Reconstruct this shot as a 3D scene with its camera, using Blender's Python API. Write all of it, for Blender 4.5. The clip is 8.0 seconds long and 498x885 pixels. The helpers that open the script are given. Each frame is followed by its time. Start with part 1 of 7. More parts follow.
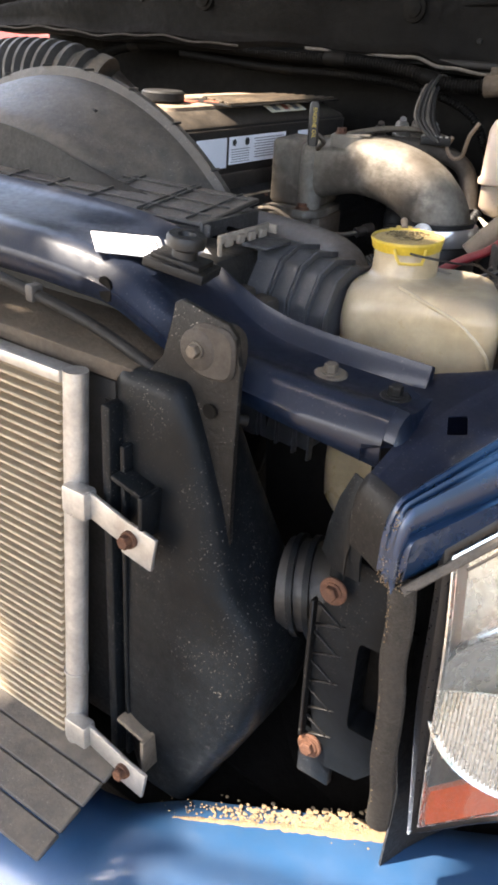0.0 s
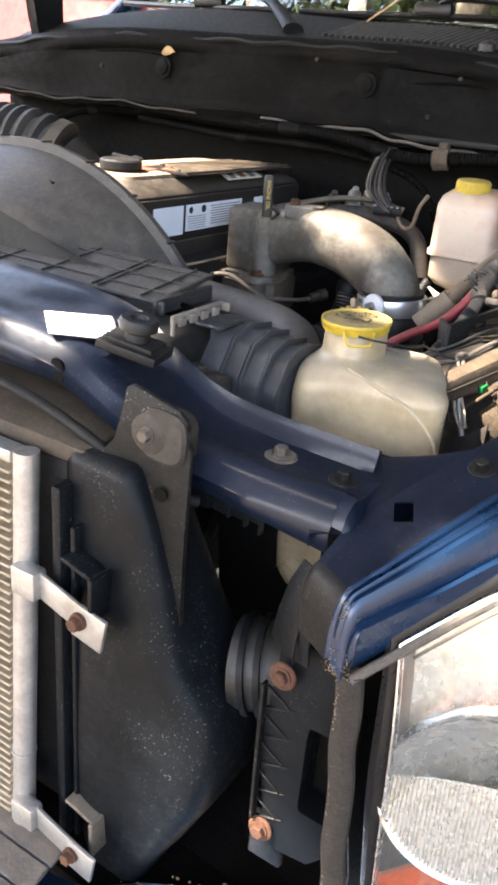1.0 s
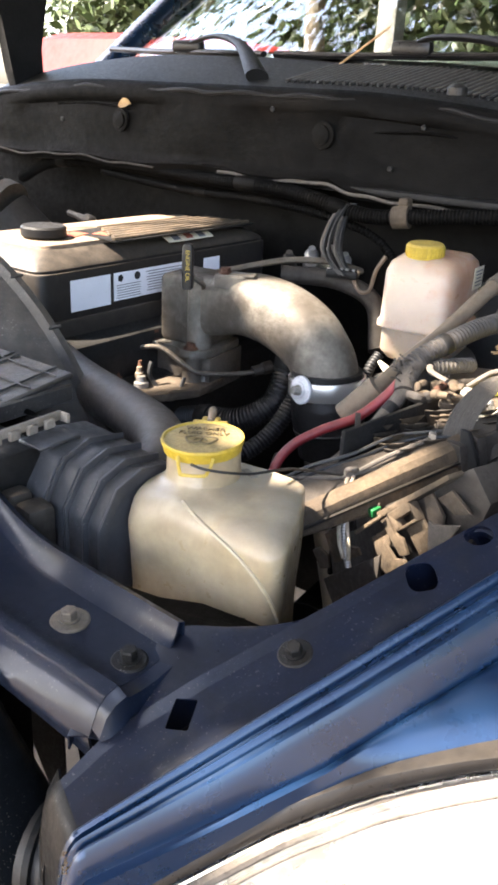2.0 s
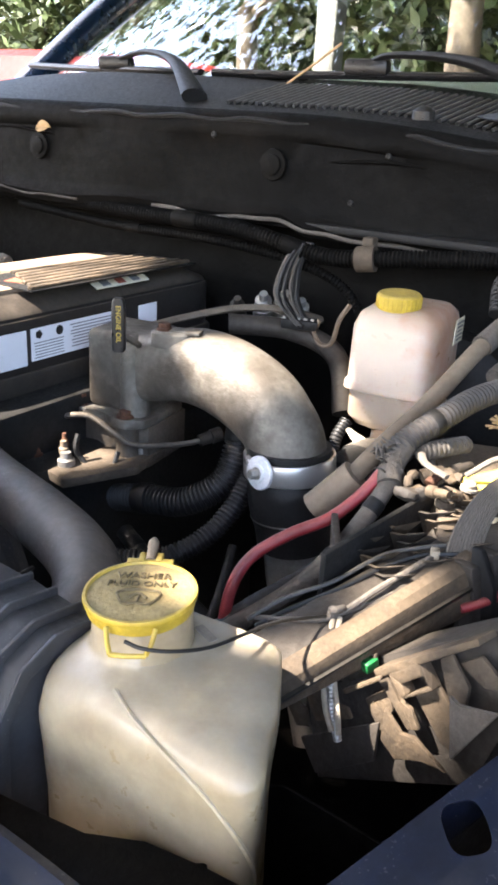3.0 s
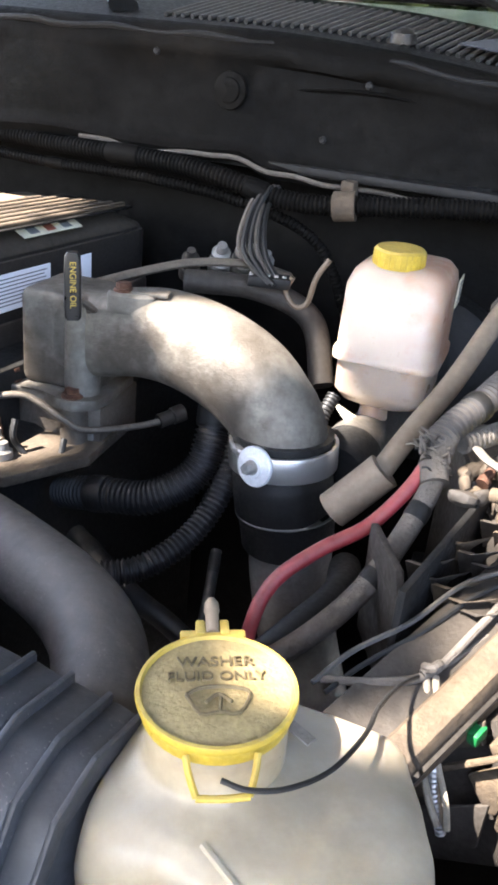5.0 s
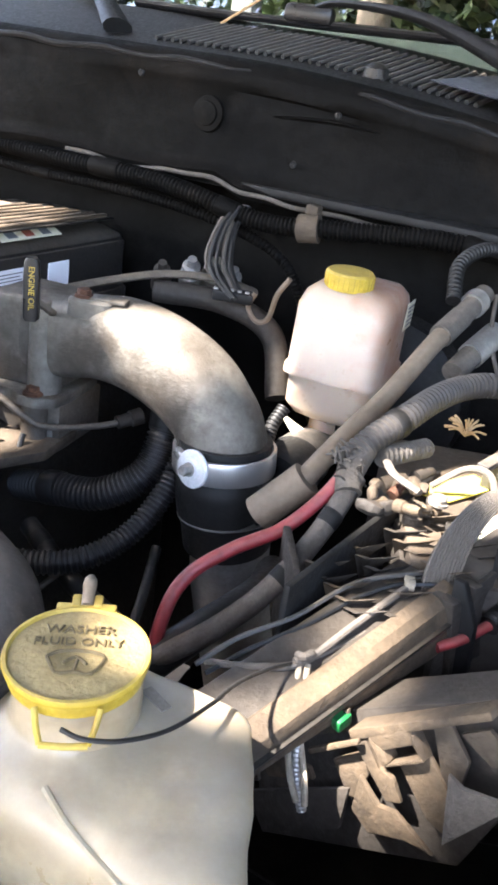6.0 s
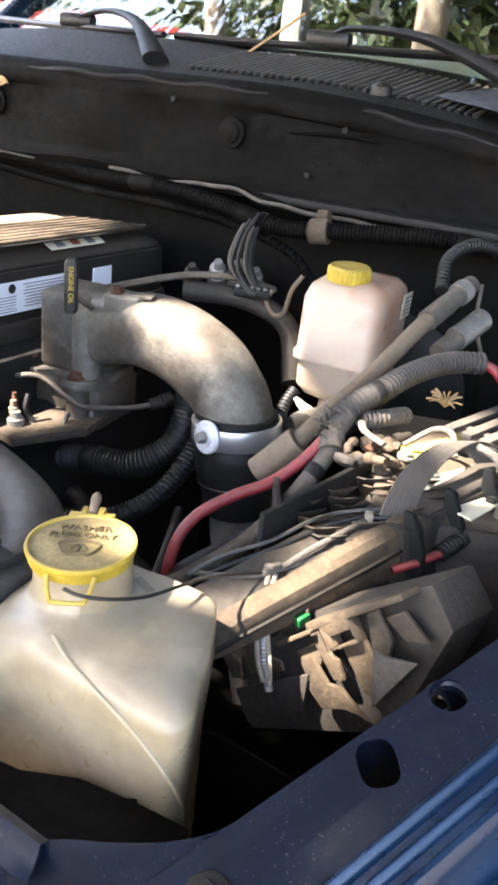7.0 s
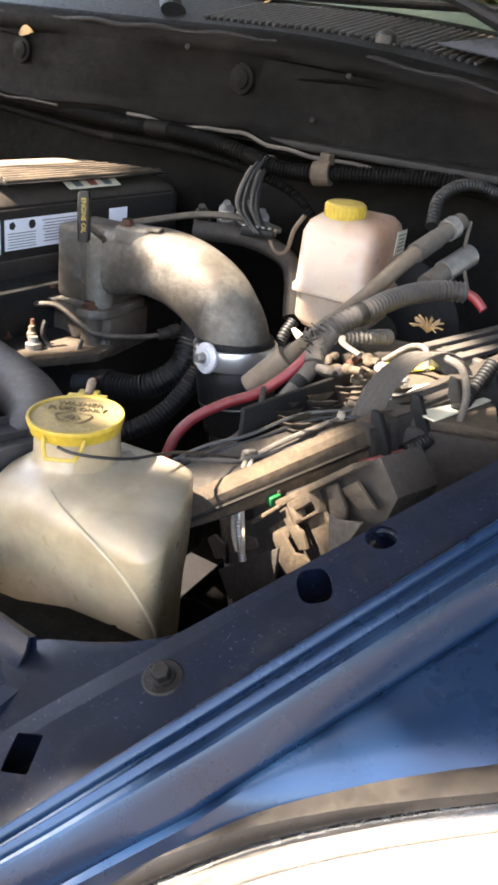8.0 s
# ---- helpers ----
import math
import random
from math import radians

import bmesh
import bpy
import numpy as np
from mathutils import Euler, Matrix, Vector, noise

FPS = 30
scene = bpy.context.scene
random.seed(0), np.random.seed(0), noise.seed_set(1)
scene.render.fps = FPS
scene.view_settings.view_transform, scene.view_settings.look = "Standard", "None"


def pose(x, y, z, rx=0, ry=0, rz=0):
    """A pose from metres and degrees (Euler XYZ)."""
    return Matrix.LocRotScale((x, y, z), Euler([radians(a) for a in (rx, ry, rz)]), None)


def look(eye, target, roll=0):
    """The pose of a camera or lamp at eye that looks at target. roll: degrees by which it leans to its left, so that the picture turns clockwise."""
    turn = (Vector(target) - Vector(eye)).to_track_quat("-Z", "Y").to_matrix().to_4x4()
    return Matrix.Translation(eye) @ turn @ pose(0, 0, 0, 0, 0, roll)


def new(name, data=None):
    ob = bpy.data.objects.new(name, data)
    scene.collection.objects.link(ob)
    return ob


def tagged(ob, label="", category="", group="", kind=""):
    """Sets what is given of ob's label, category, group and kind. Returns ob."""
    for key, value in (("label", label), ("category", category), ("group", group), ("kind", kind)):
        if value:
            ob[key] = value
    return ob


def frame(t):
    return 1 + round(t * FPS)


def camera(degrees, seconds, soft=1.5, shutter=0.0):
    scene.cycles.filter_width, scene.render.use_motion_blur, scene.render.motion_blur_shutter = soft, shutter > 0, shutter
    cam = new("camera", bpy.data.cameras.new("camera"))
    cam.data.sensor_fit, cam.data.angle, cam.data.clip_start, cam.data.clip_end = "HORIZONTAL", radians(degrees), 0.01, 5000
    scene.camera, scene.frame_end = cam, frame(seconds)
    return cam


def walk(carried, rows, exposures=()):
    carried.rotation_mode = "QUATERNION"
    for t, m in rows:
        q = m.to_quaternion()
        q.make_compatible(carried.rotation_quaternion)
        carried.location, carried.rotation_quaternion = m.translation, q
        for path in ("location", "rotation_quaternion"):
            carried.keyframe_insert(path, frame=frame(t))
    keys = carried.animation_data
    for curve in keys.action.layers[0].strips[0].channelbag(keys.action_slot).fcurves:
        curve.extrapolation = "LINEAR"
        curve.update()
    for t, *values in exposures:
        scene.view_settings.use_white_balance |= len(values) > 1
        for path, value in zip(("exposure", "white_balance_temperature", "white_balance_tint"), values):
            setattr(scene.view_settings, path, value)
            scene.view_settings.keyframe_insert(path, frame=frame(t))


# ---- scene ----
cam = camera(34.3, 8.0, soft=3.2)
PATH = [
    (0, (0.096, 0.092, 1.533), (-0.889, 1.571, 0.615), 3.6),
    (0.5, (0.088, 0.056, 1.564), (-0.835, 1.597, 0.684), 6.0),
    (1, (0.095, 0.105, 1.573), (-0.838, 1.671, 0.75), 5.0),
    (1.5, (0.136, 0.257, 1.623), (-0.867, 1.798, 0.835), 3.3),
    (2, (0.187, 0.379, 1.633), (-0.908, 1.856, 0.847), 3.1),
    (2.2, (0.181, 0.413, 1.635), (-0.936, 1.865, 0.833), 2.9),
    (3.3, (-0.024, 0.581, 1.64), (-0.978, 2.179, 0.907), 3.4),
    (3.5, (-0.066, 0.593, 1.635), (-1.023, 2.174, 0.871), 3.2),
    (4, (-0.105, 0.624, 1.634), (-0.897, 2.292, 0.866), 4.4),
    (4.2, (-0.106, 0.638, 1.632), (-0.825, 2.336, 0.857), 4.9),
    (4.5, (-0.129, 0.635, 1.624), (-0.78, 2.347, 0.819), 5.2),
    (4.7, (-0.147, 0.634, 1.601), (-0.81, 2.325, 0.765), 5.3),
    (5.8, (-0.09, 0.632, 1.638), (-0.813, 2.301, 0.806), 7.7),
    (6, (-0.059, 0.625, 1.626), (-0.78, 2.305, 0.816), 8.9),
    (6.5, (0.01, 0.564, 1.638), (-0.803, 2.2, 0.825), 7.8),
    (6.6, (0.022, 0.56, 1.635), (-0.809, 2.19, 0.829), 7.7),
    (7, (0.068, 0.535, 1.641), (-0.81, 2.145, 0.844), 6.5),
    (7.5, (0.119, 0.501, 1.607), (-0.767, 2.09, 0.777), 6.9),
    (8, (0.163, 0.475, 1.615), (-0.76, 2.026, 0.752), 6.8),
]
walk(cam, [(t, look(eye, target, roll)) for t, eye, target, roll in PATH], [(0, 3.3, 7000, 12), (1, 3.55, 6800, 12), (2, 3.65, 6800, 12), (4, 3.88, 6200, 12), (6, 3.95, 6200, 12), (8, 3.75, 6900, 12)])

from mathutils.bvhtree import BVHTree

# ---- world, sun and exposure ----
SUN_DIR = Vector((-0.40, -0.46, 0.79)).normalized()   # towards the sun
world = bpy.data.worlds.new("sky")
scene.world = world
world.use_nodes = True
wn = world.node_tree.nodes
sky = wn.new("ShaderNodeTexSky")
sky.sky_type, sky.sun_disc = "NISHITA", False
sky.dust_density, sky.air_density = 4.0, 1.0
sky.sun_elevation = math.asin(SUN_DIR.z)
sky.sun_rotation = math.atan2(SUN_DIR.x, SUN_DIR.y)
wn["Background"].inputs["Strength"].default_value = 0.145
world.node_tree.links.new(sky.outputs[0], wn["Background"].inputs["Color"])
sun = new("sun", bpy.data.lights.new("sun", "SUN"))
sun.data.energy, sun.data.angle, sun.data.color = 3.5, radians(0.6), (1.0, 0.92, 0.82)
sun.matrix_world = look(SUN_DIR * 30, (0, 0, 0))


# ---- helpers for building ----
def thing(name, at, label, category, group="", kind=""):
    return tagged(place(new(name), at), label, category, group, kind)


def place(ob, at):
    ob.location = at
    return ob


def part(name, bm, material, parent=None, label="", sharp=38, kind=""):
    me = bpy.data.meshes.new(name)
    bmesh.ops.recalc_face_normals(bm, faces=bm.faces)
    bm.to_mesh(me)
    bm.free()
    me.materials.append(material)
    me.shade_smooth()
    me.set_sharp_from_angle(angle=radians(sharp))
    ob = new(name, me)
    if parent:
        ob.parent = parent
        if not parent.parent:
            ob.matrix_parent_inverse = Matrix.Translation(-parent.location)
    if label:
        tagged(ob, label)
    if kind:
        tagged(ob, kind=kind)
    return ob


def V(*a):
    return Vector(a)


def basis(axis, hint=(0, 0, 1)):
    z = Vector(axis).normalized()
    h = Vector(hint)
    if abs(z.dot(h.normalized())) > 0.99:
        h = V(1, 0, 0)
    x = h.cross(z).normalized()
    return Matrix((x, z.cross(x), z)).transposed()


def box(bm, c, size, rot=None, bevel=0.002, segs=2):
    """A box round c; rot: a 3x3 matrix or degrees about z."""
    if rot is None:
        r = Matrix.Identity(3)
    elif isinstance(rot, (int, float)):
        r = Matrix.Rotation(radians(rot), 3, "Z")
    else:
        r = rot
    m = Matrix.Translation(c) @ r.to_4x4() @ Matrix.Diagonal((*size, 1))
    vs = bmesh.ops.create_cube(bm, size=1, matrix=m)["verts"]
    if bevel:
        es = list({e for v in vs for e in v.link_edges})
        bmesh.ops.bevel(bm, geom=es, offset=min(bevel, min(size) * 0.45), segments=segs, affect="EDGES", profile=0.5)
    return bm


def prism(bm, pts, depth, bevel=0.0015):
    """A flat outline pushed along the vector depth."""
    d = Vector(depth)
    a = [bm.verts.new(Vector(p)) for p in pts]
    b = [bm.verts.new(Vector(p) + d) for p in pts]
    fs = [bm.faces.new(a[::-1]), bm.faces.new(b)]
    n = len(pts)
    for i in range(n):
        fs.append(bm.faces.new((a[i], a[(i + 1) % n], b[(i + 1) % n], b[i])))
    if bevel:
        es = list({e for f in fs for e in f.edges})
        bmesh.ops.bevel(bm, geom=es, offset=bevel, segments=2, affect="EDGES", profile=0.5)
    return bm


def rings(bm, loops, caps=True, closed=True):
    """Skin over loops of equal length."""
    vs = [[bm.verts.new(Vector(p)) for p in lp] for lp in loops]
    n = len(vs[0])
    for a, b in zip(vs, vs[1:]):
        for i in range(n if closed else n - 1):
            bm.faces.new((a[i], a[(i + 1) % n], b[(i + 1) % n], b[i]))
    if caps and closed:
        bm.faces.new(vs[0][::-1])
        bm.faces.new(vs[-1])
    return bm


def lathe(bm, c, axis, prof, segs=28, hint=(0, 0, 1), caps=True):
    """prof: pairs of radius and height along the axis, from c."""
    b = basis(axis, hint)
    loops = []
    for r, h in prof:
        r = max(r, 1e-5)
        loops.append([Vector(c) + b @ V(r * math.cos(2 * math.pi * i / segs), r * math.sin(2 * math.pi * i / segs), h) for i in range(segs)])
    if not caps:
        loops.append(loops[0])
    return rings(bm, loops, caps)


def smooth_line(pts, per=8):
    """A smooth run through the points."""
    p = [Vector(q) for q in pts]
    if len(p) < 3:
        return [p[0].lerp(p[-1], i / per) for i in range(per + 1)]
    p = [2 * p[0] - p[1]] + p + [2 * p[-1] - p[-2]]
    out = []
    for i in range(1, len(p) - 2):
        a, b, c, d = p[i - 1:i + 3]
        for k in range(per):
            t = k / per
            out.append(0.5 * (2 * b + (c - a) * t + (2 * a - 5 * b + 4 * c - d) * t * t + (3 * b - a - 3 * c + d) * t ** 3))
    return out + [p[-2]]


def frames(line):
    """A turning-free frame along a line: point, side, up."""
    out, side = [], None
    for i, q in enumerate(line):
        t = (line[min(i + 1, len(line) - 1)] - line[max(i - 1, 0)]).normalized()
        if side is None:
            h = V(0, 0, 1) if abs(t.z) < 0.9 else V(1, 0, 0)
            side = t.cross(h).normalized()
        side = (side - t * side.dot(t)).normalized()
        out.append((q, side, side.cross(t).normalized()))
    return out


def tube(bm, pts, r, segs=12, per=8, raw=False, flat=1.0):
    """A round (or flattened) bar through the points; r: a number or a function of 0..1."""
    line = [Vector(q) for q in pts] if raw else smooth_line(pts, per)
    n = len(line) - 1
    loops = []
    for i, (q, s, u) in enumerate(frames(line)):
        k = r(i / n) if callable(r) else r
        loops.append([q + s * (k * math.cos(2 * math.pi * j / segs)) + u * (k * flat * math.sin(2 * math.pi * j / segs)) for j in range(segs)])
    return rings(bm, loops)


def conduit(bm, pts, r, pitch=0.006, segs=14):
    """A corrugated tube."""
    line = smooth_line(pts, 14)
    length = sum((b - a).length for a, b in zip(line, line[1:]))
    n = max(8, int(length / pitch * 4))
    cum = [0]
    for a, b in zip(line, line[1:]):
        cum.append(cum[-1] + (b - a).length)
    ev, j = [], 0
    for i in range(n + 1):
        s = length * i / n
        while j < len(line) - 2 and cum[j + 1] < s:
            j += 1
        ev.append(line[j].lerp(line[j + 1], (s - cum[j]) / max(1e-9, cum[j + 1] - cum[j])))
    loops = []
    for i, (q, s, u) in enumerate(frames(ev)):
        k = r * (1.0 if i % 4 in (0, 1) else 0.84)
        loops.append([q + s * (k * math.cos(2 * math.pi * t / segs)) + u * (k * math.sin(2 * math.pi * t / segs)) for t in range(segs)])
    return rings(bm, loops)


def superloop(c, hx, hy, power=4.0, segs=32, turn=0.0, dx=V(1, 0, 0), dy=V(0, 1, 0)):
    """A rounded rectangle of half sizes hx, hy."""
    out, ct, st = [], math.cos(radians(turn)), math.sin(radians(turn))
    for i in range(segs):
        a = 2 * math.pi * i / segs
        x = hx * math.copysign(abs(math.cos(a)) ** (2 / power), math.cos(a))
        y = hy * math.copysign(abs(math.sin(a)) ** (2 / power), math.sin(a))
        out.append(Vector(c) + dx * (x * ct - y * st) + dy * (x * st + y * ct))
    return out


def hexbolt(parent, c, axis, r=0.008, washer=0.0, material=None, name="bolt", label="", h=0.008):
    bm = bmesh.new()
    a = Vector(axis).normalized()
    base = Vector(c)
    if washer:
        lathe(bm, base, a, [(0, 0), (washer, 0), (washer, 0.002), (washer * 0.9, 0.003), (0, 0.003)], 24)
        base = base + a * 0.003
    lathe(bm, base, a, [(0, 0), (r * 1.25, 0), (r * 1.25, 0.0015), (0, 0.0015)], 18)
    lathe(bm, base + a * 0.0015, a, [(0, 0), (r, 0), (r, h * 0.85), (r * 0.86, h), (0, h)], 6)
    return part(name, bm, material, parent, label, sharp=25)


def sheet(bm, grid, thick=0.0):
    """A sheet over a grid of points; thick: its thickness, behind the given side."""
    rows = [[Vector(p) for p in row] for row in grid]
    n, m = len(rows), len(rows[0])
    front = [[bm.verts.new(p) for p in row] for row in rows]
    for a, b in zip(front, front[1:]):
        for i in range(m - 1):
            bm.faces.new((a[i], a[i + 1], b[i + 1], b[i]))
    if not thick:
        return bm
    back = []
    for i in range(n):
        row = []
        for k in range(m):
            u = rows[min(i + 1, n - 1)][k] - rows[max(i - 1, 0)][k]
            v = rows[i][min(k + 1, m - 1)] - rows[i][max(k - 1, 0)]
            w = u.cross(v)
            w = w.normalized() if w.length > 1e-12 else V(0, 0, 1)
            row.append(bm.verts.new(rows[i][k] + w * thick))
        back.append(row)
    for a, b in zip(back, back[1:]):
        for i in range(m - 1):
            bm.faces.new((a[i], b[i], b[i + 1], a[i + 1]))
    rim = [(0, k) for k in range(m)] + [(i, m - 1) for i in range(1, n)] + [(n - 1, k) for k in range(m - 2, -1, -1)] + [(i, 0) for i in range(n - 2, 0, -1)]
    for (i, k), (p, q) in zip(rim, rim[1:] + rim[:1]):
        bm.faces.new((front[i][k], back[i][k], back[p][q], front[p][q]))
    return bm


# ---- materials ----
def surface(name, base, rough=0.5, metal=0.0, vary=0.25, scale=30, bump=0.15, bump_scale=200, dust=0.0, dust_color=(0.36, 0.29, 0.21),
            coat=0.0, stain=None, stain_at=0.6, spec=0.5, sss=0.0, trans=0.0, ior=1.45, speck=0.0, rough_vary=0.15):
    m = bpy.data.materials.new(name)
    m.use_nodes = True
    nt = m.node_tree
    nd, ln = nt.nodes, nt.links
    b = nd["Principled BSDF"]
    geo = nd.new("ShaderNodeNewGeometry")
    info = nd.new("ShaderNodeObjectInfo")
    shift = nd.new("ShaderNodeVectorMath")
    shift.operation = "ADD"
    rnd = nd.new("ShaderNodeVectorMath")
    rnd.operation = "SCALE"
    rnd.inputs[0].default_value = (7.1, 3.7, 5.3)
    ln.new(info.outputs["Random"], rnd.inputs["Scale"])
    ln.new(geo.outputs["Position"], shift.inputs[0])
    ln.new(rnd.outputs[0], shift.inputs[1])

    def noise_node(sc, detail=5, rg=0.6):
        n = nd.new("ShaderNodeTexNoise")
        n.inputs["Scale"].default_value, n.inputs["Detail"].default_value, n.inputs["Roughness"].default_value = sc, detail, rg
        ln.new(shift.outputs[0], n.inputs["Vector"])
        return n

    def ramp(src, lo, hi, a=0.0, c=1.0):
        n = nd.new("ShaderNodeMapRange")
        n.inputs["From Min"].default_value, n.inputs["From Max"].default_value = lo, hi
        n.inputs["To Min"].default_value, n.inputs["To Max"].default_value = a, c
        ln.new(src, n.inputs["Value"])
        return n.outputs[0]

    def mix(fac, a, c):
        n = nd.new("ShaderNodeMix")
        n.data_type = "RGBA"
        for sock, val in ((n.inputs["Factor"], fac), (n.inputs["A"], a), (n.inputs["B"], c)):
            if hasattr(val, "is_output"):
                ln.new(val, sock)
            elif isinstance(val, (int, float)):
                sock.default_value = val
            else:
                sock.default_value = (*val, 1)
        return n.outputs["Result"]

    big, fine = noise_node(scale, 6), noise_node(scale * 7, 4)
    dark = tuple(c * (1 - vary) for c in base)
    light = tuple(min(1, c * (1 + vary)) for c in base)
    col = mix(ramp(big.outputs["Fac"], 0.3, 0.7), dark, light)
    col = mix(ramp(fine.outputs["Fac"], 0.35, 0.75, 0, 0.5), col, dark)
    if stain:
        s = noise_node(scale * 0.6, 8, 0.65)
        col = mix(ramp(s.outputs["Fac"], stain_at, stain_at + 0.12, 0, 0.85), col, stain)
    blot = noise_node(scale * 2.6, 9, 0.72)
    col = mix(ramp(blot.outputs["Fac"], 0.42, 0.66, 0, 0.45 if bump > 0.03 else 0.0), col, tuple(c * 0.55 for c in base))
    if speck:
        sp = noise_node(420, 2, 0.5)
        sm = nd.new("ShaderNodeMath")
        sm.operation = "MULTIPLY"
        ln.new(ramp(sp.outputs["Fac"], 0.655, 0.70, 0, speck), sm.inputs[0])
        ln.new(ramp(big.outputs["Fac"], 0.42, 0.62), sm.inputs[1])
        col = mix(sm.outputs[0], col, (0.42, 0.38, 0.33))
    rgh = ramp(fine.outputs["Fac"], 0.25, 0.75, max(0.02, rough - rough_vary), min(1, rough + rough_vary))
    if dust:
        sep = nd.new("ShaderNodeSeparateXYZ")
        ln.new(geo.outputs["Normal"], sep.inputs[0])
        up = ramp(sep.outputs["Z"], -0.2, 0.95)
        dn = noise_node(scale * 1.7, 8, 0.7)
        k = nd.new("ShaderNodeMath")
        k.operation = "MULTIPLY"
        ln.new(up, k.inputs[0])
        ln.new(ramp(dn.outputs["Fac"], 0.28, 0.68, 0.25, 1), k.inputs[1])
        k2 = nd.new("ShaderNodeMath")
        k2.operation = "MULTIPLY"
        k2.inputs[1].default_value = dust
        ln.new(k.outputs[0], k2.inputs[0])
        col = mix(k2.outputs[0], col, dust_color)
        rm = nd.new("ShaderNodeMix")
        ln.new(k2.outputs[0], rm.inputs[0])
        ln.new(rgh, rm.inputs[2])
        rm.inputs[3].default_value = 0.9
        rgh = rm.outputs[0]
        if coat:
            cw = nd.new("ShaderNodeMath")
            cw.operation = "MULTIPLY_ADD"
            ln.new(k2.outputs[0], cw.inputs[0])
            cw.inputs[1].default_value, cw.inputs[2].default_value = -coat, coat
            ln.new(cw.outputs[0], b.inputs["Coat Weight"])
    elif coat:
        b.inputs["Coat Weight"].default_value = coat
    ln.new(col, b.inputs["Base Color"])
    ln.new(rgh, b.inputs["Roughness"])
    b.inputs["Metallic"].default_value = metal
    b.inputs["Specular IOR Level"].default_value = spec
    b.inputs["Coat Roughness"].default_value = 0.13
    b.inputs["IOR"].default_value = ior
    if sss:
        b.inputs["Subsurface Weight"].default_value = sss
        b.inputs["Subsurface Radius"].default_value = (0.02, 0.015, 0.008)
        b.inputs["Subsurface Scale"].default_value = 1.0
    b.inputs["Transmission Weight"].default_value = trans
    if bump:
        bp = nd.new("ShaderNodeBump")
        bp.inputs["Strength"].default_value, bp.inputs["Distance"].default_value = min(1, bump * 1.8), 0.0025
        bn = noise_node(bump_scale, 6, 0.65)
        ln.new(bn.outputs["Fac"], bp.inputs["Height"])
        ln.new(bp.outputs[0], b.inputs["Normal"])
    return m


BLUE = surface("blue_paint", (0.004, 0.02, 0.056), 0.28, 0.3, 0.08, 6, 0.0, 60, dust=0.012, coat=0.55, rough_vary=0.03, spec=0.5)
# Brighter copy of the fender blue, with sunlight put into the colour.
BLUE_BUMPER = surface("sunlit_blue_paint", (0.006, 0.055, 0.14), 0.3, 0.3, 0.12, 6, 0.02, 60, dust=0.08, coat=0.7, rough_vary=0.04)
# Support and lip: dusty fender blue, base darkened to stand for shade.
BLUE_BAR = surface("dusty_shaded_support_blue", (0.0025, 0.007, 0.019), 0.42, 0.1, 0.3, 16, 0.03, 150, speck=0.15, dust=0.05, dust_color=(0.2, 0.19, 0.18), coat=0.2, stain=(0.012, 0.016, 0.024), stain_at=0.62, spec=0.3)
BLUE_DUSTY = surface("dusty_shaded_blue_paint", (0.0022, 0.005, 0.0145), 0.4, 0.0, 0.5, 26, 0.03, 150, speck=0.14, dust=0.05, dust_color=(0.13, 0.125, 0.12), coat=0.3, stain=(0.014, 0.015, 0.018), stain_at=0.57, spec=0.25)
# Blue paint greyed to imitate sky mirrored in the cowl corners.
CORNER = surface("sky_greyed_paint", (0.04, 0.044, 0.055), 0.35, 0.1, 0.2, 12, 0.02, 150, dust=0.35, dust_color=(0.3, 0.3, 0.3), coat=0.4)
BLACK = surface("black_plastic", (0.010, 0.010, 0.0102), 0.55, 0, 0.4, 25, 0.15, 260, dust=0.06, dust_color=(0.2, 0.17, 0.13), spec=0.25)
BLACK_GREY = surface("faded_black_plastic", (0.026, 0.027, 0.029), 0.48, 0, 0.35, 25, 0.15, 260, speck=0.35, dust=0.25)
BLACK_SHARP = surface("clean_black_plastic", (0.008, 0.008, 0.009), 0.35, 0, 0.3, 30, 0.05, 300, dust=0.08)
TANK_BLACK = surface("cooler_tank_paint", (0.0042, 0.0055, 0.007), 0.42, 0.0, 0.4, 12, 0.12, 90, speck=0.22, dust=0.005, dust_color=(0.3, 0.3, 0.3), stain=(0.012, 0.013, 0.014), stain_at=0.68, spec=0.16)
RUBBER = surface("black_rubber", (0.008, 0.008, 0.0083), 0.52, 0, 0.35, 30, 0.1, 200, dust=0.06, dust_color=(0.18, 0.155, 0.12))
HOSE = surface("grey_rubber_hose", (0.034, 0.031, 0.03), 0.55, 0, 0.3, 18, 0.12, 200, speck=0.3, dust=0.32, dust_color=(0.24, 0.2, 0.16))
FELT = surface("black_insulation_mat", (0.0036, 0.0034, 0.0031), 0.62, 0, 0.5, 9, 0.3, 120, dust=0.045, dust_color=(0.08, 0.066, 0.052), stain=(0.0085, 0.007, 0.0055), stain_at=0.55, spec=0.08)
CAST = surface("cast_aluminium", (0.145, 0.13, 0.108), 0.6, 0.25, 0.5, 16, 0.25, 260, dust=0.16, dust_color=(0.2, 0.165, 0.12), stain=(0.045, 0.034, 0.025), stain_at=0.46)
ALU = surface("aluminium", (0.44, 0.43, 0.41), 0.42, 0.75, 0.2, 25, 0.08, 250, dust=0.2, stain=(0.25, 0.225, 0.19), stain_at=0.6)
FIN = surface("condenser_fins", (0.2, 0.155, 0.1), 0.6, 0.35, 0.35, 20, 0.3, 350, dust=0.3)
TUBE_ALU = surface("condenser_tube", (0.36, 0.295, 0.205), 0.5, 0.5, 0.2, 20, 0.1, 300, dust=0.3)
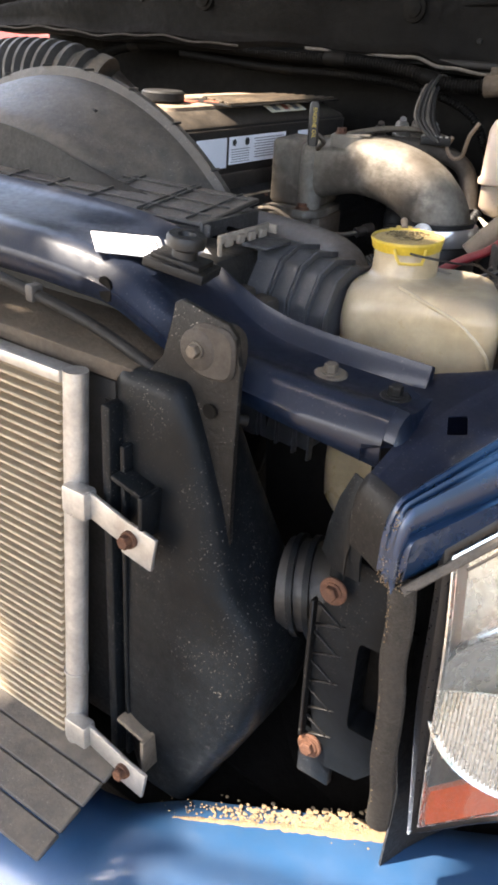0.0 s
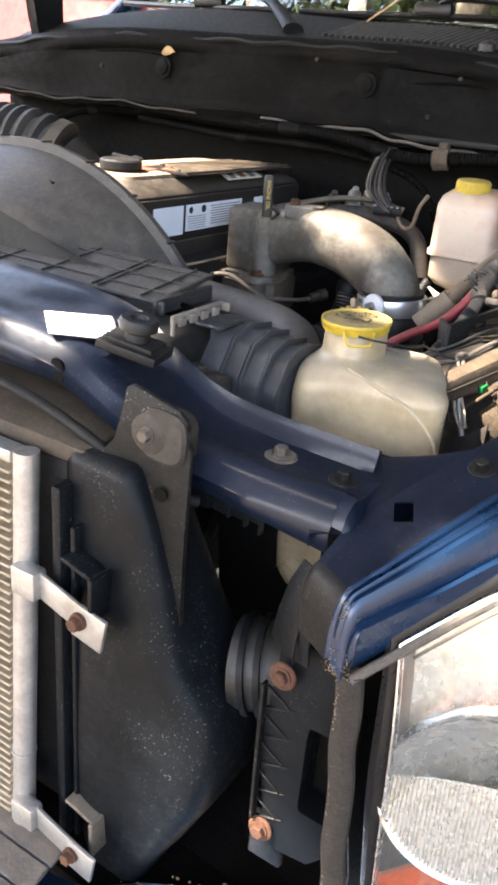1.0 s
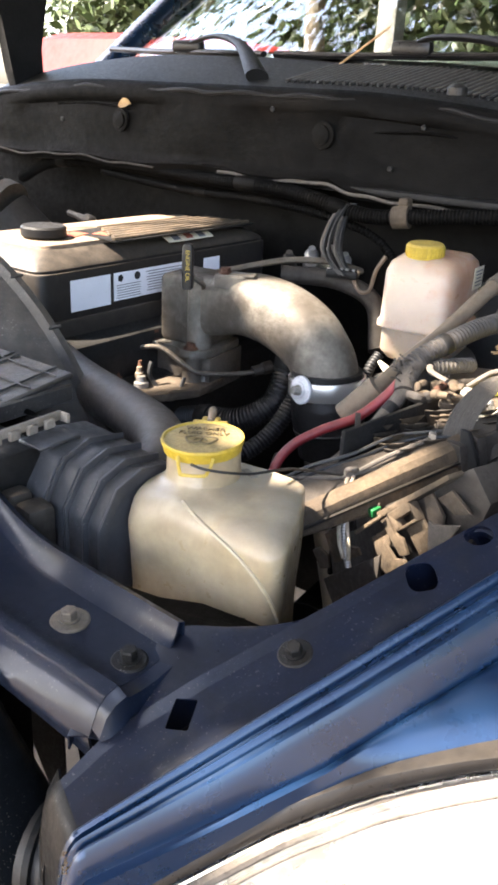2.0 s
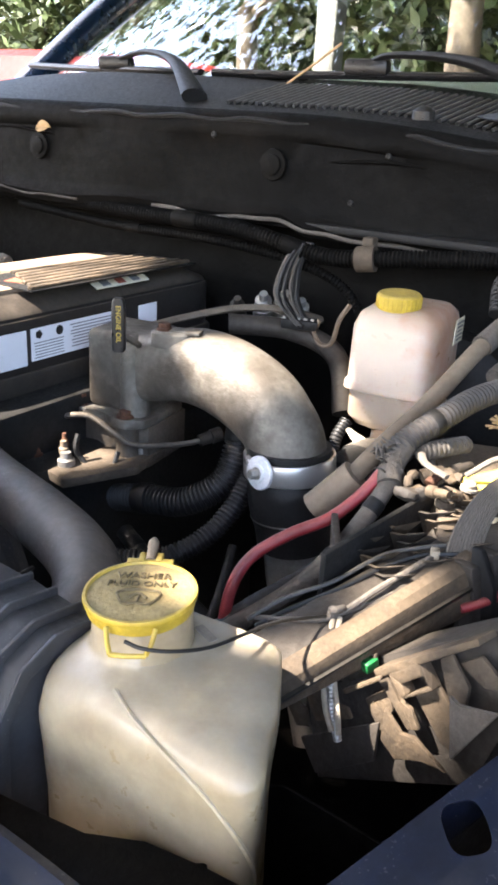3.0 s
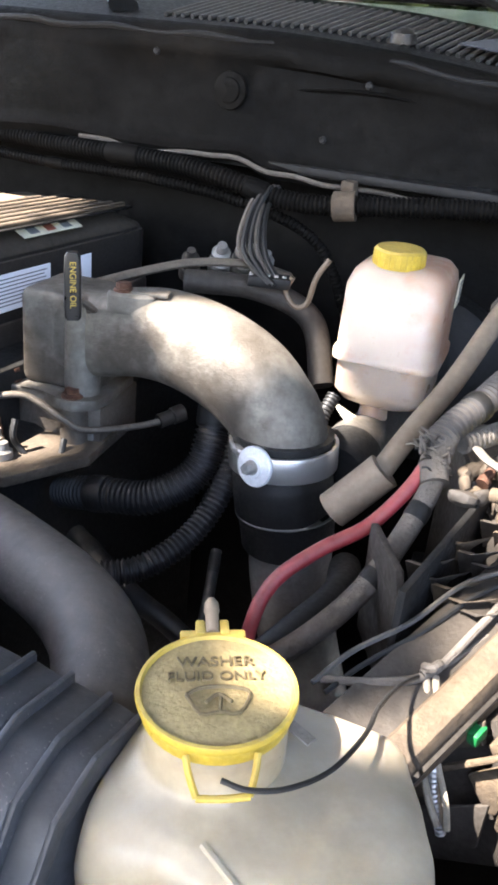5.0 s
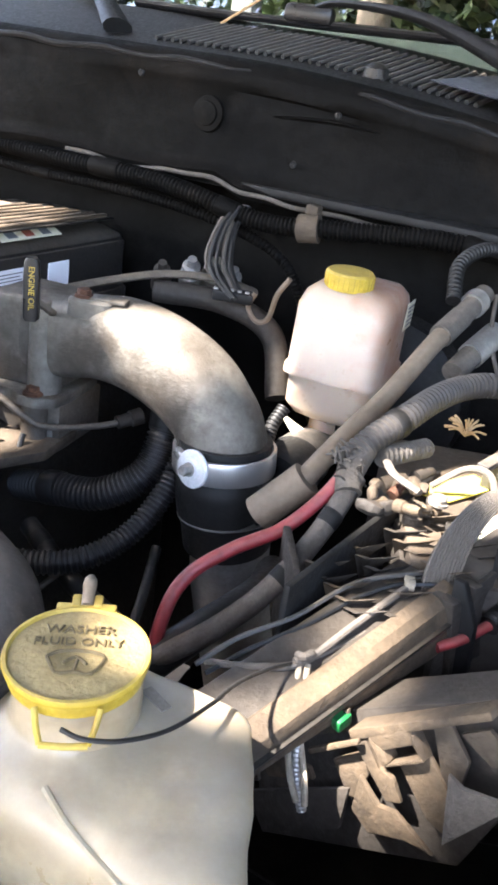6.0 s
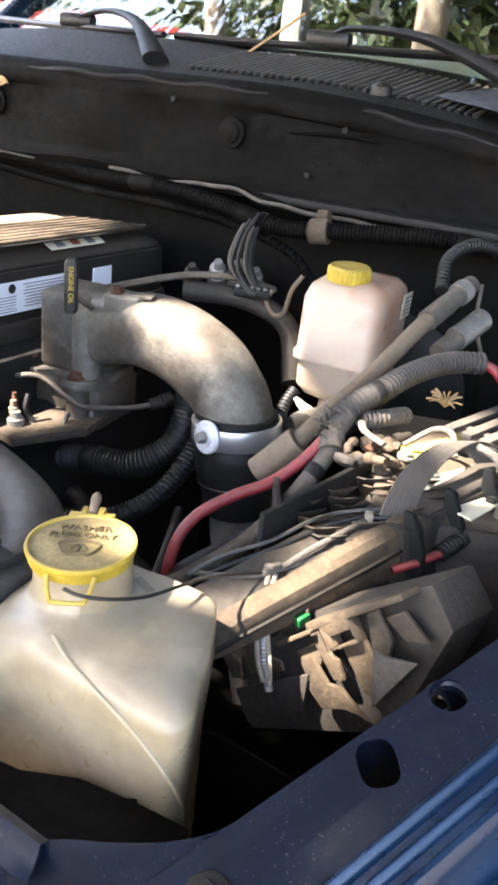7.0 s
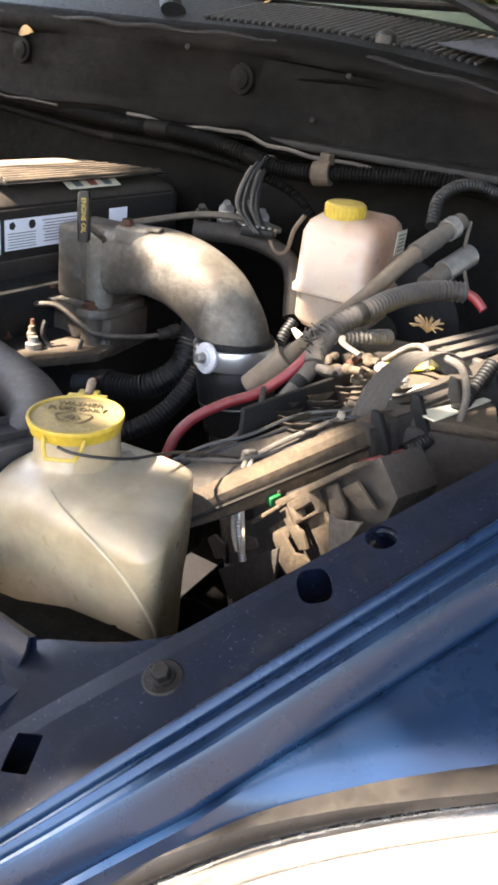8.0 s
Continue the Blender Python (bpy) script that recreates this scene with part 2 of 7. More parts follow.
STEEL = surface("bright_steel", (0.62, 0.6, 0.58), 0.33, 0.85, 0.05, 12, 0.0, 300, rough_vary=0.0)
WHITE_ZINC = surface("white_zinc_plating", (0.74, 0.74, 0.75), 0.42, 0.25, 0.12, 60, 0.05, 300)
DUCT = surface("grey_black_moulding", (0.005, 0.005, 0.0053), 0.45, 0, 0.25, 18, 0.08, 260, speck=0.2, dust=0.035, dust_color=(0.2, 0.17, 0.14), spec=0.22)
# Grey base lifted for sky mirrored in the duct; dust is extra.
DUCT_GREY = surface("sky_greyed_duct_plastic", (0.034, 0.036, 0.041), 0.42, 0, 0.3, 18, 0.08, 260, speck=0.25, dust=0.16, dust_color=(0.2, 0.185, 0.17), spec=0.45)
SCUFFED = surface("scuffed_black_steel", (0.007, 0.0072, 0.0075), 0.5, 0.1, 0.5, 30, 0.25, 200, speck=0.5, dust=0.04, stain=(0.05, 0.042, 0.034), stain_at=0.64, spec=0.25)
RAIL_DUST = surface("tan_dust_crust", (0.085, 0.06, 0.036), 0.85, 0, 0.5, 28, 0.35, 200, dust=0.2, dust_color=(0.17, 0.12, 0.075), stain=(0.03, 0.022, 0.015), stain_at=0.5)
ZINC = surface("dull_zinc", (0.35, 0.34, 0.32), 0.5, 0.8, 0.25, 60, 0.15, 300, dust=0.3)
RUST = surface("rusty_steel", (0.085, 0.038, 0.022), 0.8, 0.3, 0.4, 90, 0.3, 400, stain=(0.16, 0.07, 0.034), stain_at=0.55)
BROWN_STEEL = surface("dusty_brown_steel", (0.1, 0.085, 0.07), 0.65, 0.5, 0.3, 40, 0.2, 250, dust=0.4)
# Dust tint on upward faces also stands for sky mirrored on the shoulders.
MILK = surface("milky_tank_plastic", (0.36, 0.285, 0.175), 0.34, 0, 0.32, 9, 0.05, 60, dust=0.4, dust_color=(0.40, 0.39, 0.36), sss=0.3, stain=(0.22, 0.165, 0.095), stain_at=0.5, coat=0.25)
WHITE_TANK = surface("white_reservoir_plastic", (0.45, 0.36, 0.28), 0.35, 0, 0.1, 9, 0.03, 80, dust=0.12, sss=0.4, stain=(0.40, 0.215, 0.135), stain_at=0.47)
YELLOW = surface("yellow_plastic", (0.45, 0.315, 0.03), 0.45, 0, 0.25, 40, 0.08, 150, dust=0.3)
CAP_DUST = surface("dust_coated_cap_top", (0.30, 0.225, 0.10), 0.8, 0, 0.3, 60, 0.3, 300)
# Raised lettering set darker than the cap top so it reads.
CAP_WORD = surface("dark_cap_lettering", (0.12, 0.088, 0.04), 0.75, 0, 0.25, 60, 0.2, 300)
RED = surface("red_cable_sheath", (0.26, 0.022, 0.03), 0.4, 0, 0.25, 40, 0.1, 200, dust=0.25)
DUST_PLASTIC = surface("dust_caked_plastic", (0.06, 0.045, 0.031), 0.8, 0, 0.45, 25, 0.35, 200, dust=0.3, dust_color=(0.18, 0.13, 0.082), stain=(0.03, 0.024, 0.018), stain_at=0.52)
DUST_DARK = surface("dirty_dark_plastic", (0.028, 0.023, 0.0185), 0.7, 0, 0.4, 22, 0.25, 200, dust=0.15, dust_color=(0.16, 0.12, 0.08))
TAN = surface("dusty_tan_hose", (0.145, 0.108, 0.075), 0.7, 0, 0.25, 25, 0.2, 200, dust=0.35, dust_color=(0.3, 0.24, 0.17))
TAPE = surface("greyed_loom_tape", (0.095, 0.082, 0.07), 0.8, 0, 0.3, 50, 0.5, 300, dust=0.3, dust_color=(0.26, 0.21, 0.155))
TAPE_PALE = surface("dusty_pale_braid", (0.32, 0.27, 0.2), 0.75, 0, 0.3, 60, 0.3, 300, dust=0.2)
PAPER = surface("white_label", (0.8, 0.8, 0.84), 0.35, 0, 0.04, 30, 0.0, 200)
PAPER_DIRTY = surface("yellowed_label", (0.72, 0.66, 0.5), 0.5, 0, 0.12, 40, 0.0, 200)
INK = surface("grey_print", (0.16, 0.16, 0.17), 0.6, 0, 0.1, 50, 0)
INK_BLACK = surface("black_print", (0.02, 0.02, 0.02), 0.6, 0, 0.1, 50, 0)
INK_RED = surface("faded_red_print", (0.35, 0.09, 0.05), 0.6, 0, 0.3, 60, 0.05)
YELLOW_TAG = surface("yellow_tag", (0.8, 0.66, 0.1), 0.5, 0, 0.1, 30, 0.02)
GREEN = surface("green_fuse_plastic", (0.01, 0.11, 0.03), 0.4, 0, 0.1, 50, 0.02)
AMBER = surface("amber_reflector", (0.55, 0.09, 0.02), 0.25, 0, 0.15, 60, 0.05, 500, coat=0.6)
CHROME = surface("headlight_chrome", (0.86, 0.86, 0.84), 0.24, 0.9, 0.04, 10, 0.0)
FLUTED = surface("fluted_reflector", (0.55, 0.55, 0.52), 0.28, 0.7, 0.08, 12, 0.0)
SEAL = surface("dusty_foam_seal", (0.02, 0.016, 0.012), 0.9, 0, 0.45, 60, 0.4, 200, dust=0.14, dust_color=(0.2, 0.16, 0.11))
SAND = surface("caked_sand", (0.22, 0.155, 0.09), 0.95, 0, 0.3, 80, 0.8, 500)
PALE_DUST = surface("pale_dusty_foam", (0.2, 0.175, 0.145), 0.9, 0, 0.3, 60, 0.3, 200, dust=0.2)
DIRT = surface("packed_dirt", (0.125, 0.1, 0.075), 0.95, 0, 0.3, 1.2, 0.6, 40, stain=(0.09, 0.08, 0.05), stain_at=0.58)
RED_PAINT = surface("faded_red_paint", (0.12, 0.010, 0.008), 0.55, 0.0, 0.1, 3, 0.02, 40, spec=0.2)
WHITE_PAINT = surface("white_paint", (0.78, 0.76, 0.72), 0.35, 0, 0.05, 5, 0.01, 40, coat=0.4)
DASH = surface("grey_green_dashboard", (0.42, 0.44, 0.36), 0.65, 0, 0.12, 8, 0.1, 200)
SEAT = surface("grey_cloth", (0.16, 0.155, 0.15), 0.9, 0, 0.2, 30, 0.3, 300)
BARK = surface("tree_bark", (0.13, 0.1, 0.075), 0.9, 0, 0.4, 8, 0.8, 40)
LEAFM = surface("tree_leaves", (0.05, 0.075, 0.025), 0.5, 0, 0.4, 3, 0.0)
DRY_LEAF = surface("dry_leaf", (0.5, 0.32, 0.15), 0.7, 0, 0.2, 60, 0.1)


def clear(name, tint, rough=0.0, ior=1.45, trans=1.0):
    m = bpy.data.materials.new(name)
    m.use_nodes = True
    b = m.node_tree.nodes["Principled BSDF"]
    b.inputs["Base Color"].default_value = (*tint, 1)
    b.inputs["Roughness"].default_value = rough
    b.inputs["Transmission Weight"].default_value = trans
    b.inputs["IOR"].default_value = ior
    return m


GLASS = clear("windscreen_glass", (0.86, 0.93, 0.88))
LENS = clear("headlight_lens", (0.95, 0.94, 0.9), 0.02, 1.45, 0.975)

# ---- ground and surroundings ----
def ground():
    bm = bmesh.new()
    n = 40
    grid = []
    for i in range(n + 1):
        row = []
        for j in range(n + 1):
            u, v = (i / n * 2 - 1), (j / n * 2 - 1)
            x, y = math.copysign(abs(u) ** 4, u) * 2500, math.copysign(abs(v) ** 4, v) * 2500
            row.append((x, y, noise.noise(V(x * 0.3, y * 0.3, 0)) * 0.03 - 0.02))
        grid.append(row)
    sheet(bm, grid)
    tagged(part("ground", bm, DIRT), "packed brown dirt yard with worn patches", "ground", kind="structure")


ground()


def tree(at, height, spread, seed, leaves=20000, lean=(0, 0), size=0.24):
    rng = random.Random(seed)
    at = Vector(at)
    t = thing("tree", at, "leafy tree with a rough brown trunk, seen behind the truck or added beside it", "tree", "trees round the yard")
    bm = bmesh.new()
    top = at + V(lean[0], lean[1], height * 0.72)
    mid = at.lerp(top, 0.5) + V(rng.uniform(-.3, .3), rng.uniform(-.3, .3), 0)
    tube(bm, [at - V(0, 0, 0.1), at + V(0, 0, 0.4), mid, top], lambda k: 0.24 * (1 - 0.75 * k) * (1 + 0.5 * max(0, 0.1 - k) * 10 * 0.5), 12, 10)
    part("trunk", bm, BARK, t)
    tips = []
    for i in range(11):
        k = 0.35 + 0.62 * i / 10
        root = at.lerp(mid, k * 2) if k < 0.5 else mid.lerp(top, k * 2 - 1)
        a = i * 2.4 + rng.uniform(-.4, .4)
        ln = spread * rng.uniform(0.6, 1.0) * (1.15 - 0.5 * k)
        end = root + V(math.cos(a) * ln, math.sin(a) * ln, height * rng.uniform(0.05, 0.2))
        bend = root.lerp(end, 0.5) + V(0, 0, rng.uniform(0.1, 0.4))
        bm = bmesh.new()
        tube(bm, [root, bend, end], lambda q: 0.075 * (1 - 0.8 * q), 7, 6)
        part("limb", bm, BARK, t)
        tips += [bend, bend.lerp(end, 0.5), end, end + V(rng.uniform(-.5, .5), rng.uniform(-.5, .5), rng.uniform(-.4, .4))]
    verts, faces = [], []
    for i in range(leaves):
        c = tips[i % len(tips)] + V(rng.gauss(0, 0.75), rng.gauss(0, 0.75), rng.gauss(-0.2, 0.7))
        if c.z < 2.7 and (c - V(-.6, 2, c.z)).xy.length < 4:
            continue
        a = V(rng.uniform(-1, 1), rng.uniform(-1, 1), rng.uniform(-1, 0.3)).normalized()
        b = a.cross(V(rng.uniform(-1, 1), rng.uniform(-1, 1), rng.uniform(-1, 1))).normalized()
        s = size * rng.uniform(0.6, 1.3)
        k = len(verts)
        verts += [c, c + a * s * 0.5 + b * s * 0.22, c + a * s, c + a * s * 0.5 - b * s * 0.22]
        faces += [(k, k + 1, k + 2, k + 3)]
    me = bpy.data.meshes.new("crown")
    me.from_pydata(verts, [], faces)
    me.materials.append(LEAFM)
    ob = new("crown", me)
    ob.parent = t
    ob.matrix_parent_inverse = Matrix.Translation(-at)
    tagged(ob, "loose crown of small green leaves", kind="stuff")
    return t


tree((-2.6, 8.0, 0), 12.0, 4.2, 1)
tree((1.0, 8.6, 0), 13.0, 4.4, 2)
tree((-6.5, 10.5, 0), 11.5, 4.2, 3)
tree((4.8, 10.0, 0), 12.0, 4.2, 4)
tree((-0.8, 13.5, 0), 14.0, 4.8, 5)
tree((-11.5, 13.5, 0), 11.0, 4.4, 6)
# Unseen trees beside the truck, added to darken what the fender mirrors.
tree((3.4, 4.4, 0), 8.0, 3.4, 9, 30000, (-2.9, -2.9), .2)
tree((7.5, 3.0, 0), 9.0, 3.8, 51, 26000, (0, 0), .26)
for k, (x, y) in enumerate(((-15, 17), (-9, 16.5), (-4.2, 16), (.8, 17), (5, 16), (10, 17))):
    tree((x, y, 0), 6.0, 3.2, 30 + k, 16000, (0, 0), .3)


# ---- the truck's body ----
XC = -0.9     # middle of the truck

truck = thing("pickup_truck", (XC, 2.5, 0), "dark blue pickup truck with its hood raised and grille removed", "truck")


def wing_at(s, o, h):
    """A place on the front wing: s along its first ridge, o outwards, h above the plane of the lip."""
    k = max(0.0, s - .32)
    a = radians(24.7) * (1 - min(1.0, k / .5) * .5)
    d = V(math.sin(a), math.cos(a), 0)
    p = V(-.004, .83, 0) + V(.4185, .908, 0) * min(s, .32) + d * k + V(.908, -.4185, 0) * o
    p.z = 1.267 + .0658 * (p.x + .063) + .3348 * (min(p.y, 1.12) - .785) + .27 * max(0.0, p.y - 1.12) + h * 1.06
    return p


WING_EDGE = ((-.236, .013, -.062), (-.16, .029, -.052), (-.11, .037, -.050), (-.073, .046, -.050), (-.036, .057, -.050), (.028, .086, -.050), (.13, .142, -.052), (.25, .212, -.062))
EDGE = smooth_line([wing_at(*q) for q in WING_EDGE], 3)


def along(table, s, k):
    """Value k of a table by its first column, eased between rows."""
    if s <= table[0][0]:
        return table[0][k]
    for a, b in zip(table, table[1:]):
        if s <= b[0]:
            return a[k] + (b[k] - a[k]) * (s - a[0]) / (b[0] - a[0])
    return table[-1][k]


def fender():
    """Front wing: flat lip, three straight pressed ridges, a falling wall, a crest and the bulging outer skin."""
    wide = ((-.236, .046), (-.20, .060), (-.13, .063), (.24, .050), (.9, .048))
    band = ((-.236, .012), (-.15, .020), (-.06, .024), (.2, .026))
    crest = ((-.236, .016, -.022), (-.15, .027, -.026), (-.08, .036, -.028), (.1, .040, -.030), (.4, .045, -.032), (.9, .05, -.035))
    grid = []
    stations = [-.236 + .012 * i for i in range(34)] + [.18 + .04 * i for i in range(20)]
    for s in stations:
        w, b, co, ch = along(wide, s, 1), along(band, s, 1), along(crest, s, 1), along(crest, s, 2)
        eo, eh = (along(WING_EDGE, s, 1), along(WING_EDGE, s, 2)) if s <= .25 else (.212 + .03 * min(1, (s - .25) / .1) ** .7, -.062 - .05 * min(1, (s - .25) / .1))
        g = b / .026
        prof = [(-w + .004, -.035), (-w, -.004), (-w + .002, .0), (-w * .75, .0012), (-w * .4, .0012), (-.004, 0),
                (-.0015, .0040), (.0004, .0050), (.0026, .0034), (.005 * g, -.0012), (.0085 * g, -.0014),
                (.0103 * g, .0020), (.012 * g, .0030), (.0140 * g, .0018), (.0165 * g, -.0022), (.0205 * g, -.0024),
                (.0228 * g, .0012), (b, .0014), (b + .0025, -.0026), (b + .0045, -.008)]
        c0 = (b + .0045, -.008)
        prof += [(c0[0] + (co - c0[0]) * k * .8, c0[1] + (ch - c0[1]) * k) for k in (.35, .7)]
        rise = .0028 * min(1, max(0, (s + .16) / .1))
        prof += [(co - .002, ch + .0005), (co + .0005, ch + rise), (co + .004, ch + rise + .0003)]
        crown = .007 * min(1, max(0, (s + .12) / .12))
        prof += [(co + .004 + (eo - co - .004) * k, ch + rise + (eh - ch - rise) * k + crown * math.sin(math.pi * k)) for k in (.2, .42, .64, .84)]
        prof += [(eo, eh), (eo - .004, eh - .008), (eo - .012, eh - .012)]
        row = [wing_at(s, o, h) for o, h in prof]
        if s > .25:
            q = min(1, (s - .25) / .1)
            row[-2] = row[-3] + V(.02 * q, -.004, -.01 - .2 * q)
            row[-1] = row[-3] + V(.02 * q, 0, -.014 - .5 * q)
        grid.append(row)
    return grid


FENDER = fender()


def nose(rows):
    """Rolls the front end of the fender down over the nose."""
    base = rows[0]
    out = []
    for f, d in ((-.0150, -.066), (-.0150, -.040), (-.0125, -.019), (-.0085, -.008), (-.004, -.002)):
        row = []
        for j, p in enumerate(base):
            k = 1 if j <= 19 else max(0, 1 - (j - 19) / 8)
            row.append(p + V(f * .4, f * .9, d) * k)
        out.append(row)
    return out + rows


FENDER = nose(FENDER)


LIPN = V(-0.0658, -0.3348, 1).normalized()
HOLES = (((-.017, .886, 1.2985), .0150, .0115, 40, 3, 0), ((.002, .943, 1.3155), .0115, .0115, 0, 2, .0045), ((-.102, .711, 1.2325), .0125, .0085, 24, 14, 0))


def cut_holes(ob):
    """Cuts the round, oval and square holes through the lip."""
    bm = bmesh.new()
    for c, rx, ry, ang, pw, rim in HOLES:
        b = basis(LIPN, (math.cos(radians(ang)), math.sin(radians(ang)), 0))
        rings(bm, [superloop(Vector(c) + LIPN * h, rx, ry, pw, 28, 0, b @ V(1, 0, 0), b @ V(0, 1, 0)) for h in (-.02, .02)])
    cutter = part("cutter", bm, BLACK_SHARP)
    m = ob.modifiers.new("cut", "BOOLEAN")
    m.operation, m.object, m.solver = "DIFFERENCE", cutter, "EXACT"
    bpy.context.view_layer.update()
    done = bpy.data.meshes.new_from_object(ob.evaluated_get(bpy.context.evaluated_depsgraph_get()))
    ob.modifiers.clear()
    done.shade_flat()
    ob.data = done
    bpy.data.objects.remove(cutter)


def fender_part():
    bm = bmesh.new()
    lip = bmesh.new()
    sheet(lip, [r[:6] for r in FENDER[5:]], 0.0016)
    sheet(bm, [r[5:] for r in FENDER], 0.0016)
    f = part("fender", bm, BLUE, truck, "dark blue painted front fender with pressed ridges", sharp=50)
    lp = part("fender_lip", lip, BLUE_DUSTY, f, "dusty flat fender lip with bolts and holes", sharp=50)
    cut_holes(lp)
    # Nose takes the near-black moulding colour instead of the fender blue.
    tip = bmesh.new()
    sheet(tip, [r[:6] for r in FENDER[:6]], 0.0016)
    part("fender_nose", tip, DUCT, f, "near-black rolled nose of the fender", sharp=50)
    # the far fender, mirrored about the truck's middle
    for m, nm in ((BLUE, "fender"),):
        b2 = bmesh.new()
        sheet(b2, [[V(2 * XC - p.x, p.y, p.z) for p in r] for r in FENDER], 0.0016)
        part(nm, b2, m, truck, "dark blue painted front fender with pressed ridges", sharp=50)
    return f


wing = fender_part()


for c, rx, ry, ang, pw, rim in HOLES:
    if rim:
        bm_ = bmesh.new()
        lathe(bm_, Vector(c) + LIPN * 0.001, LIPN, [(rx * 1.02, -.004), (rx * 1.02 + rim, -.004), (rx * 1.02 + rim, 0.0006), (rx * 1.02 + rim * .5, 0.0024), (rx * 1.02, 0.001)], 28, caps=False)
        part("hole_rim", bm_, BLUE_DUSTY, wing, "raised round edge")
for c in ((-.062, .785, 1.266),):
    hexbolt(wing, c, LIPN, .0062, .0135, SCUFFED, label="dull bolt with a round washer", h=.006)


def under_lip():
    """Inner tub below the lip and the frame behind it."""
    bm = bmesh.new()
    rows = []
    for r in FENDER[8::2]:
        p = r[0]
        rows.append([p + V(.002, 0, .002), p + V(.02, 0, -.10), p + V(.06, 0, -.35), p + V(.05, 0, -.75)])
    sheet(bm, rows, 0.003)
    part("inner_tub", bm, BLACK, truck, "black plastic inner fender tub")
    bm = bmesh.new()
    sheet(bm, [[V(2 * XC - q.x, q.y, q.z) for q in r] for r in rows], 0.003)
    part("inner_tub", bm, BLACK, truck, "black plastic inner fender tub")


under_lip()
# Unseen black sheets that hide lit ground and stand for shade below.
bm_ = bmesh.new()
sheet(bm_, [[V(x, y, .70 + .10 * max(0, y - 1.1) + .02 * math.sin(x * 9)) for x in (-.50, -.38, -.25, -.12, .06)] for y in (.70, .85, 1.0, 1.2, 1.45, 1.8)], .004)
part("splash_shield", bm_, FELT, truck, "added black sheet under the engine bay, in place of deep shade")
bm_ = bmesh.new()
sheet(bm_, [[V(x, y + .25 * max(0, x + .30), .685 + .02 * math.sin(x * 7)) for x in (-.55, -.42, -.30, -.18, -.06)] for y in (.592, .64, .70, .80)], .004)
part("front_shield", bm_, FELT, truck, "added black sheet behind the bumper, in place of deep shade")


def crossmember():
    """Blue pressed radiator support: flat top with a rounded front edge, dropping towards the fender."""
    st = [(-1.50, .66, .78, 1.27), (-1.40, .645, .785, 1.31), (-1.25, .635, .79, 1.332), (-0.9, .625, .79, 1.338), (-.62, .638, .79, 1.334), (-.52, .644, .785, 1.33), (-.45, .650, .78, 1.318),
          (-.39, .657, .768, 1.284), (-.33, .664, .764, 1.256), (-.27, .668, .765, 1.247), (-.21, .670, .765, 1.244), (-.152, .670, .763, 1.243)]
    cols = [[V(x, y0, z) for x, y0, y1, z in st], [V(x, y1, z) for x, y0, y1, z in st]]
    a, b = smooth_line(cols[0], 5), smooth_line(cols[1], 5)
    grid = []
    for p, q in zip(a, b):
        w = q.y - p.y
        drop = .047 - .010 * min(1, max(0, (p.x + .5) / .15)) + .016 * min(1, max(0, (p.x + .33) / .18))
        row = [p + V(0, .012, -drop), p + V(0, .002, -drop + .006), p + V(0, -.001, -drop * .5), p + V(0, .002, -.02), p + V(0, .008, -.007), p + V(0, .016, -.001), p + V(0, .026, .0005)]
        for f in (.3, .45, .6, .75, .86):
            sag = -.004 * math.sin(math.pi * min(1, max(0, (f - .2) / .7)))
            row.append(p + V(0, w * f, sag))
        fl = .008 + .013 * min(1, max(0, (p.x + .45) / .12))
        row += [q + V(0, -.012, .001), q + V(0, -.005, fl * .55), q + V(0, -.002, fl), q + V(0, .001, fl - .002), q + V(0, .001, -.03)]
        grid.append(row)
    bm = bmesh.new()
    sheet(bm, grid, 0.002)
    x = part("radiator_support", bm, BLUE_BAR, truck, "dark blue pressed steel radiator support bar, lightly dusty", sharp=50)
    hexbolt(x, (-.238, .726, 1.2420), (0, -.05, 1), .0068, .0165, BROWN_STEEL, label="dull bolt with a wide washer", h=.008)
    hexbolt(x, (-.169, .724, 1.2400), (0, -.05, 1), .0068, .0145, SCUFFED, label="brown dirty bolt with a washer", h=.008)
    # open end flange, folded over the fender nose
    bm = bmesh.new()
    end = grid[-1]
    sheet(bm, [[q + V(.0, 0, 0) for q in end[3:13]], [q + V(.012, -.004, .001) for q in end[3:13]], [q + V(.02, -.006, -.02) for q in end[3:13]]], .0015)
    part("end_flange", bm, BLUE_BAR, x, sharp=50)
    # dusty plate that carries the lip on under the end of the support
    bm = bmesh.new()
    rim = smooth_line([V(-.168, .662, 0), V(-.184, .70, 0), V(-.186, .745, 0), V(-.160, .772, 0), V(-.125, .788, 0), V(-.085, .808, 0), V(-.062, .842, 0)], 4)
    inner = [wing_at(-.20 + .21 * i / 24, -.056, 0) for i in range(25)]
    rows = []
    for p, q in zip(rim, inner):
        row = []
        for k in (0, .3, .6, 1):
            m = p.lerp(q, k)
            m.z = 1.267 + .0658 * (m.x + .063) + .3348 * (m.y - .785) - .0035 - (.002 if k == 0 else 0)
            row.append(m)
        rows.append([row[0] - V(0, 0, .012)] + row)
    sheet(bm, rows, .0015)
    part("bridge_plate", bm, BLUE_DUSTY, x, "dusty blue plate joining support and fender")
    # Black oval disc; the shade inside an uncut opening is its colour.
    bm = bmesh.new()
    rings(bm, [superloop(V(-.455, .6485 - h, 1.295), .008, .012, 2.6, 24, 0, V(1, 0, -.2), V(0, 0, 1)) for h in (-.002, .0012)])
    part("hole", bm, FELT, x, "black oval disc for a shaded opening")
    return x


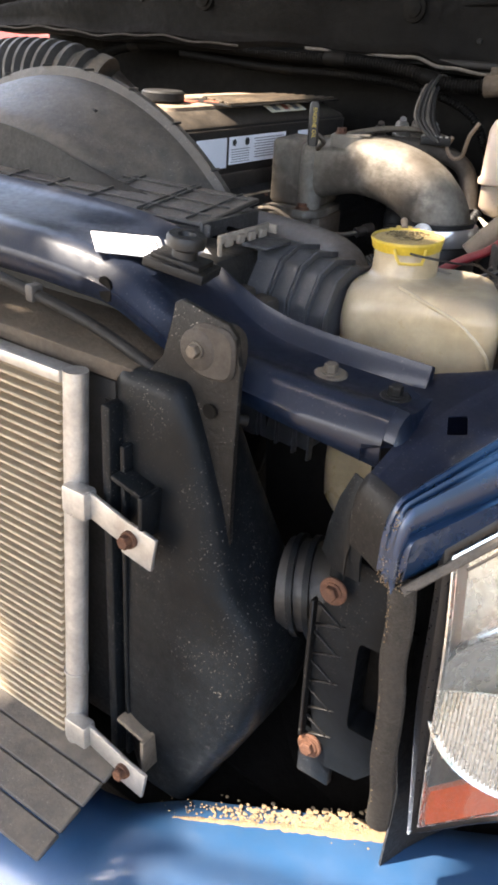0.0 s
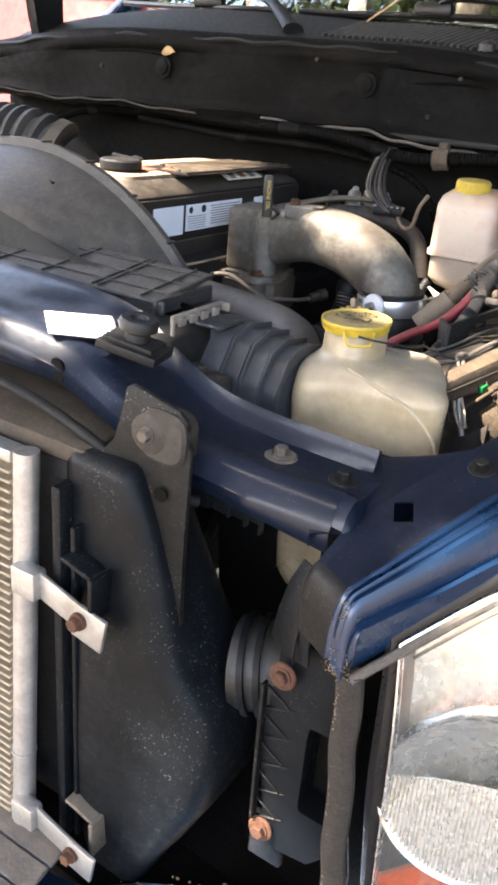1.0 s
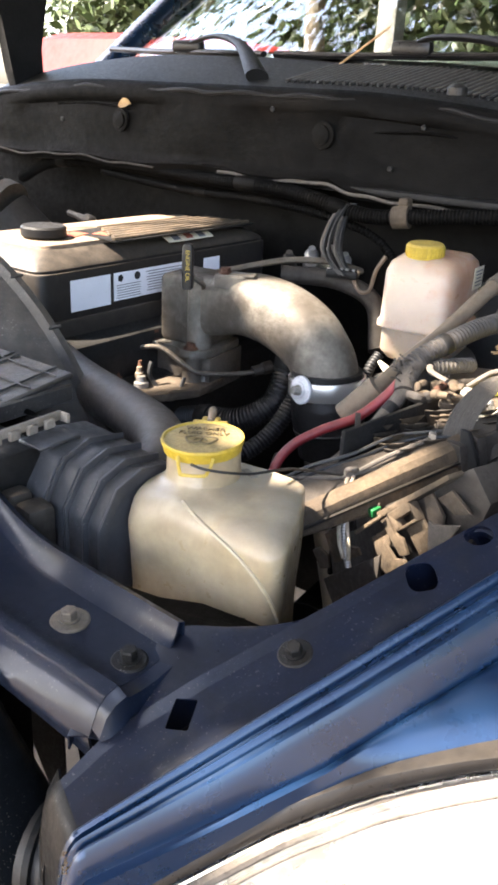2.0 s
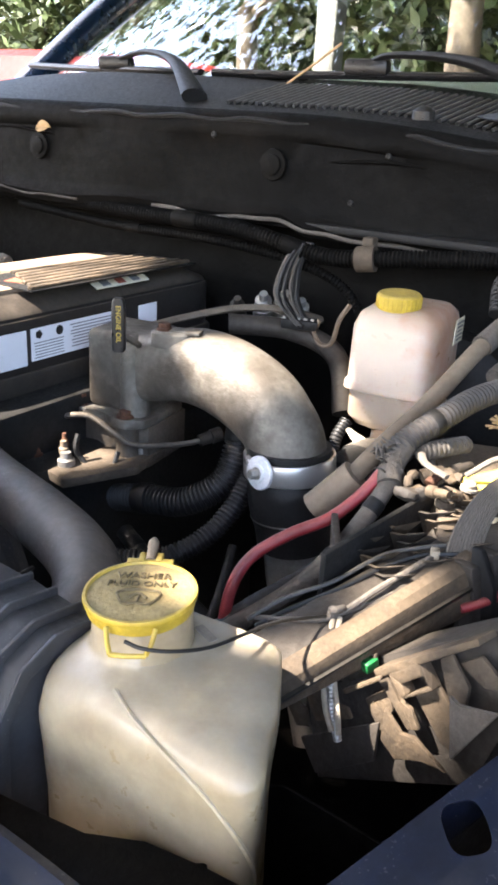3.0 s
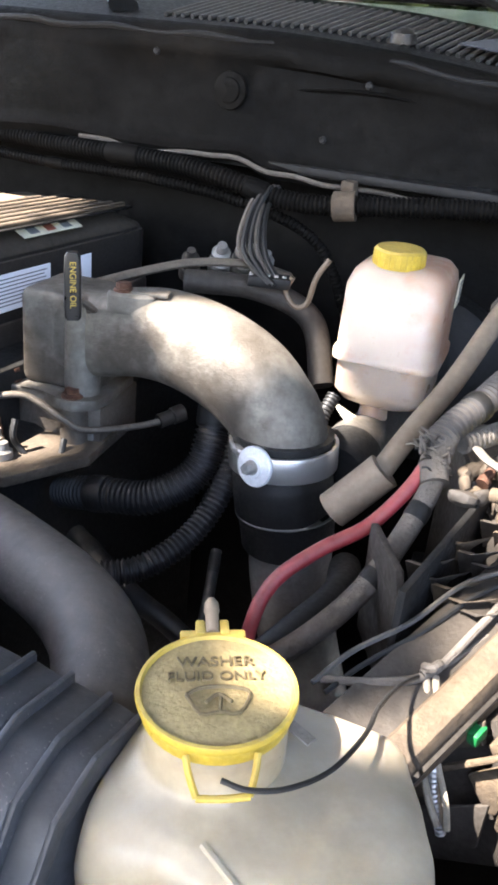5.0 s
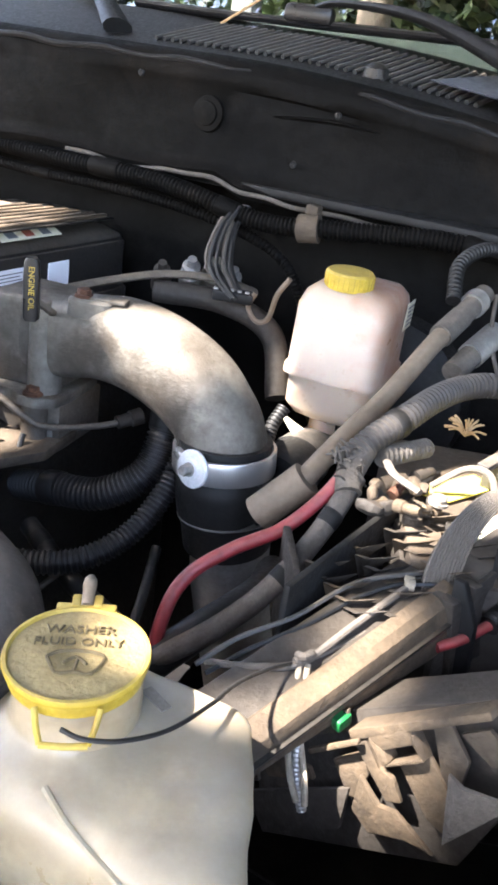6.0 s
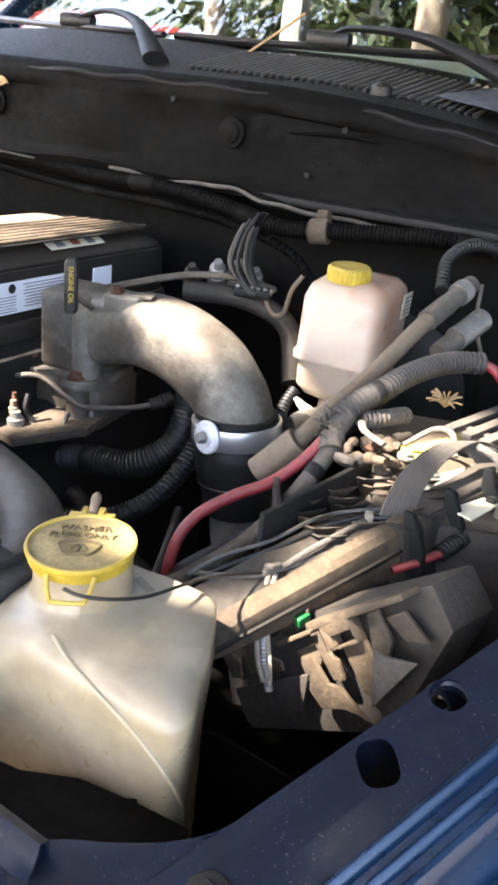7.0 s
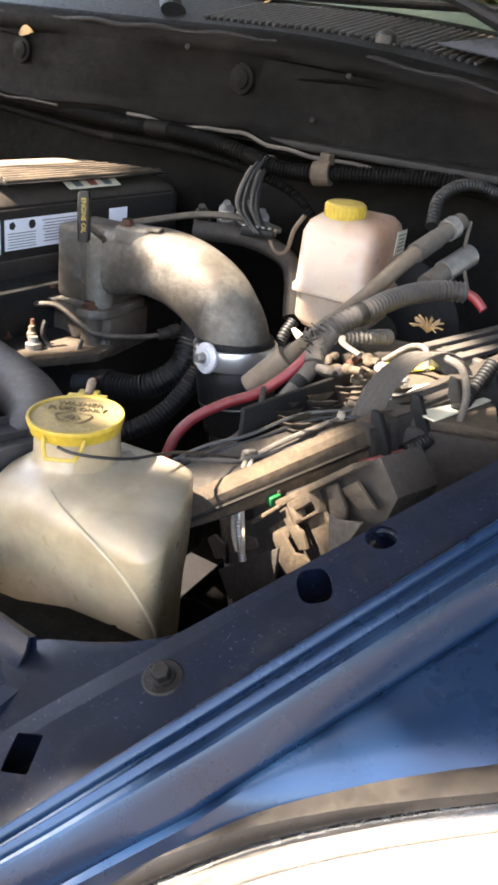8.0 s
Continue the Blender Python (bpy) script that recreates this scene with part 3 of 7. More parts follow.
support = crossmember()


def cowl():
    """Black padded firewall top, seal lip, cowl panel with its slotted intake, windscreen and cab."""
    def wob(x):
        return .10 * ((x - XC) / .9) ** 2 + .18 * (x - XC)     # the cowl bows forward in the middle and stands a little askew

    xs = [XC - .86 + 1.72 * i / 44 for i in range(45)]
    rows = []
    for x in xs:
        y = 1.657 + wob(x) * .6
        zt = 1.645 - .17 * max(0, abs(x - XC) - .28) ** 1.6
        zb = 1.503 + (-.018 if x > -.60 else 0) + .004 * math.sin(x * 19)
        s = .004 * math.sin(x * 9) + .003 * math.sin(x * 23 + 1)
        rows.append([V(x, y + .04, zb - .016), V(x, y - .012, zb - .012), V(x, y - .016, zb - .002), V(x, y - .008, zb + .004), V(x, y - .002 + s, zb + .02), V(x, y - .008 + s, (zt + zb) / 2),
                     V(x, y + s, zt - .035), V(x, y - .004, zt - .03), V(x, y - .006, zt - .012), V(x, y - .002, zt - .010), V(x, y, zt - .004), V(x, y + .012, zt + .004), V(x, y + .03, zt + .003), V(x, y + .05, zt - .004)])
    bm = bmesh.new()
    sheet(bm, rows, .004)
    p = part("firewall_pad", bm, FELT, truck, "black dusty padded firewall panel with a seal lip", sharp=60)
    for lo, hi, rad, dz, mt in ((0, 20, .0022, -.004, DUST_DARK), (23, 44, .0032, -.006, TAPE), (0, 44, .0045, .028, BLACK)):
        bm = bmesh.new()
        tube(bm, [(r[2] if dz < 0 else r[6]) + V(0, -.003, dz + .0025 * math.sin(i * 1.9)) for i, r in enumerate(rows[lo:hi])], rad, 8, 3)
        part("edge_bead", bm, mt, p, "dusty grey bead along the pad edge" if dz < 0 else "")
    for x0, x1, zz in ((-.78, -.62, 1.61), (-.58, -.34, 1.585), (-1.3, -1.05, 1.60)):
        bm = bmesh.new()
        tube(bm, [V(x0, 1.661 + wob(x0) * .6, zz), V((x0 + x1) / 2, 1.655 + wob((x0 + x1) / 2) * .6, zz + .006), V(x1, 1.661 + wob(x1) * .6, zz - .008)], .006, 8, 6, flat=.5)
        part("pad_fold", bm, FELT, p)
    for c, r in (((-.647, 1.676, 1.577), .016), ((-1.11, 1.628, 1.577), .015)):
        bm = bmesh.new()
        lathe(bm, V(*c), V(0, -1, .05), [(0, 0), (r * 1.5, 0), (r * 1.45, .003), (r, .004), (r * .95, .007), (r * .5, .0085), (0, .009)], 24)
        part("push_fastener", bm, FELT, p, "round black fastener")
    # pressed panels, screws and creases of the pad
    def on_pad(x, z):
        return V(x, 1.6505 + wob(x) * .6, z)
    for x, z in ((-.755, 1.615), (-.47, 1.60), (-1.28, 1.57), (-.52, 1.53)):
        bm = bmesh.new()
        lathe(bm, on_pad(x, z) + V(0, -.001, 0), V(0, -1, .05), [(0, 0), (.005, 0), (.0048, .002), (.003, .003), (0, .002)], 14)
        part("screw", bm, BLACK, p, "small dull screw")
    # lower firewall, dark
    bm = bmesh.new()
    box(bm, (XC, 1.80, 1.05), (1.75, .02, 1.0), None, .004)
    part("firewall", bm, FELT, truck, "dark firewall behind the engine")
    bm = bmesh.new()
    box(bm, (XC, 1.745, 1.49), (1.75, .12, .012), None, .003)
    part("firewall_ledge", bm, BLACK, truck)
    # cowl panel, kept black to stand for shade between the slats
    bm = bmesh.new()
    rows = []
    for x in xs:
        y = 1.70 + wob(x) * .6
        g = wob(x)
        zt = 1.649 - .17 * max(0, abs(x - XC) - .28) ** 1.6
        rows.append([V(x, y + .0, zt - .012), V(x, y + .03, zt - .003), V(x, y + .05, zt + .002), V(x, y + .06, zt + .005), V(x, y + .27 + g, zt + .062)])
    sheet(bm, rows, .004)
    c = part("cowl_panel", bm, BLACK, truck, "dusty black plastic cowl panel")
    # slats of the intake grille on the driver's half
    for i in range(37):
        x = -.80 + i * .0135
        y = 1.70 + wob(x) * .6
        bm = bmesh.new()
        zt = 1.649 - .17 * max(0, abs(x - XC) - .28) ** 1.6
        a, b = V(x - .014, y + .075, zt + .010), V(x + .014, y + .215, zt + .048)
        tube(bm, [a + V(0, 0, .006), b + V(0, 0, .006)], .0038, 6, 1)
        part("slat", bm, BLACK_GREY, c)
    bm = bmesh.new()
    lathe(bm, V(-.46, 1.80, 1.655), V(0, -.12, 1), [(0, 0), (.018, 0), (.017, .012), (.008, .018), (0, .019)], 18)
    part("washer_jet", bm, BLACK_SHARP, c, "small black washer nozzle")
    # painted cowl corners beside the glass
    for s in (-1, 1):
        bm = bmesh.new()
        x0 = XC + s * .80
        sheet(bm, [[V(x0 - s * .30, 1.86, 1.662), V(x0 - s * .20, 1.99, 1.69), V(x0 - s * .10, 2.15, 1.71)], [V(x0 - s * .06, 1.82, 1.635), V(x0 + s * .04, 1.95, 1.652), V(x0 + s * .10, 2.15, 1.67)],
                   [V(x0 + s * .03, 1.80, 1.60), V(x0 + s * .12, 1.95, 1.61), V(x0 + s * .16, 2.15, 1.63)]], .002)
        part("cowl_corner", bm, CORNER, truck, "blue painted cowl corner, greyed for the sky mirrored in it")
    # windscreen
    bm = bmesh.new()
    rows = []
    for i in range(25):
        u = i / 24 * 2 - 1
        row = []
        for j in range(9):
            v = j / 8
            row.append(V(XC + u * (.88 - .12 * v), 1.965 + .22 * abs(u) ** 2.2 + .62 * v, 1.70 - .05 * u * u + .47 * v - .03 * v * v))
        rows.append(row)
    sheet(bm, rows, .005)
    w = part("windscreen", bm, GLASS, truck, "tinted windscreen mirroring the trees")
    w.visible_shadow = False
    for s in (-1, 1):
        bm = bmesh.new()
        tube(bm, [V(XC + s * .90, 2.19, 1.66), V(XC + s * .84, 2.52, 1.93), V(XC + s * .775, 2.83, 2.14)], .035, 10, 8)
        part("windscreen_pillar", bm, BLUE, truck, "dark blue windscreen pillar")
    bm = bmesh.new()
    sheet(bm, [[V(XC + u * .76, 2.60 + k * 1.25, 2.135 + .05 * math.sin(math.pi * k) + .03 * (1 - u * u)) for u in (-1, -.6, -.2, .2, .6, 1)] for k in (0, .25, .5, .75, 1)], .03)
    part("roof", bm, BLUE, truck, "dark blue cab roof")
    # cab sides, doors as plain walls with window openings, rear wall and dash
    for s in (-1, 1):
        bm = bmesh.new()
        box(bm, (XC + s * .93, 3.0, 1.2), (.06, 1.75, .9), None, .02)
        part("cab_side", bm, BLUE, truck)
        bm = bmesh.new()
        box(bm, (XC + s * .84, 3.84, 1.88), (.10, .10, .56), None, .02)
        part("rear_pillar", bm, SEAT, truck)
    bm = bmesh.new()
    box(bm, (XC, 3.86, 1.2), (1.86, .05, .85), None, .02)
    part("cab_rear_wall", bm, BLUE, truck)
    bm = bmesh.new()
    rows = []
    for i in range(13):
        u = i / 12 * 2 - 1
        rows.append([V(XC + u * .84, 2.10 + .16 * u * u, 1.665), V(XC + u * .84, 2.22 + .12 * u * u, 1.71), V(XC + u * .84, 2.55, 1.745), V(XC + u * .84, 2.66, 1.70), V(XC + u * .84, 2.68, 1.3)])
    sheet(bm, rows, .01)
    part("dashboard", bm, DASH, truck, "faded grey green dashboard top")
    bm = bmesh.new()
    box(bm, (XC, 3.0, .75), (1.86, 1.7, .06), None, .01)
    part("cab_floor", bm, SEAT, truck)
    for s in (-1, 1):
        bm = bmesh.new()
        box(bm, (XC + s * .42, 3.35, 1.42), (.5, .16, .75), None, .06)
        box(bm, (XC + s * .42, 3.1, 1.03), (.5, .5, .18), None, .05)
        part("seat", bm, SEAT, truck, "grey cloth seat")
    bm = bmesh.new()
    for s in (-1, 1):
        box(bm, (XC + s * .42, 2.25, .55), (.09, 3.2, .18), None, .01)
    part("chassis_rail", bm, BLACK, truck, "black steel chassis rail")
    # hood, raised
    bm = bmesh.new()
    rows = []
    for i in range(17):
        u = i / 16 * 2 - 1
        row = []
        for j in range(13):
            v = j / 12
            half = .80 - .14 * v ** 3
            row.append(V(XC + u * half, 1.80 - .82 * v + .04 * u * u, 1.99 + .98 * v + .05 * math.sin(math.pi * v) - .05 * u * u))
        rows.append(row)
    sheet(bm, rows, .035)
    hood = part("hood", bm, BLUE, truck, "raised dark blue hood with a black underside")
    # Unseen black sheet under the hood, added to darken reflections below it.
    bm = bmesh.new()
    sheet(bm, [[q + V(0, -.012 + .03, -.045) for q in r[1:-1]] for r in rows[1:-1]], .006)
    part("hood_liner", bm, FELT, hood, "unseen black sheet added under the hood to dull reflections")
    for s in (-1, 1):
        bm = bmesh.new()
        x = XC + s * .74
        prism(bm, [V(x, 1.80, 1.55), V(x, 1.87, 1.60), V(x, 1.86, 1.72), V(x, 1.90, 1.88), V(x, 1.86, 2.05), V(x, 1.72, 2.05), V(x, 1.66, 1.92), V(x, 1.75, 1.78), V(x, 1.77, 1.66)], (s * .03, 0, 0), .004)
        part("hood_hinge", bm, BLACK, truck, "black steel hood hinge")


cowl()


def front_end():
    """Blue bumper cover top, black lower grille plates, dark panel behind."""
    bm = bmesh.new()
    rows = []
    for i in range(33):
        u = i / 32
        x = XC * 2 + .15 + u * (-2 * XC + .0)
        d = abs(x - XC)
        y = .438 + .58 * max(0, d - .54)
        low = .035 if d < .52 else .035 * max(0, 1 - (d - .52) / .05)
        rows.append([V(x, y + .15, .700 - low), V(x, y + .14, .716 - low), V(x, y + .10, .722 - low), V(x, y + .05, .715 - low), V(x, y + .01, .695 - low), V(x, y - .03, .66 - low), V(x, y - .05, .60), V(x, y - .05, .45), V(x, y, .38)])
    sheet(bm, rows, .004)
    b = part("bumper_cover", bm, BLUE_BUMPER, truck, "blue bumper cover, painted brighter for sun on it, with sand along its top edge", sharp=60)
    for k, (y0, z0) in enumerate(((.590, .748), (.556, .742), (.522, .734), (.488, .724))):
        bm = bmesh.new()
        box(bm, (-.83, y0 - .045 + .02, z0), (.90, .034, .007), basis((0, -.22, 1), (0, 1, 0)), .002, 1)
        part("grille_plate", bm, BLACK_GREY, b, "dusty black ribbed air guide")
    bm = bmesh.new()
    rng = random.Random(4)
    for i in range(700):
        u = rng.random() ** .5
        x = -.33 + .24 * u
        y = .590 + .140 * u + rng.gauss(0, .007 + .005 * u)
        r = rng.uniform(.0008, .0026) * (1.1 - abs(u - .7))
        bmesh.ops.create_icosphere(bm, subdivisions=1, radius=r, matrix=Matrix.Translation((x, y - .012, .7205)) @ Matrix.Diagonal((1.5, 1.3, .5, 1)))
    part("sand", bm, SAND, b, "line of dry sand and grit", kind="stuff")
    bm = bmesh.new()
    rows = []
    for i in range(40):
        u = i / 39
        x, y = -.30 + .22 * u, .590 + .132 * u - .012
        w = (.003 + .010 * u) * (1 + .8 * noise.noise(V(u * 14, 2, 0)))
        rows.append([V(x, y + w * k + .004 * noise.noise(V(u * 30, k, 5)), .7206 + .0025 * (1 - abs(k)) * (1 + noise.noise(V(u * 40, k * 3, 1)))) for k in (-1, -.6, -.2, .2, .6, 1)])
    sheet(bm, rows)
    part("sand_drift", bm, SAND, b, "thin drift of tan sand", kind="stuff")


front_end()


# ---- cooling pack ----
def condenser():
    """Aluminium condenser: flat tubes with fins between, a round side header and two bolted brackets."""
    c = thing("condenser", (-.9, .585, .75), "dusty aluminium air conditioning condenser in front of the radiator", "condenser")
    tilt = .052

    def y(z):
        return .560 + tilt * (z - .74)

    bm = bmesh.new()
    prism(bm, [V(-1.34, y(.74) + .012, .74), V(-.478, y(.74) + .012, .74), V(-.478, y(1.205) + .012, 1.205), V(-1.34, y(1.205) + .012, 1.205)], (0, .008, 0), 0)
    part("fin_core", bm, FIN, c, "dusty brown finned core")
    n = 42
    mesh = None
    for i in range(n):
        z = .752 + i * (1.195 - .752) / (n - 1)
        if mesh is None:
            bm = bmesh.new()
            box(bm, (-.91, 0, 0), (.866, .016, .0038), None, .0012, 1)
            ob = part("tube", bm, TUBE_ALU, c)
            mesh = ob.data
        else:
            ob = new("tube", mesh)
            ob.parent = c
            ob.matrix_parent_inverse = Matrix.Translation(-c.location)
        ob.location = V(0, y(z) + .008, z)
    bm = bmesh.new()
    box(bm, (-.91, y(1.212) + .010, 1.213), (.87, .022, .014), None, .003)
    part("top_rail", bm, ALU, c)
    bm = bmesh.new()
    zs = [.735 + i * (1.222 - .735) / 12 for i in range(13)]
    tube(bm, [V(-.461, y(z) + .008, z) for z in zs], .0130, 20, raw=True)
    h = part("side_header", bm, ALU, c, "dull aluminium side header tube", sharp=60)
    bm = bmesh.new()
    lathe(bm, V(-.462, y(.85) + .008, .85), V(0, tilt, 1), [(.0132, 0), (.0146, .0), (.0146, .0025), (.0132, .0025)], 24)
    part("clip_ring", bm, ALU, h)
    for z, d in ((1.085, 0.0), (.775, -.008)):
        b = bmesh.new()
        box(b, (-.444, y(z) - .004, z + .004), (.034, .020, .034), None, .004)
        m = basis((-.14, -1, 0), (0, 0, 1))
        tilt_m = Matrix.Rotation(radians(16), 3, "Y")
        box(b, (-.405, y(z) - .002, z - .003), (.075, .005, .030), tilt_m, .0015)
        box(b, (-.362, y(z) - .004, z - .016), (.040, .005, .040), Matrix.Rotation(radians(10), 3, "Y"), .0015)
        p = part("bracket", b, ALU, c, "bright bent aluminium mounting bracket")
        hexbolt(p, (-.372, y(z) - .0065, z - .011), (0, -1, .05), .0075, .0095, RUST, label="rusty hex bolt", h=.008)
    c.location += V(.010, .008, .003)
    return c


condenser()


def cooler():
    """Black charge air cooler with a moulded side tank, its top mount and the outlet neck."""
    c = thing("charge_air_cooler", (-.9, .66, .72), "black charge air cooler with a moulded side tank", "intercooler")
    bm = bmesh.new()
    box(bm, (-.93, .655, .975), (1.0, .075, .47), None, .004)
    part("core", bm, BLACK, c, "black finned core")
    for i in range(24):
        z = .76 + i * .0185
        bm = bmesh.new()
        box(bm, (-.432, .622, z), (.024, .012, .009), None, .001, 1)
        part("row_end", bm, BLACK, c)
    bm = bmesh.new()
    box(bm, (-.9, .678, 1.224), (1.0, .135, .02), None, .004)
    part("top_cover", bm, DUST_PLASTIC, c, "dusty brown top cover strip")
    # side tank: stacked rounded sections, narrow above, swelling to the outlet below
    sec = [(.700, -.395, -.315, .60, .69), (.74, -.405, -.300, .595, .70), (.80, -.412, -.266, .59, .71), (.87, -.416, -.232, .588, .72), (.93, -.418, -.222, .588, .73), (.99, -.418, -.232, .59, .73), (1.03, -.420, -.268, .592, .725),
           (1.07, -.422, -.282, .594, .715), (1.12, -.424, -.296, .600, .70), (1.18, -.425, -.318, .603, .69), (1.218, -.425, -.334, .603, .685), (1.229, -.421, -.340, .608, .68), (1.233, -.413, -.346, .614, .675)]
    bm = bmesh.new()
    rings(bm, [superloop(V((a + b) / 2, (e + d) / 2, z), (b - a) / 2, (d - e) / 2, 5, 40) for z, a, b, e, d in sec])
    t = part("side_tank", bm, TANK_BLACK, c, "black moulded side tank with pale dust", sharp=45)
    bm = bmesh.new()
    box(bm, (-.414, .600, .965), (.012, .03, .47), None, .003)
    box(bm, (-.396, .597, .95), (.006, .016, .42), None, .002)
    part("crimp_edge", bm, TANK_BLACK, t)
    for z, m in ((1.125, TANK_BLACK), (.80, BROWN_STEEL)):
        bm = bmesh.new()
        box(bm, (-.378, .590, z), (.045, .028, .006), Matrix.Rotation(radians(14), 3, "Y"), .002)
        box(bm, (-.356, .585, z - .024), (.006, .03, .05), None, .002)
        part("clip", bm, m, t, "bent steel clip")
    # top mount plate and rubber block
    bm = bmesh.new()
    prism(bm, [V(-.400, .620, 1.222), V(-.37, .620, 1.10), V(-.32, .620, 1.03), V(-.284, .620, 1.035), V(-.285, .620, 1.10), V(-.286, .622, 1.19), V(-.287, .628, 1.262), V(-.292, .628, 1.268), V(-.293, .628, 1.288), V(-.303, .628, 1.298), V(-.342, .628, 1.306), V(-.356, .628, 1.309), V(-.364, .628, 1.304), V(-.367, .628, 1.285), V(-.374, .626, 1.25), V(-.388, .622, 1.234)], (0, .006, 0), .0015)
    p = part("mount_plate", bm, SCUFFED, c, "scuffed dark steel mount plate")
    bm = bmesh.new()
    rings(bm, [superloop(V(-.318, .636 - h, 1.268), s, s, 3.2, 28, 0, V(1, 0, 0), V(0, 0, 1)) for s, h in ((.0235, -.012), (.026, -.008), (.026, .010), (.023, .013))])
    part("rubber_block", bm, DUST_DARK, p, "dusty square rubber mount")
    bm = bmesh.new()
    lathe(bm, V(-.333, .627, 1.268), V(0, -1, 0), [(0, 0), (.0195, 0), (.0195, .004), (.018, .005), (0, .005)], 32)
    part("round_washer", bm, DUST_DARK, p, "large round rusty washer")
    hexbolt(p, (-.333, .622, 1.268), (0, -1, 0), .0065, 0, BROWN_STEEL, h=.007)
    # Black round disc drawn for an uncut hole's dark inside.
    bm = bmesh.new()
    lathe(bm, V(-.316, .6225, 1.212), V(0, -1, 0), [(0, 0), (.0075, 0), (.0075, .0006), (0, .0006)], 20)
    part("hole", bm, FELT, p)
    # outlet neck with its hose and clamp
    bm = bmesh.new()
    tube(bm, [V(-.25, .685, 1.012), V(-.215, .695, 1.016), V(-.185, .708, 1.016), V(-.155, .735, 1.005)], lambda k: .049 - .003 * k, 24, 6)
    part("outlet_neck", bm, RUBBER, c, "black rubber outlet hose")
    for k, rr in ((0, .054), (.016, .055), (.04, .053)):
        bm = bmesh.new()
        tube(bm, [V(-.240 + k, .687 + k * .35, 1.013), V(-.234 + k, .689 + k * .35, 1.014)], rr, 30, 2)
        part("neck_ring", bm, TANK_BLACK, c)
    bm = bmesh.new()
    tube(bm, [V(-.205, .699, 1.016), V(-.198, .702, 1.016), V(-.190, .706, 1.016)], .0525, 28, 3)
    part("hose_clamp", bm, BLACK_GREY, c, "dark band clamp")
    bm = bmesh.new()
    tube(bm, [V(-.16, .73, 1.005), V(-.13, .79, .96), V(-.10, .90, .85)], .045, 18, 6)
    part("cold_side_pipe", bm, RUBBER, c)
    c.location += V(.006, .010, .002)
    return c


cooler()


def radiator():
    """Radiator and fan shroud behind the support."""
    r = thing("radiator", (XC, .80, .6), "radiator with black fan shroud behind the blue support bar", "radiator")
    bm = bmesh.new()
    box(bm, (XC, .775, .95), (.98, .07, .68), None, .006)
    part("core", bm, BLACK, r)
    bm = bmesh.new()
    box(bm, (XC, .80, 1.285), (1.0, .085, .06), None, .012)
    part("top_tank", bm, BLACK, r, "black plastic top tank")
    # ribbed shelf of the shroud: one plate with thin raised lines
    tl = Matrix.Rotation(radians(7), 3, "X")
    bm = bmesh.new()
    box(bm, (-.84, .882, 1.334), (.73, .118, .006), tl, .002, 1)
    sh = part("shroud_shelf", bm, BLACK_GREY, r, "dusty black shroud shelf with thin ribs")
    for k in range(3):
        bm = bmesh.new()
        box(bm, (-.84, .848 + k * .036, 1.3345 + k * .0045), (.72, .0022, .0025), tl, .0005, 1)
        part("long_rib", bm, BLACK_GREY, sh)
    for x in (-.50, -.565, -.575, -.66, -.74, -.82, -.92, -1.02):
        bm = bmesh.new()
        box(bm, (x, .882, 1.3388), (.0025, .112, .0028), tl, .0005, 1)
        part("cross_rib", bm, BLACK_GREY, sh)
    bm = bmesh.new()
    box(bm, (-.835, .829, 1.318), (.74, .006, .022), None, .002, 1)
    box(bm, (-.476, .88, 1.322), (.006, .115, .02), None, .002, 1)
    part("shelf_skirt", bm, BLACK_GREY, sh)
    # ring
    cz, R = 1.045, .405
    bm = bmesh.new()
    rows = []
    for i in range(73):
        a = math.radians(-20 + 220 * i / 72)
        e = V(math.cos(a), 0, math.sin(a))
        o = V(XC, 0, cz)
        rows.append([o + e * (R - .06) + V(0, .885, 0), o + e * (R - .048) + V(0, .892, 0), o + e * (R - .040) + V(0, .905, 0), o + e * (R - .030) + V(0, .950, 0), o + e * (R - .014) + V(0, .975, 0), o + e * (R - .004) + V(0, .998, 0), o + e * R + V(0, 1.022, 0), o + e * (R + .012) + V(0, 1.026, 0), o + e * (R + .012) + V(0, 1.036, 0)])
    sheet(bm, rows, .004)
    s = part("fan_shroud", bm, BLACK_GREY, r, "large curved black fan shroud ring", sharp=50)
    for i in range(14):
        a = math.radians(10 + 160 * i / 13)
        e = V(math.cos(a), 0, math.sin(a))
        bm = bmesh.new()
        box(bm, V(XC, 1.030, cz) + e * (R + .0135), (.004, .020, .0035), Matrix.Rotation(-a + math.pi / 2, 3, "Y"), .0008, 1)
        part("rib", bm, BLACK_GREY, s)
    # face of the shroud below the ring
    bm = bmesh.new()
    rows = []
    for i in range(49):
        a = math.radians(-20 + 220 * i / 48)
        e = V(math.cos(a), 0, math.sin(a))
        ox = max(-.46, min(.46, e.x * .9))
        oz = min(.27, e.z * .9)
        rows.append([V(XC, .885, cz) + e * (R - .058), V(XC + ox, .872, cz + oz)])
    sheet(bm, rows, .003)
    part("shroud_face", bm, BLACK, r)
    # fan
    bm = bmesh.new()
    for i in range(9):
        a = 2 * math.pi * i / 9
        e, f = V(math.cos(a), 0, math.sin(a)), V(-math.sin(a), 0, math.cos(a))
        o = V(XC, .99, cz)
        sheet(bm, [[o + e * .08 - f * .03 + V(0, -.02, 0), o + e * .08 + f * .03 + V(0, .02, 0)], [o + e * .24 - f * .05 + V(0, -.025, 0), o + e * .24 + f * .05 + V(0, .025, 0)],
                   [o + e * .385 - f * .055 + V(0, -.02, 0), o + e * .385 + f * .06 + V(0, .02, 0)]], .004)
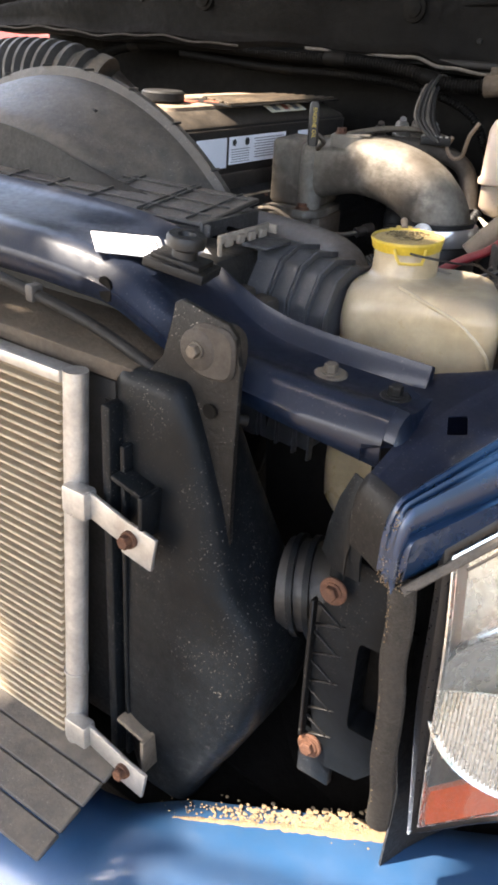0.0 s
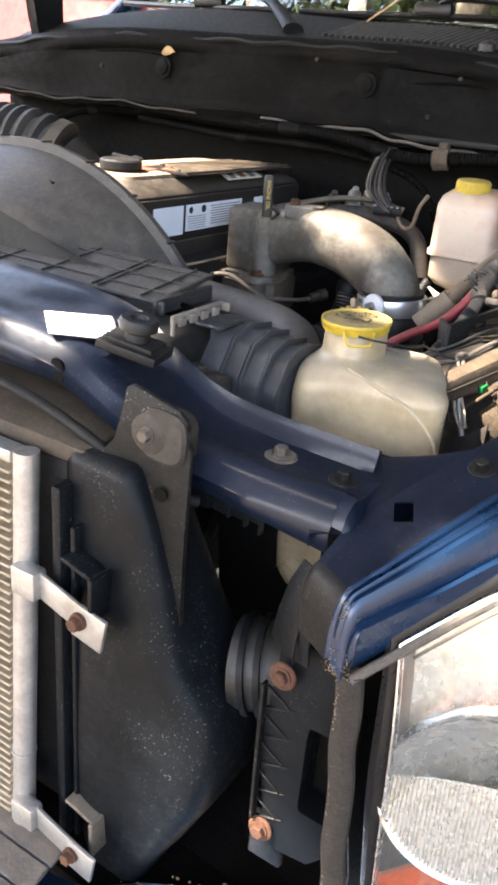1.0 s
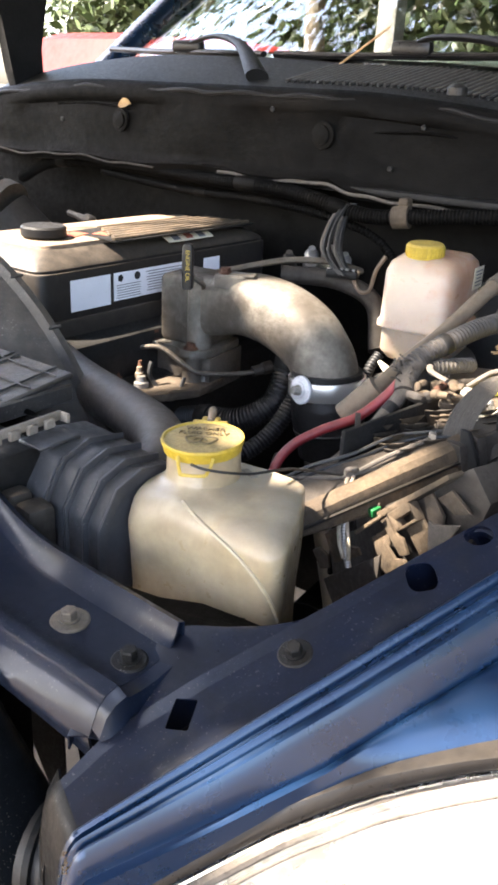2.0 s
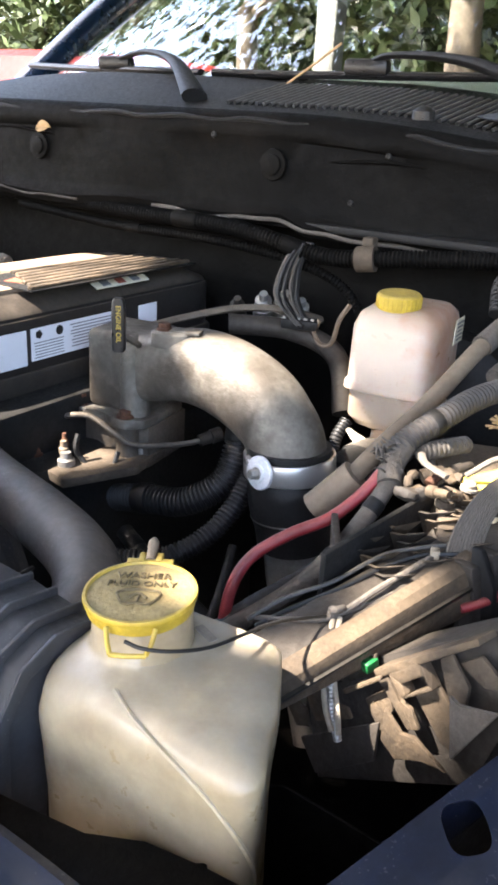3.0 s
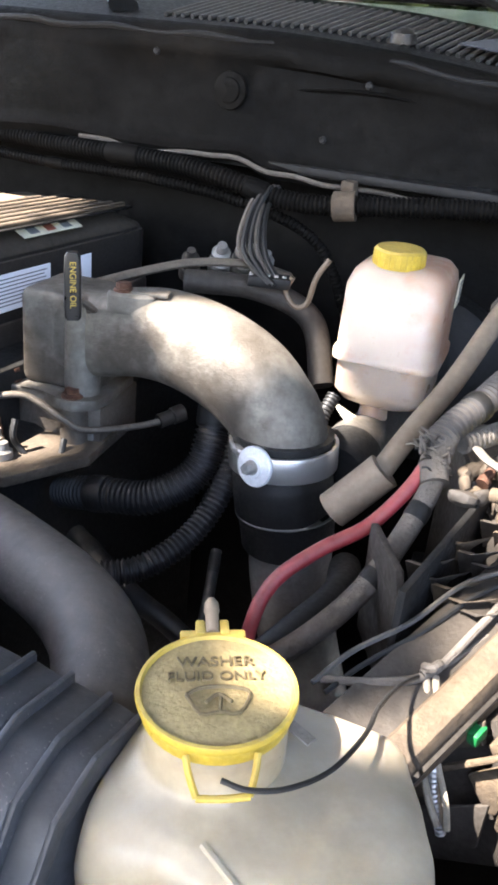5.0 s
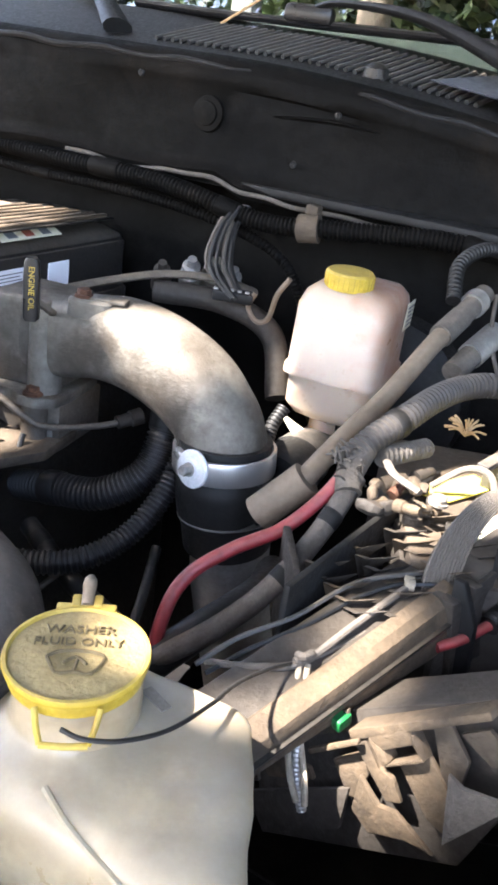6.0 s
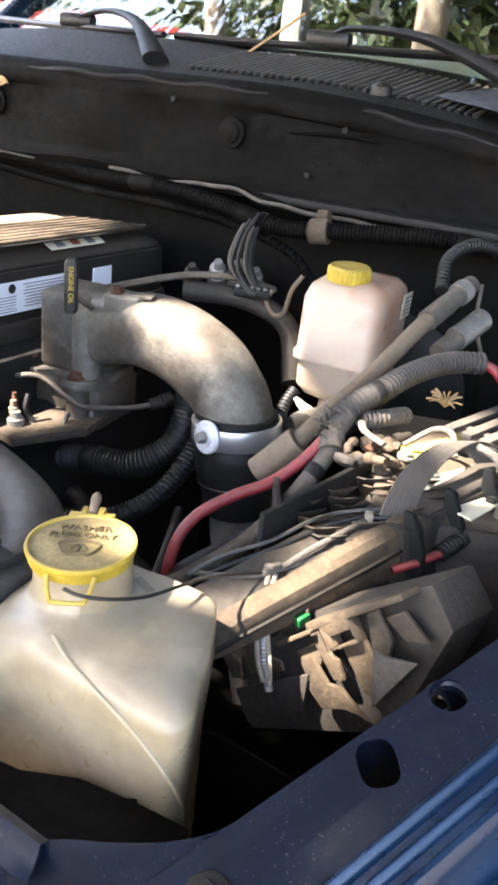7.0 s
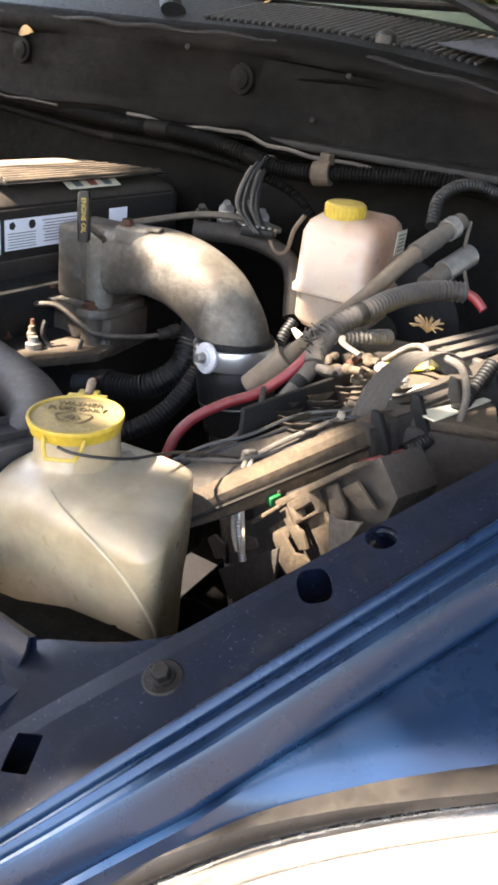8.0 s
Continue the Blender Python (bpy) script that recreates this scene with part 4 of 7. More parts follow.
    lathe(bm, V(XC, .95, cz), V(0, 1, 0), [(0, 0), (.09, .01), (.1, .06), (.06, .1), (0, .1)], 24)
    part("fan", bm, BLACK, r, "black plastic engine fan")
    return r


radiator()


def latch_block():
    t = thing("hood_bumper", (-.40, .70, 1.30), "round black rubber hood bumper on a plastic base", "bumper stop")
    base = bmesh.new()
    r = Matrix.Rotation(radians(14), 3, "Z") @ Matrix.Rotation(radians(10), 3, "Y")
    box(base, (-.405, .705, 1.318), (.066, .046, .010), r, .002)
    box(base, (-.405, .705, 1.325), (.054, .036, .006), r, .002)
    part("base", base, BLACK, t)
    k = bmesh.new()
    lathe(k, V(-.402, .705, 1.326), V(.12, 0, 1), [(0, 0), (.013, 0), (.0125, .009), (.015, .011), (.0195, .013), (.020, .021), (.018, .024), (.009, .024), (.007, .020), (0, .019)], 28)
    part("rubber_knob", k, RUBBER, t)
    lab = thing("paper_label", (-.475, .70, 1.333), "sunlit white paper label stuck on the radiator support", "label")
    b = bmesh.new()
    prism(b, [V(-.515, .690, 1.334), V(-.470, .652, 1.3285), V(-.425, .700, 1.3215), V(-.468, .742, 1.328)], (0, 0, .001), 0)
    part("sheet", b, PAPER, lab)
    for i in range(5):
        b = bmesh.new()
        box(b, V(-.470 + i * .004, .718 + i * .004, 1.331 - i * .0009) + V(.012, -.008, -.0006), (.034, .0016, .0008), Matrix.Rotation(radians(-41), 3, "Z") @ Matrix.Rotation(radians(8), 3, "Y"), 0)
        part("print_line", b, INK, lab)


latch_block()


def duct_box():
    """Black stepped plastic box with ribs between radiator and washer tank."""
    t = thing("air_duct_box", (-.36, .84, 1.1), "dusty black ribbed duct box beside the radiator, greyed for mirrored sky", "duct")
    prof = [(.915, 1.306), (.868, 1.314), (.838, 1.304), (.816, 1.272), (.812, 1.10), (.915, 1.10)]
    for k, (xa, xb, dz, dy) in enumerate(((-.425, -.372, .004, -.002), (-.372, -.348, 0, 0), (-.348, -.324, -.005, .002), (-.324, -.304, -.010, .005))):
        b = bmesh.new()
        prism(b, [V(xa, y + dy, z + dz * (z > 1.2)) for y, z in prof], (xb - xa, -.004, 0), .004)
        part("body" if k == 0 else "shell", b, DUCT_GREY, t)
    for k, (x, dz) in enumerate(((-.372, .002), (-.348, -.002), (-.325, -.007), (-.305, -.011))):
        b = bmesh.new()
        out = [V(x, y + k * .0015, z + dz) for y, z in ((.914, 1.3095), (.868, 1.3175), (.836, 1.307), (.8125, 1.273), (.8085, 1.10), (.818, 1.10), (.822, 1.27), (.842, 1.298), (.868, 1.304), (.914, 1.294))]
        prism(b, out, (.0035, -.001, 0), .001)
        part("rib", b, DUCT_GREY, t)
    for x, w in ((-.360, .014), (-.336, .012)):
        b = bmesh.new()
        box(b, (x, .8105, 1.225), (w, .006, .004), None, .0012, 1)
        part("cross_rib", b, DUCT_GREY, t)
    b = bmesh.new()
    box(b, (-.395, .84, 1.3195), (.034, .05, .004), None, .0015, 1)
    part("raised_panel", b, DUCT_GREY, t)
    b = bmesh.new()
    box(b, (-.368, .797, 1.250), (.030, .030, .050), -8, .007)
    box(b, (-.394, .795, 1.256), (.022, .028, .050), -8, .006)
    part("connector", b, DUST_DARK, t, "dusty brown connector")
    b = bmesh.new()
    box(b, (-.4135, .822, 1.3305), (.0045, .098, .010), 1.5, .0018)
    box(b, (-.4105, .774, 1.322), (.0045, .0045, .026), 1.5, .0015)
    box(b, (-.4090, .871, 1.3290), (.012, .0045, .010), 1.5, .0015)
    part("seal_edge", b, PALE_DUST, t, "pale dusty foam edge")
    for i in range(4):
        b = bmesh.new()
        box(b, V(-.4098, .789 + .021 * i, 1.327), (.005, .013, .010), 1.5, .0015, 1)
        part("seal_tooth", b, PALE_DUST, t)


duct_box()


def hood_cable():
    t = thing("release_cable", (-.5, .62, 1.24), "thin black hood release cable along the support", "cable")
    b = bmesh.new()
    tube(b, [V(-.80, .606, 1.325), V(-.60, .612, 1.295), V(-.53, .618, 1.283), V(-.46, .632, 1.262), V(-.39, .640, 1.235), V(-.33, .648, 1.205), V(-.30, .68, 1.19)], .0062, 10, 8)
    part("sheath", b, BLACK, t)
    b = bmesh.new()
    box(b, (-.525, .619, 1.283), (.012, .016, .018), None, .003)
    part("clip", b, BLACK_GREY, t)


hood_cable()


# ---- headlight and its bracket ----
def headlight():
    t = thing("headlight", (-.0, .64, .82), "clear headlight with fluted reflector and amber strip in a black housing", "headlight")
    # front face runs from the inner edge outwards and back
    def face(u, v):
        """u: 0 inner to 1 outer; v: 0 bottom to 1 top."""
        u = .085 + .915 * u
        k = u * 22
        i = min(int(k * 21 / 22), 20)
        top = EDGE[i].lerp(EDGE[i + 1], k * 21 / 22 - i)
        out = V(.55, -.83, 0).lerp(V(.75, -.66, 0), u)
        low = top + out * (.004 + .06 * u)
        low.z = .850 + .02 * u
        low.x += .016 * (1 - u)
        low.y += .008 * (1 - u)
        p = low.lerp(top, v)
        return p + out * (.055 * u + .006) * math.sin(math.pi * min(1, max(0, v)) ** 1.8) + V(0, 0, -.006)

    def ring(push, grow):
        out = []
        cx = face(.5, .5)
        corners = [(0, 0, 1, 0), (1, 0, 1, 1), (1, 1, 0, 1), (0, 1, 0, 0)]
        for u0, v0, u1, v1 in corners:
            for k in range(14):
                f = k / 14
                p = face(u0 + (u1 - u0) * f, v0 + (v1 - v0) * f)
                d = (p - cx)
                d.y = 0
                out.append(p + d.normalized() * grow + V(0, push, 0))
        return out

    bm = bmesh.new()
    rings(bm, [ring(.13, .0), ring(.06, .017), ring(.0, .021), ring(-.009, .019), ring(-.012, .011), ring(-.006, .004), ring(.03, .001)], caps=False)
    h = part("housing", bm, BLACK_SHARP, t, "black headlight housing frame", sharp=50)
    bm = bmesh.new()
    rings(bm, [ring(.001, .0028), ring(-.0075, .0026), ring(-.0075, .0004), ring(.001, .0002)], caps=False)
    part("chrome_edge", bm, CHROME, t, "thin bright edge")
    bm = bmesh.new()
    sheet(bm, [[face(u / 16, v / 10) + V(0, -.004 - .008 * math.sin(math.pi * u / 16), 0) for v in range(11)] for u in range(17)], .002)
    ln = part("lens", bm, LENS, t, "clear plastic lens", sharp=60)
    ln.visible_shadow = False
    bm = bmesh.new()
    sheet(bm, [[face(u / 16, .16 + .84 * v / 10) + V(-.01, .035 + .05 * math.sin(math.pi * min(1, u / 8) * .5) * math.sin(math.pi * v / 10) ** .5, 0) for v in range(11)] for u in range(17)], .002)
    part("inner_reflector", bm, CHROME, t, "bright inner reflector", sharp=60)
    # bowl with flutes
    c = V(.030, .672, 1.012)
    ax = V(.35, -.93, .08)
    bm = bmesh.new()
    lathe(bm, c, ax, [(0, -.055), (.05, -.038), (.080, -.012), (.091, .0), (.095, .004), (.096, .0), (.093, -.012), (.05, -.048), (0, -.06)], 56)
    b = part("reflector_bowl", bm, CHROME, t, "round fluted lamp bowl", sharp=60)
    bb = basis(ax, (0, 0, 1))
    for i in range(46):
        q = -.089 + i * .0039
        hh = math.sqrt(max(0, .090 ** 2 - q * q))
        if hh < .01:
            continue
        bm = bmesh.new()
        a, e = c + bb @ V(q, -hh, .001), c + bb @ V(q, hh * .15, -.004)
        tube(bm, [a, a.lerp(e, .5), e], .0021, 6, 3)
        part("flute", bm, FLUTED, b)
    # amber strip
    bm = bmesh.new()
    sheet(bm, [[face(u / 20, .005 + .15 * v / 3) + V(0, .002, 0) for v in range(4)] for u in range(21)], .006)
    am = part("amber_strip", bm, AMBER, t, "amber reflector strip with fine vertical ribs", sharp=40)
    for i in range(60):
        bm = bmesh.new()
        p, q = face((i + .5) / 60, .025) + V(0, -.0035, 0), face((i + .5) / 60, .135) + V(0, -.0035, 0)
        tube(bm, [p, q], .0013, 5, 1)
        part("rib", bm, AMBER, am)
    bm = bmesh.new()
    tube(bm, [EDGE[i] + V(.003, -.005, -.009) for i in range(0, 22)], .0045, 8, raw=True)
    part("top_gasket", bm, TAPE, t, "dusty grey rubber gasket above the lens")
    bm = bmesh.new()
    tube(bm, [EDGE[i] + V(.009, -.013, -.013) for i in range(2, 22)], .0015, 8, raw=True)
    part("top_edge", bm, TAPE, t, "dusty pale lens edge")
    # side seal
    bm = bmesh.new()
    pts = [V(-.091, .612, 1.135).lerp(V(-.077, .622, .845), k / 7) + V(.0015 * math.sin(k * 2.3), 0, 0) for k in range(8)]
    tube(bm, pts, .0095, 10, 5, flat=1.3)
    part("foam_seal", bm, SEAL, t, "dusty brown foam seal beside the lamp")
    bm = bmesh.new()
    rng = random.Random(8)
    for i in range(1100):
        k = rng.random()
        if i < 600:
            p = V(-.0975, .606, 1.135).lerp(V(-.084, .616, .87), k) + V(rng.gauss(0, .0012), rng.gauss(0, .001), 0)
        else:
            k = 1 - abs(rng.gauss(0, .4))
            p = V(-.100, .603, 1.205).lerp(V(-.099, .601, 1.135), max(0, k)) + V(rng.gauss(0, .0015 + .0035 * max(0, k)), rng.gauss(0, .0012), 0)
        bmesh.ops.create_icosphere(bm, subdivisions=1, radius=rng.uniform(.0004, .0009), matrix=Matrix.Translation(p))
    part("grit", bm, SAND, t, "dry sandy grit along the seal", kind="stuff")
    return t


headlight()


def lamp_bracket():
    """Dark moulded headlight bracket with a slot, ribs and two rusty bolts; steel nose flap above it."""
    t = thing("headlight_bracket", (-.16, .64, .84), "dark dirty moulded bracket beside the headlight", "bracket")
    b = bmesh.new()
    y = .634
    outer = [(-.170, 1.108), (-.183, 1.085), (-.178, 1.06), (-.178, 1.0), (-.178, .93), (-.183, .885), (-.178, .872), (-.150, .862), (-.105, .868), (-.088, .90), (-.088, 1.0), (-.092, 1.10), (-.125, 1.125), (-.158, 1.122)]
    n = len(outer)
    slot = superloop(V(-.1125, y - .003, .985), .0165, .053, 10, 28, 0, V(1, 0, 0), V(0, 0, 1))
    # plate as a ring of quads round the slot
    ring_out = []
    for p in slot:
        d = (p - V(-.1125, y - .003, .985))
        best, far = None, 9
        ang = math.atan2(d.z, d.x)
        for i in range(n):
            a, c = Vector((outer[i][0] + .1125, outer[i][1] - .985)), Vector((outer[(i + 1) % n][0] + .1125, outer[(i + 1) % n][1] - .985))
            e = c - a
            r = Vector((math.cos(ang), math.sin(ang)))
            det = e.x * r.y - e.y * r.x
            if abs(det) < 1e-9:
                continue
            s = (r.x * a.y - r.y * a.x) / det
            q = (e.x * a.y - e.y * a.x) / det
            if -1e-6 <= s <= 1 + 1e-6 and 0 < q < far:
                far, best = q, V(-.1125 + r.x * q, y, .985 + r.y * q)
        ring_out.append(best or p)
    rings(b, [[q + V(0, .012, 0) for q in ring_out], ring_out, slot, [q + V(0, .03, 0) for q in slot]], caps=False)
    p = part("plate", b, TANK_BLACK, t, sharp=35)
    # Black plate put behind the slot for the shade in it.
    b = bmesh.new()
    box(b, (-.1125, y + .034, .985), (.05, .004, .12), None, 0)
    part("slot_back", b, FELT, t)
    for i in range(5):
        b = bmesh.new()
        z = .90 + i * .035
        box(b, (-.162, y - .001, z), (.038, .004, .0022), Matrix.Rotation(radians(-20), 3, "Y"), .0008, 1)
        box(b, (-.162, y - .001, z + .012), (.034, .004, .0022), Matrix.Rotation(radians(32), 3, "Y"), .0008, 1)
        part("rib", b, DUCT, p)
    b = bmesh.new()
    box(b, (-.177, y - .004, .98), (.004, .010, .17), Matrix.Rotation(radians(-1), 3, "Y"), .001, 1)
    part("edge_rib", b, DUCT, p)
    for c in ((-.157, .624, 1.088), (-.165, .631, .884)):
        hexbolt(t, c, (0, -1, .1), .0075, .0135, RUST, label="orange rusty bolt", h=.006)
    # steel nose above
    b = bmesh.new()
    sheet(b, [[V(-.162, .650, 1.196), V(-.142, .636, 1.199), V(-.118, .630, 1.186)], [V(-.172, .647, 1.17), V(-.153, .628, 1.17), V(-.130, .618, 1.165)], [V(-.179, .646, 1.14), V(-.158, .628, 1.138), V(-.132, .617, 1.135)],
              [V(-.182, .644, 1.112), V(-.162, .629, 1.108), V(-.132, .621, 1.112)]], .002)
    part("nose_flange", b, TANK_BLACK, truck, "near-black steel nose of the fender")
    b = bmesh.new()
    box(b, (-.168, .655, .845), (.04, .01, .06), None, .003)
    part("lower_tab", b, TANK_BLACK, t)
    # added black sheet behind the opening, standing for the shade inside
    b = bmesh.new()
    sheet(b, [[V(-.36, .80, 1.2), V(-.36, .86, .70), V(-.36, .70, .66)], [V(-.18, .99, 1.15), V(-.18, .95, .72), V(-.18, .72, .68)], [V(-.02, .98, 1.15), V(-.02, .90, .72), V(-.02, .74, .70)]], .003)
    part("inner_liner", b, FELT, truck, "added black sheet behind the headlight opening, for the shade there")


lamp_bracket()


# ---- washer tank ----
SEAM = (V(-.238, .859, 1.300), V(-.222, .858, 1.290), V(-.200, .858, 1.280), V(-.175, .857, 1.270), V(-.152, .852, 1.262), V(-.132, .847, 1.252), V(-.115, .842, 1.238), V(-.108, .84, 1.22))
WIRE = (V(-.236, .866, 1.334), V(-.224, .868, 1.333), V(-.210, .880, 1.330), V(-.198, .905, 1.324), V(-.192, .94, 1.318), V(-.194, .977, 1.304), V(-.190, 1.02, 1.288), V(-.180, 1.054, 1.276))


def washer_tank():
    t = thing("washer_reservoir", (-.22, .88, 1.0), "milky plastic washer fluid tank with a seam and stains", "reservoir")
    # body of four uneven sides, waisted, with a shoulder climbing to the offset neck
    c = V(-.212, .902, 0)
    corners = [V(-.302, .842, 0), V(-.116, .842, 0), V(-.176, .964, 0), V(-.312, .970, 0)]
    neck = V(-.259, .911, 0)

    def reach(a):
        d = V(math.cos(a), math.sin(a), 0)
        best = .2
        for p0, p1 in zip(corners, corners[1:] + corners[:1]):
            e, w0 = p1 - p0, p0 - c
            den = d.x * e.y - d.y * e.x
            if abs(den) > 1e-9:
                k, m = (w0.x * e.y - w0.y * e.x) / den, (w0.x * d.y - w0.y * d.x) / den
                if k > 0 and -1e-6 <= m <= 1 + 1e-6:
                    best = min(best, k)
        return best

    n = 72
    rad = [reach(2 * math.pi * i / n) for i in range(n)]
    for _ in range(3):
        rad = [min(rad[i], (rad[i - 1] + rad[i] * 2 + rad[(i + 1) % n]) / 4) for i in range(n)]
    b = bmesh.new()
    loops = []
    for z, k in ((1.005, .7), (1.012, .86), (1.03, .97), (1.07, .99), (1.12, .985), (1.15, .98), (1.18, .975), (1.20, .98), (1.22, .99), (1.235, 1.0), (1.245, 1.0), (1.252, 1.0)):
        loops.append([c + V(math.cos(2 * math.pi * i / n) * rad[i] * k, math.sin(2 * math.pi * i / n) * rad[i] * k, z) for i in range(n)])
    top = loops[-1]
    lift = [max(0, min(1, ((q.x + .296) * .73 + (q.y - .843) * .68) / .165)) * .046 for q in top]
    for lp, amount in zip(loops[-5:], (.1, .25, .5, .8, 1.0)):
        for i in range(n):
            lp[i].z += lift[i] * amount
    for h, v in ((.01, .12), (.035, .27), (.08, .42), (.16, .55), (.28, .66), (.42, .75), (.58, .82), (.74, .88), (.87, .93), (.95, .97), (1, 1.05)):
        lp = []
        for i in range(n):
            a = 2 * math.pi * i / n
            m = neck + V(math.cos(a) * .0355, math.sin(a) * .0355, 1.303)
            q = top[i].lerp(m, h)
            q.z = top[i].z + (m.z - top[i].z) * v + .0045 * math.sin(math.pi * min(1, h * 1.4)) * (1 - h)
            lp.append(q)
        loops.append(lp)
    loops.append([neck + V(math.cos(2 * math.pi * i / n) * .0345, math.sin(2 * math.pi * i / n) * .0345, 1.333) for i in range(n)])
    for lp in loops[2:-4]:
        for q in lp:            # shallow dents
            d = V(q.x - c.x, q.y - c.y, .02).normalized()
            q += d * (.0035 * noise.noise(q * 17) + .0016 * noise.noise(q * 48))
    rings(b, loops)
    body = part("tank", b, MILK, t, sharp=60)
    # moulded seam line across the front
    b = bmesh.new()
    skin = BVHTree.FromPolygons([q.co.copy() for q in body.data.vertices], [list(f.vertices) for f in body.data.polygons])
    n_out = V(.55, -.66, .51).normalized()

    def on_tank(p, lift=0.0, way=n_out):
        hit = skin.ray_cast(Vector(p) + way * .12, -way)[0]
        return (hit or Vector(p)) + way * lift

    run = smooth_line(SEAM, 7)
    tube(b, [on_tank(q, .0002) for q in run], .0019, 6, raw=True)
    part("seam", b, MILK, t)
    # dust wiped patch
    b = bmesh.new()
    box(b, on_tank((-.226, .940, 1.33), .0006, V(0, 0, 1)), (.020, .007, .001), Matrix.Rotation(radians(-22), 3, "Z"), .0002, 1)
    part("sticker", b, PALE_DUST, t, "small tan sticker")
    # cap
    ax = V(-.03, -.03, 1).normalized()
    cc = V(-.2595, .9095, 1.328)
    b = bmesh.new()
    lathe(b, cc, ax, [(.033, .0005), (.0366, .001), (.0373, .004), (.0376, .007), (.0386, .0085), (.0392, .0108), (.0386, .0128), (.0368, .0130), (.0358, .0112)], 56)
    cap = part("cap", b, YELLOW, t, "yellow screw cap rim")
    b = bmesh.new()
    lathe(b, cc, ax, [(.0366, .0085), (.0362, .0112), (.029, .0122), (.015, .0130), (0, .0132)], 44)
    part("cap_top", b, CAP_DUST, cap, "dust covered cap top")
    bb = basis(ax, (0, 1, 0))
    fx = (V(.86, .5, 0) - ax * V(.86, .5, 0).dot(ax)).normalized()
    fy = ax.cross(fx)
    o = cc + ax * .0137
    # raised words and wiper symbol
    for word, y, size in (("WASHER", .0135, .0095), ("FLUID ONLY", .0035, .0085)):
        cu = bpy.data.curves.new("words", "FONT")
        cu.body, cu.size, cu.align_x, cu.extrude = word, size, "CENTER", .0006
        tmp = bpy.data.objects.new("words", cu)
        scene.collection.objects.link(tmp)
        bpy.context.view_layer.update()
        me = bpy.data.meshes.new_from_object(tmp.evaluated_get(bpy.context.evaluated_depsgraph_get()))
        bpy.data.objects.remove(tmp)
        me.materials.clear()
        me.materials.append(CAP_WORD)
        ob = new("raised_word", me)
        ob.parent = cap
        m = Matrix((fx, fy, ax)).transposed().to_4x4()
        m.translation = o + fy * y - ax * .0002
        ob.matrix_basis = m
    b = bmesh.new()
    w = [(-.015, -.006), (-.009, -.002), (0, -.001), (.009, -.002), (.015, -.006), (.009, -.018), (0, -.017), (-.009, -.018)]
    pts = [o + fx * a + fy * d for a, d in w]
    tube(b, pts + [pts[0]], .0010, 5, 3)
    tube(b, [o + fy * -.017, o + fy * -.008 + fx * .001], .0010, 5, 2)
    tube(b, [o + fx * -.006 + fy * -.011, o + fy * -.006, o + fx * .006 + fy * -.011], .0010, 5, 3)
    part("wiper_symbol", b, CAP_WORD, cap)
    # pull loop at the front, hinge tab and tip at the back
    b = bmesh.new()
    f0 = cc - fy * .0355 - ax * .001
    for s in (-1, 1):
        tube(b, [f0 + fx * s * .016 + ax * .008, f0 + fx * s * .0145 - fy * .006 + ax * .002, f0 + fx * s * .0115 - fy * .0135 - ax * .003], .0017, 8, 4)
    tube(b, [f0 - fx * .0118 - fy * .0137 - ax * .003, f0 - fy * .0142 - ax * .0032, f0 + fx * .0118 - fy * .0137 - ax * .003], .0017, 8, 3)
    part("pull_loop", b, YELLOW, cap)
    b = bmesh.new()
    r0 = cc + fy * .0385 + ax * .0105
    box(b, r0 + fy * .001, (.034, .006, .004), Matrix((fx, fy, ax)).transposed(), .001)
    for s in (-1, 1):
        box(b, r0 + fx * s * .0062 + fy * .0055, (.005, .011, .006), Matrix((fx, fy, ax)).transposed(), .001)
    part("hinge_tab", b, YELLOW, cap)
    b = bmesh.new()
    lathe(b, r0 + fy * .002 + ax * .001, (ax * .35 + fy), [(0, 0), (.0036, 0), (.0036, .012), (.0042, .013), (.0038, .018), (.002, .021), (0, .0215)], 16)
    part("hose_tip", b, TAN, cap, "pale nozzle tip")
    # thin black wire over the shoulder
    wr = thing("thin_wire", (-.2, .95, 1.3), "thin black wire lying across the washer tank", "wire")
    b = bmesh.new()
    up = V(.25, -.55, .8).normalized()
    run = smooth_line(WIRE, 7)
    tube(b, [max(q, on_tank(q, .0018, up), key=lambda p: p.dot(up)) if (q - c).xy.length < .105 else q for q in run], .0013, 8, raw=True)
    part("lead", b, RUBBER, wr)
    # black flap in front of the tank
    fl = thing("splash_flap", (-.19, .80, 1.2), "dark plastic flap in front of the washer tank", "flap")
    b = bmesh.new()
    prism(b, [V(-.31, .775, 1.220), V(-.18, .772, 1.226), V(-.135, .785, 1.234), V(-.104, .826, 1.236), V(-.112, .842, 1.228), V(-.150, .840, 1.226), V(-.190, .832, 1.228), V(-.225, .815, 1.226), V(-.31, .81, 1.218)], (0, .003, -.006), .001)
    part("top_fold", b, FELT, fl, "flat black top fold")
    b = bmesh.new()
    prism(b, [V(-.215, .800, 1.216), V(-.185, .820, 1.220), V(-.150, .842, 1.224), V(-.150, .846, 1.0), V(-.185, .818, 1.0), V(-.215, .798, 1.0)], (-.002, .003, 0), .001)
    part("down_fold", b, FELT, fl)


washer_tank()


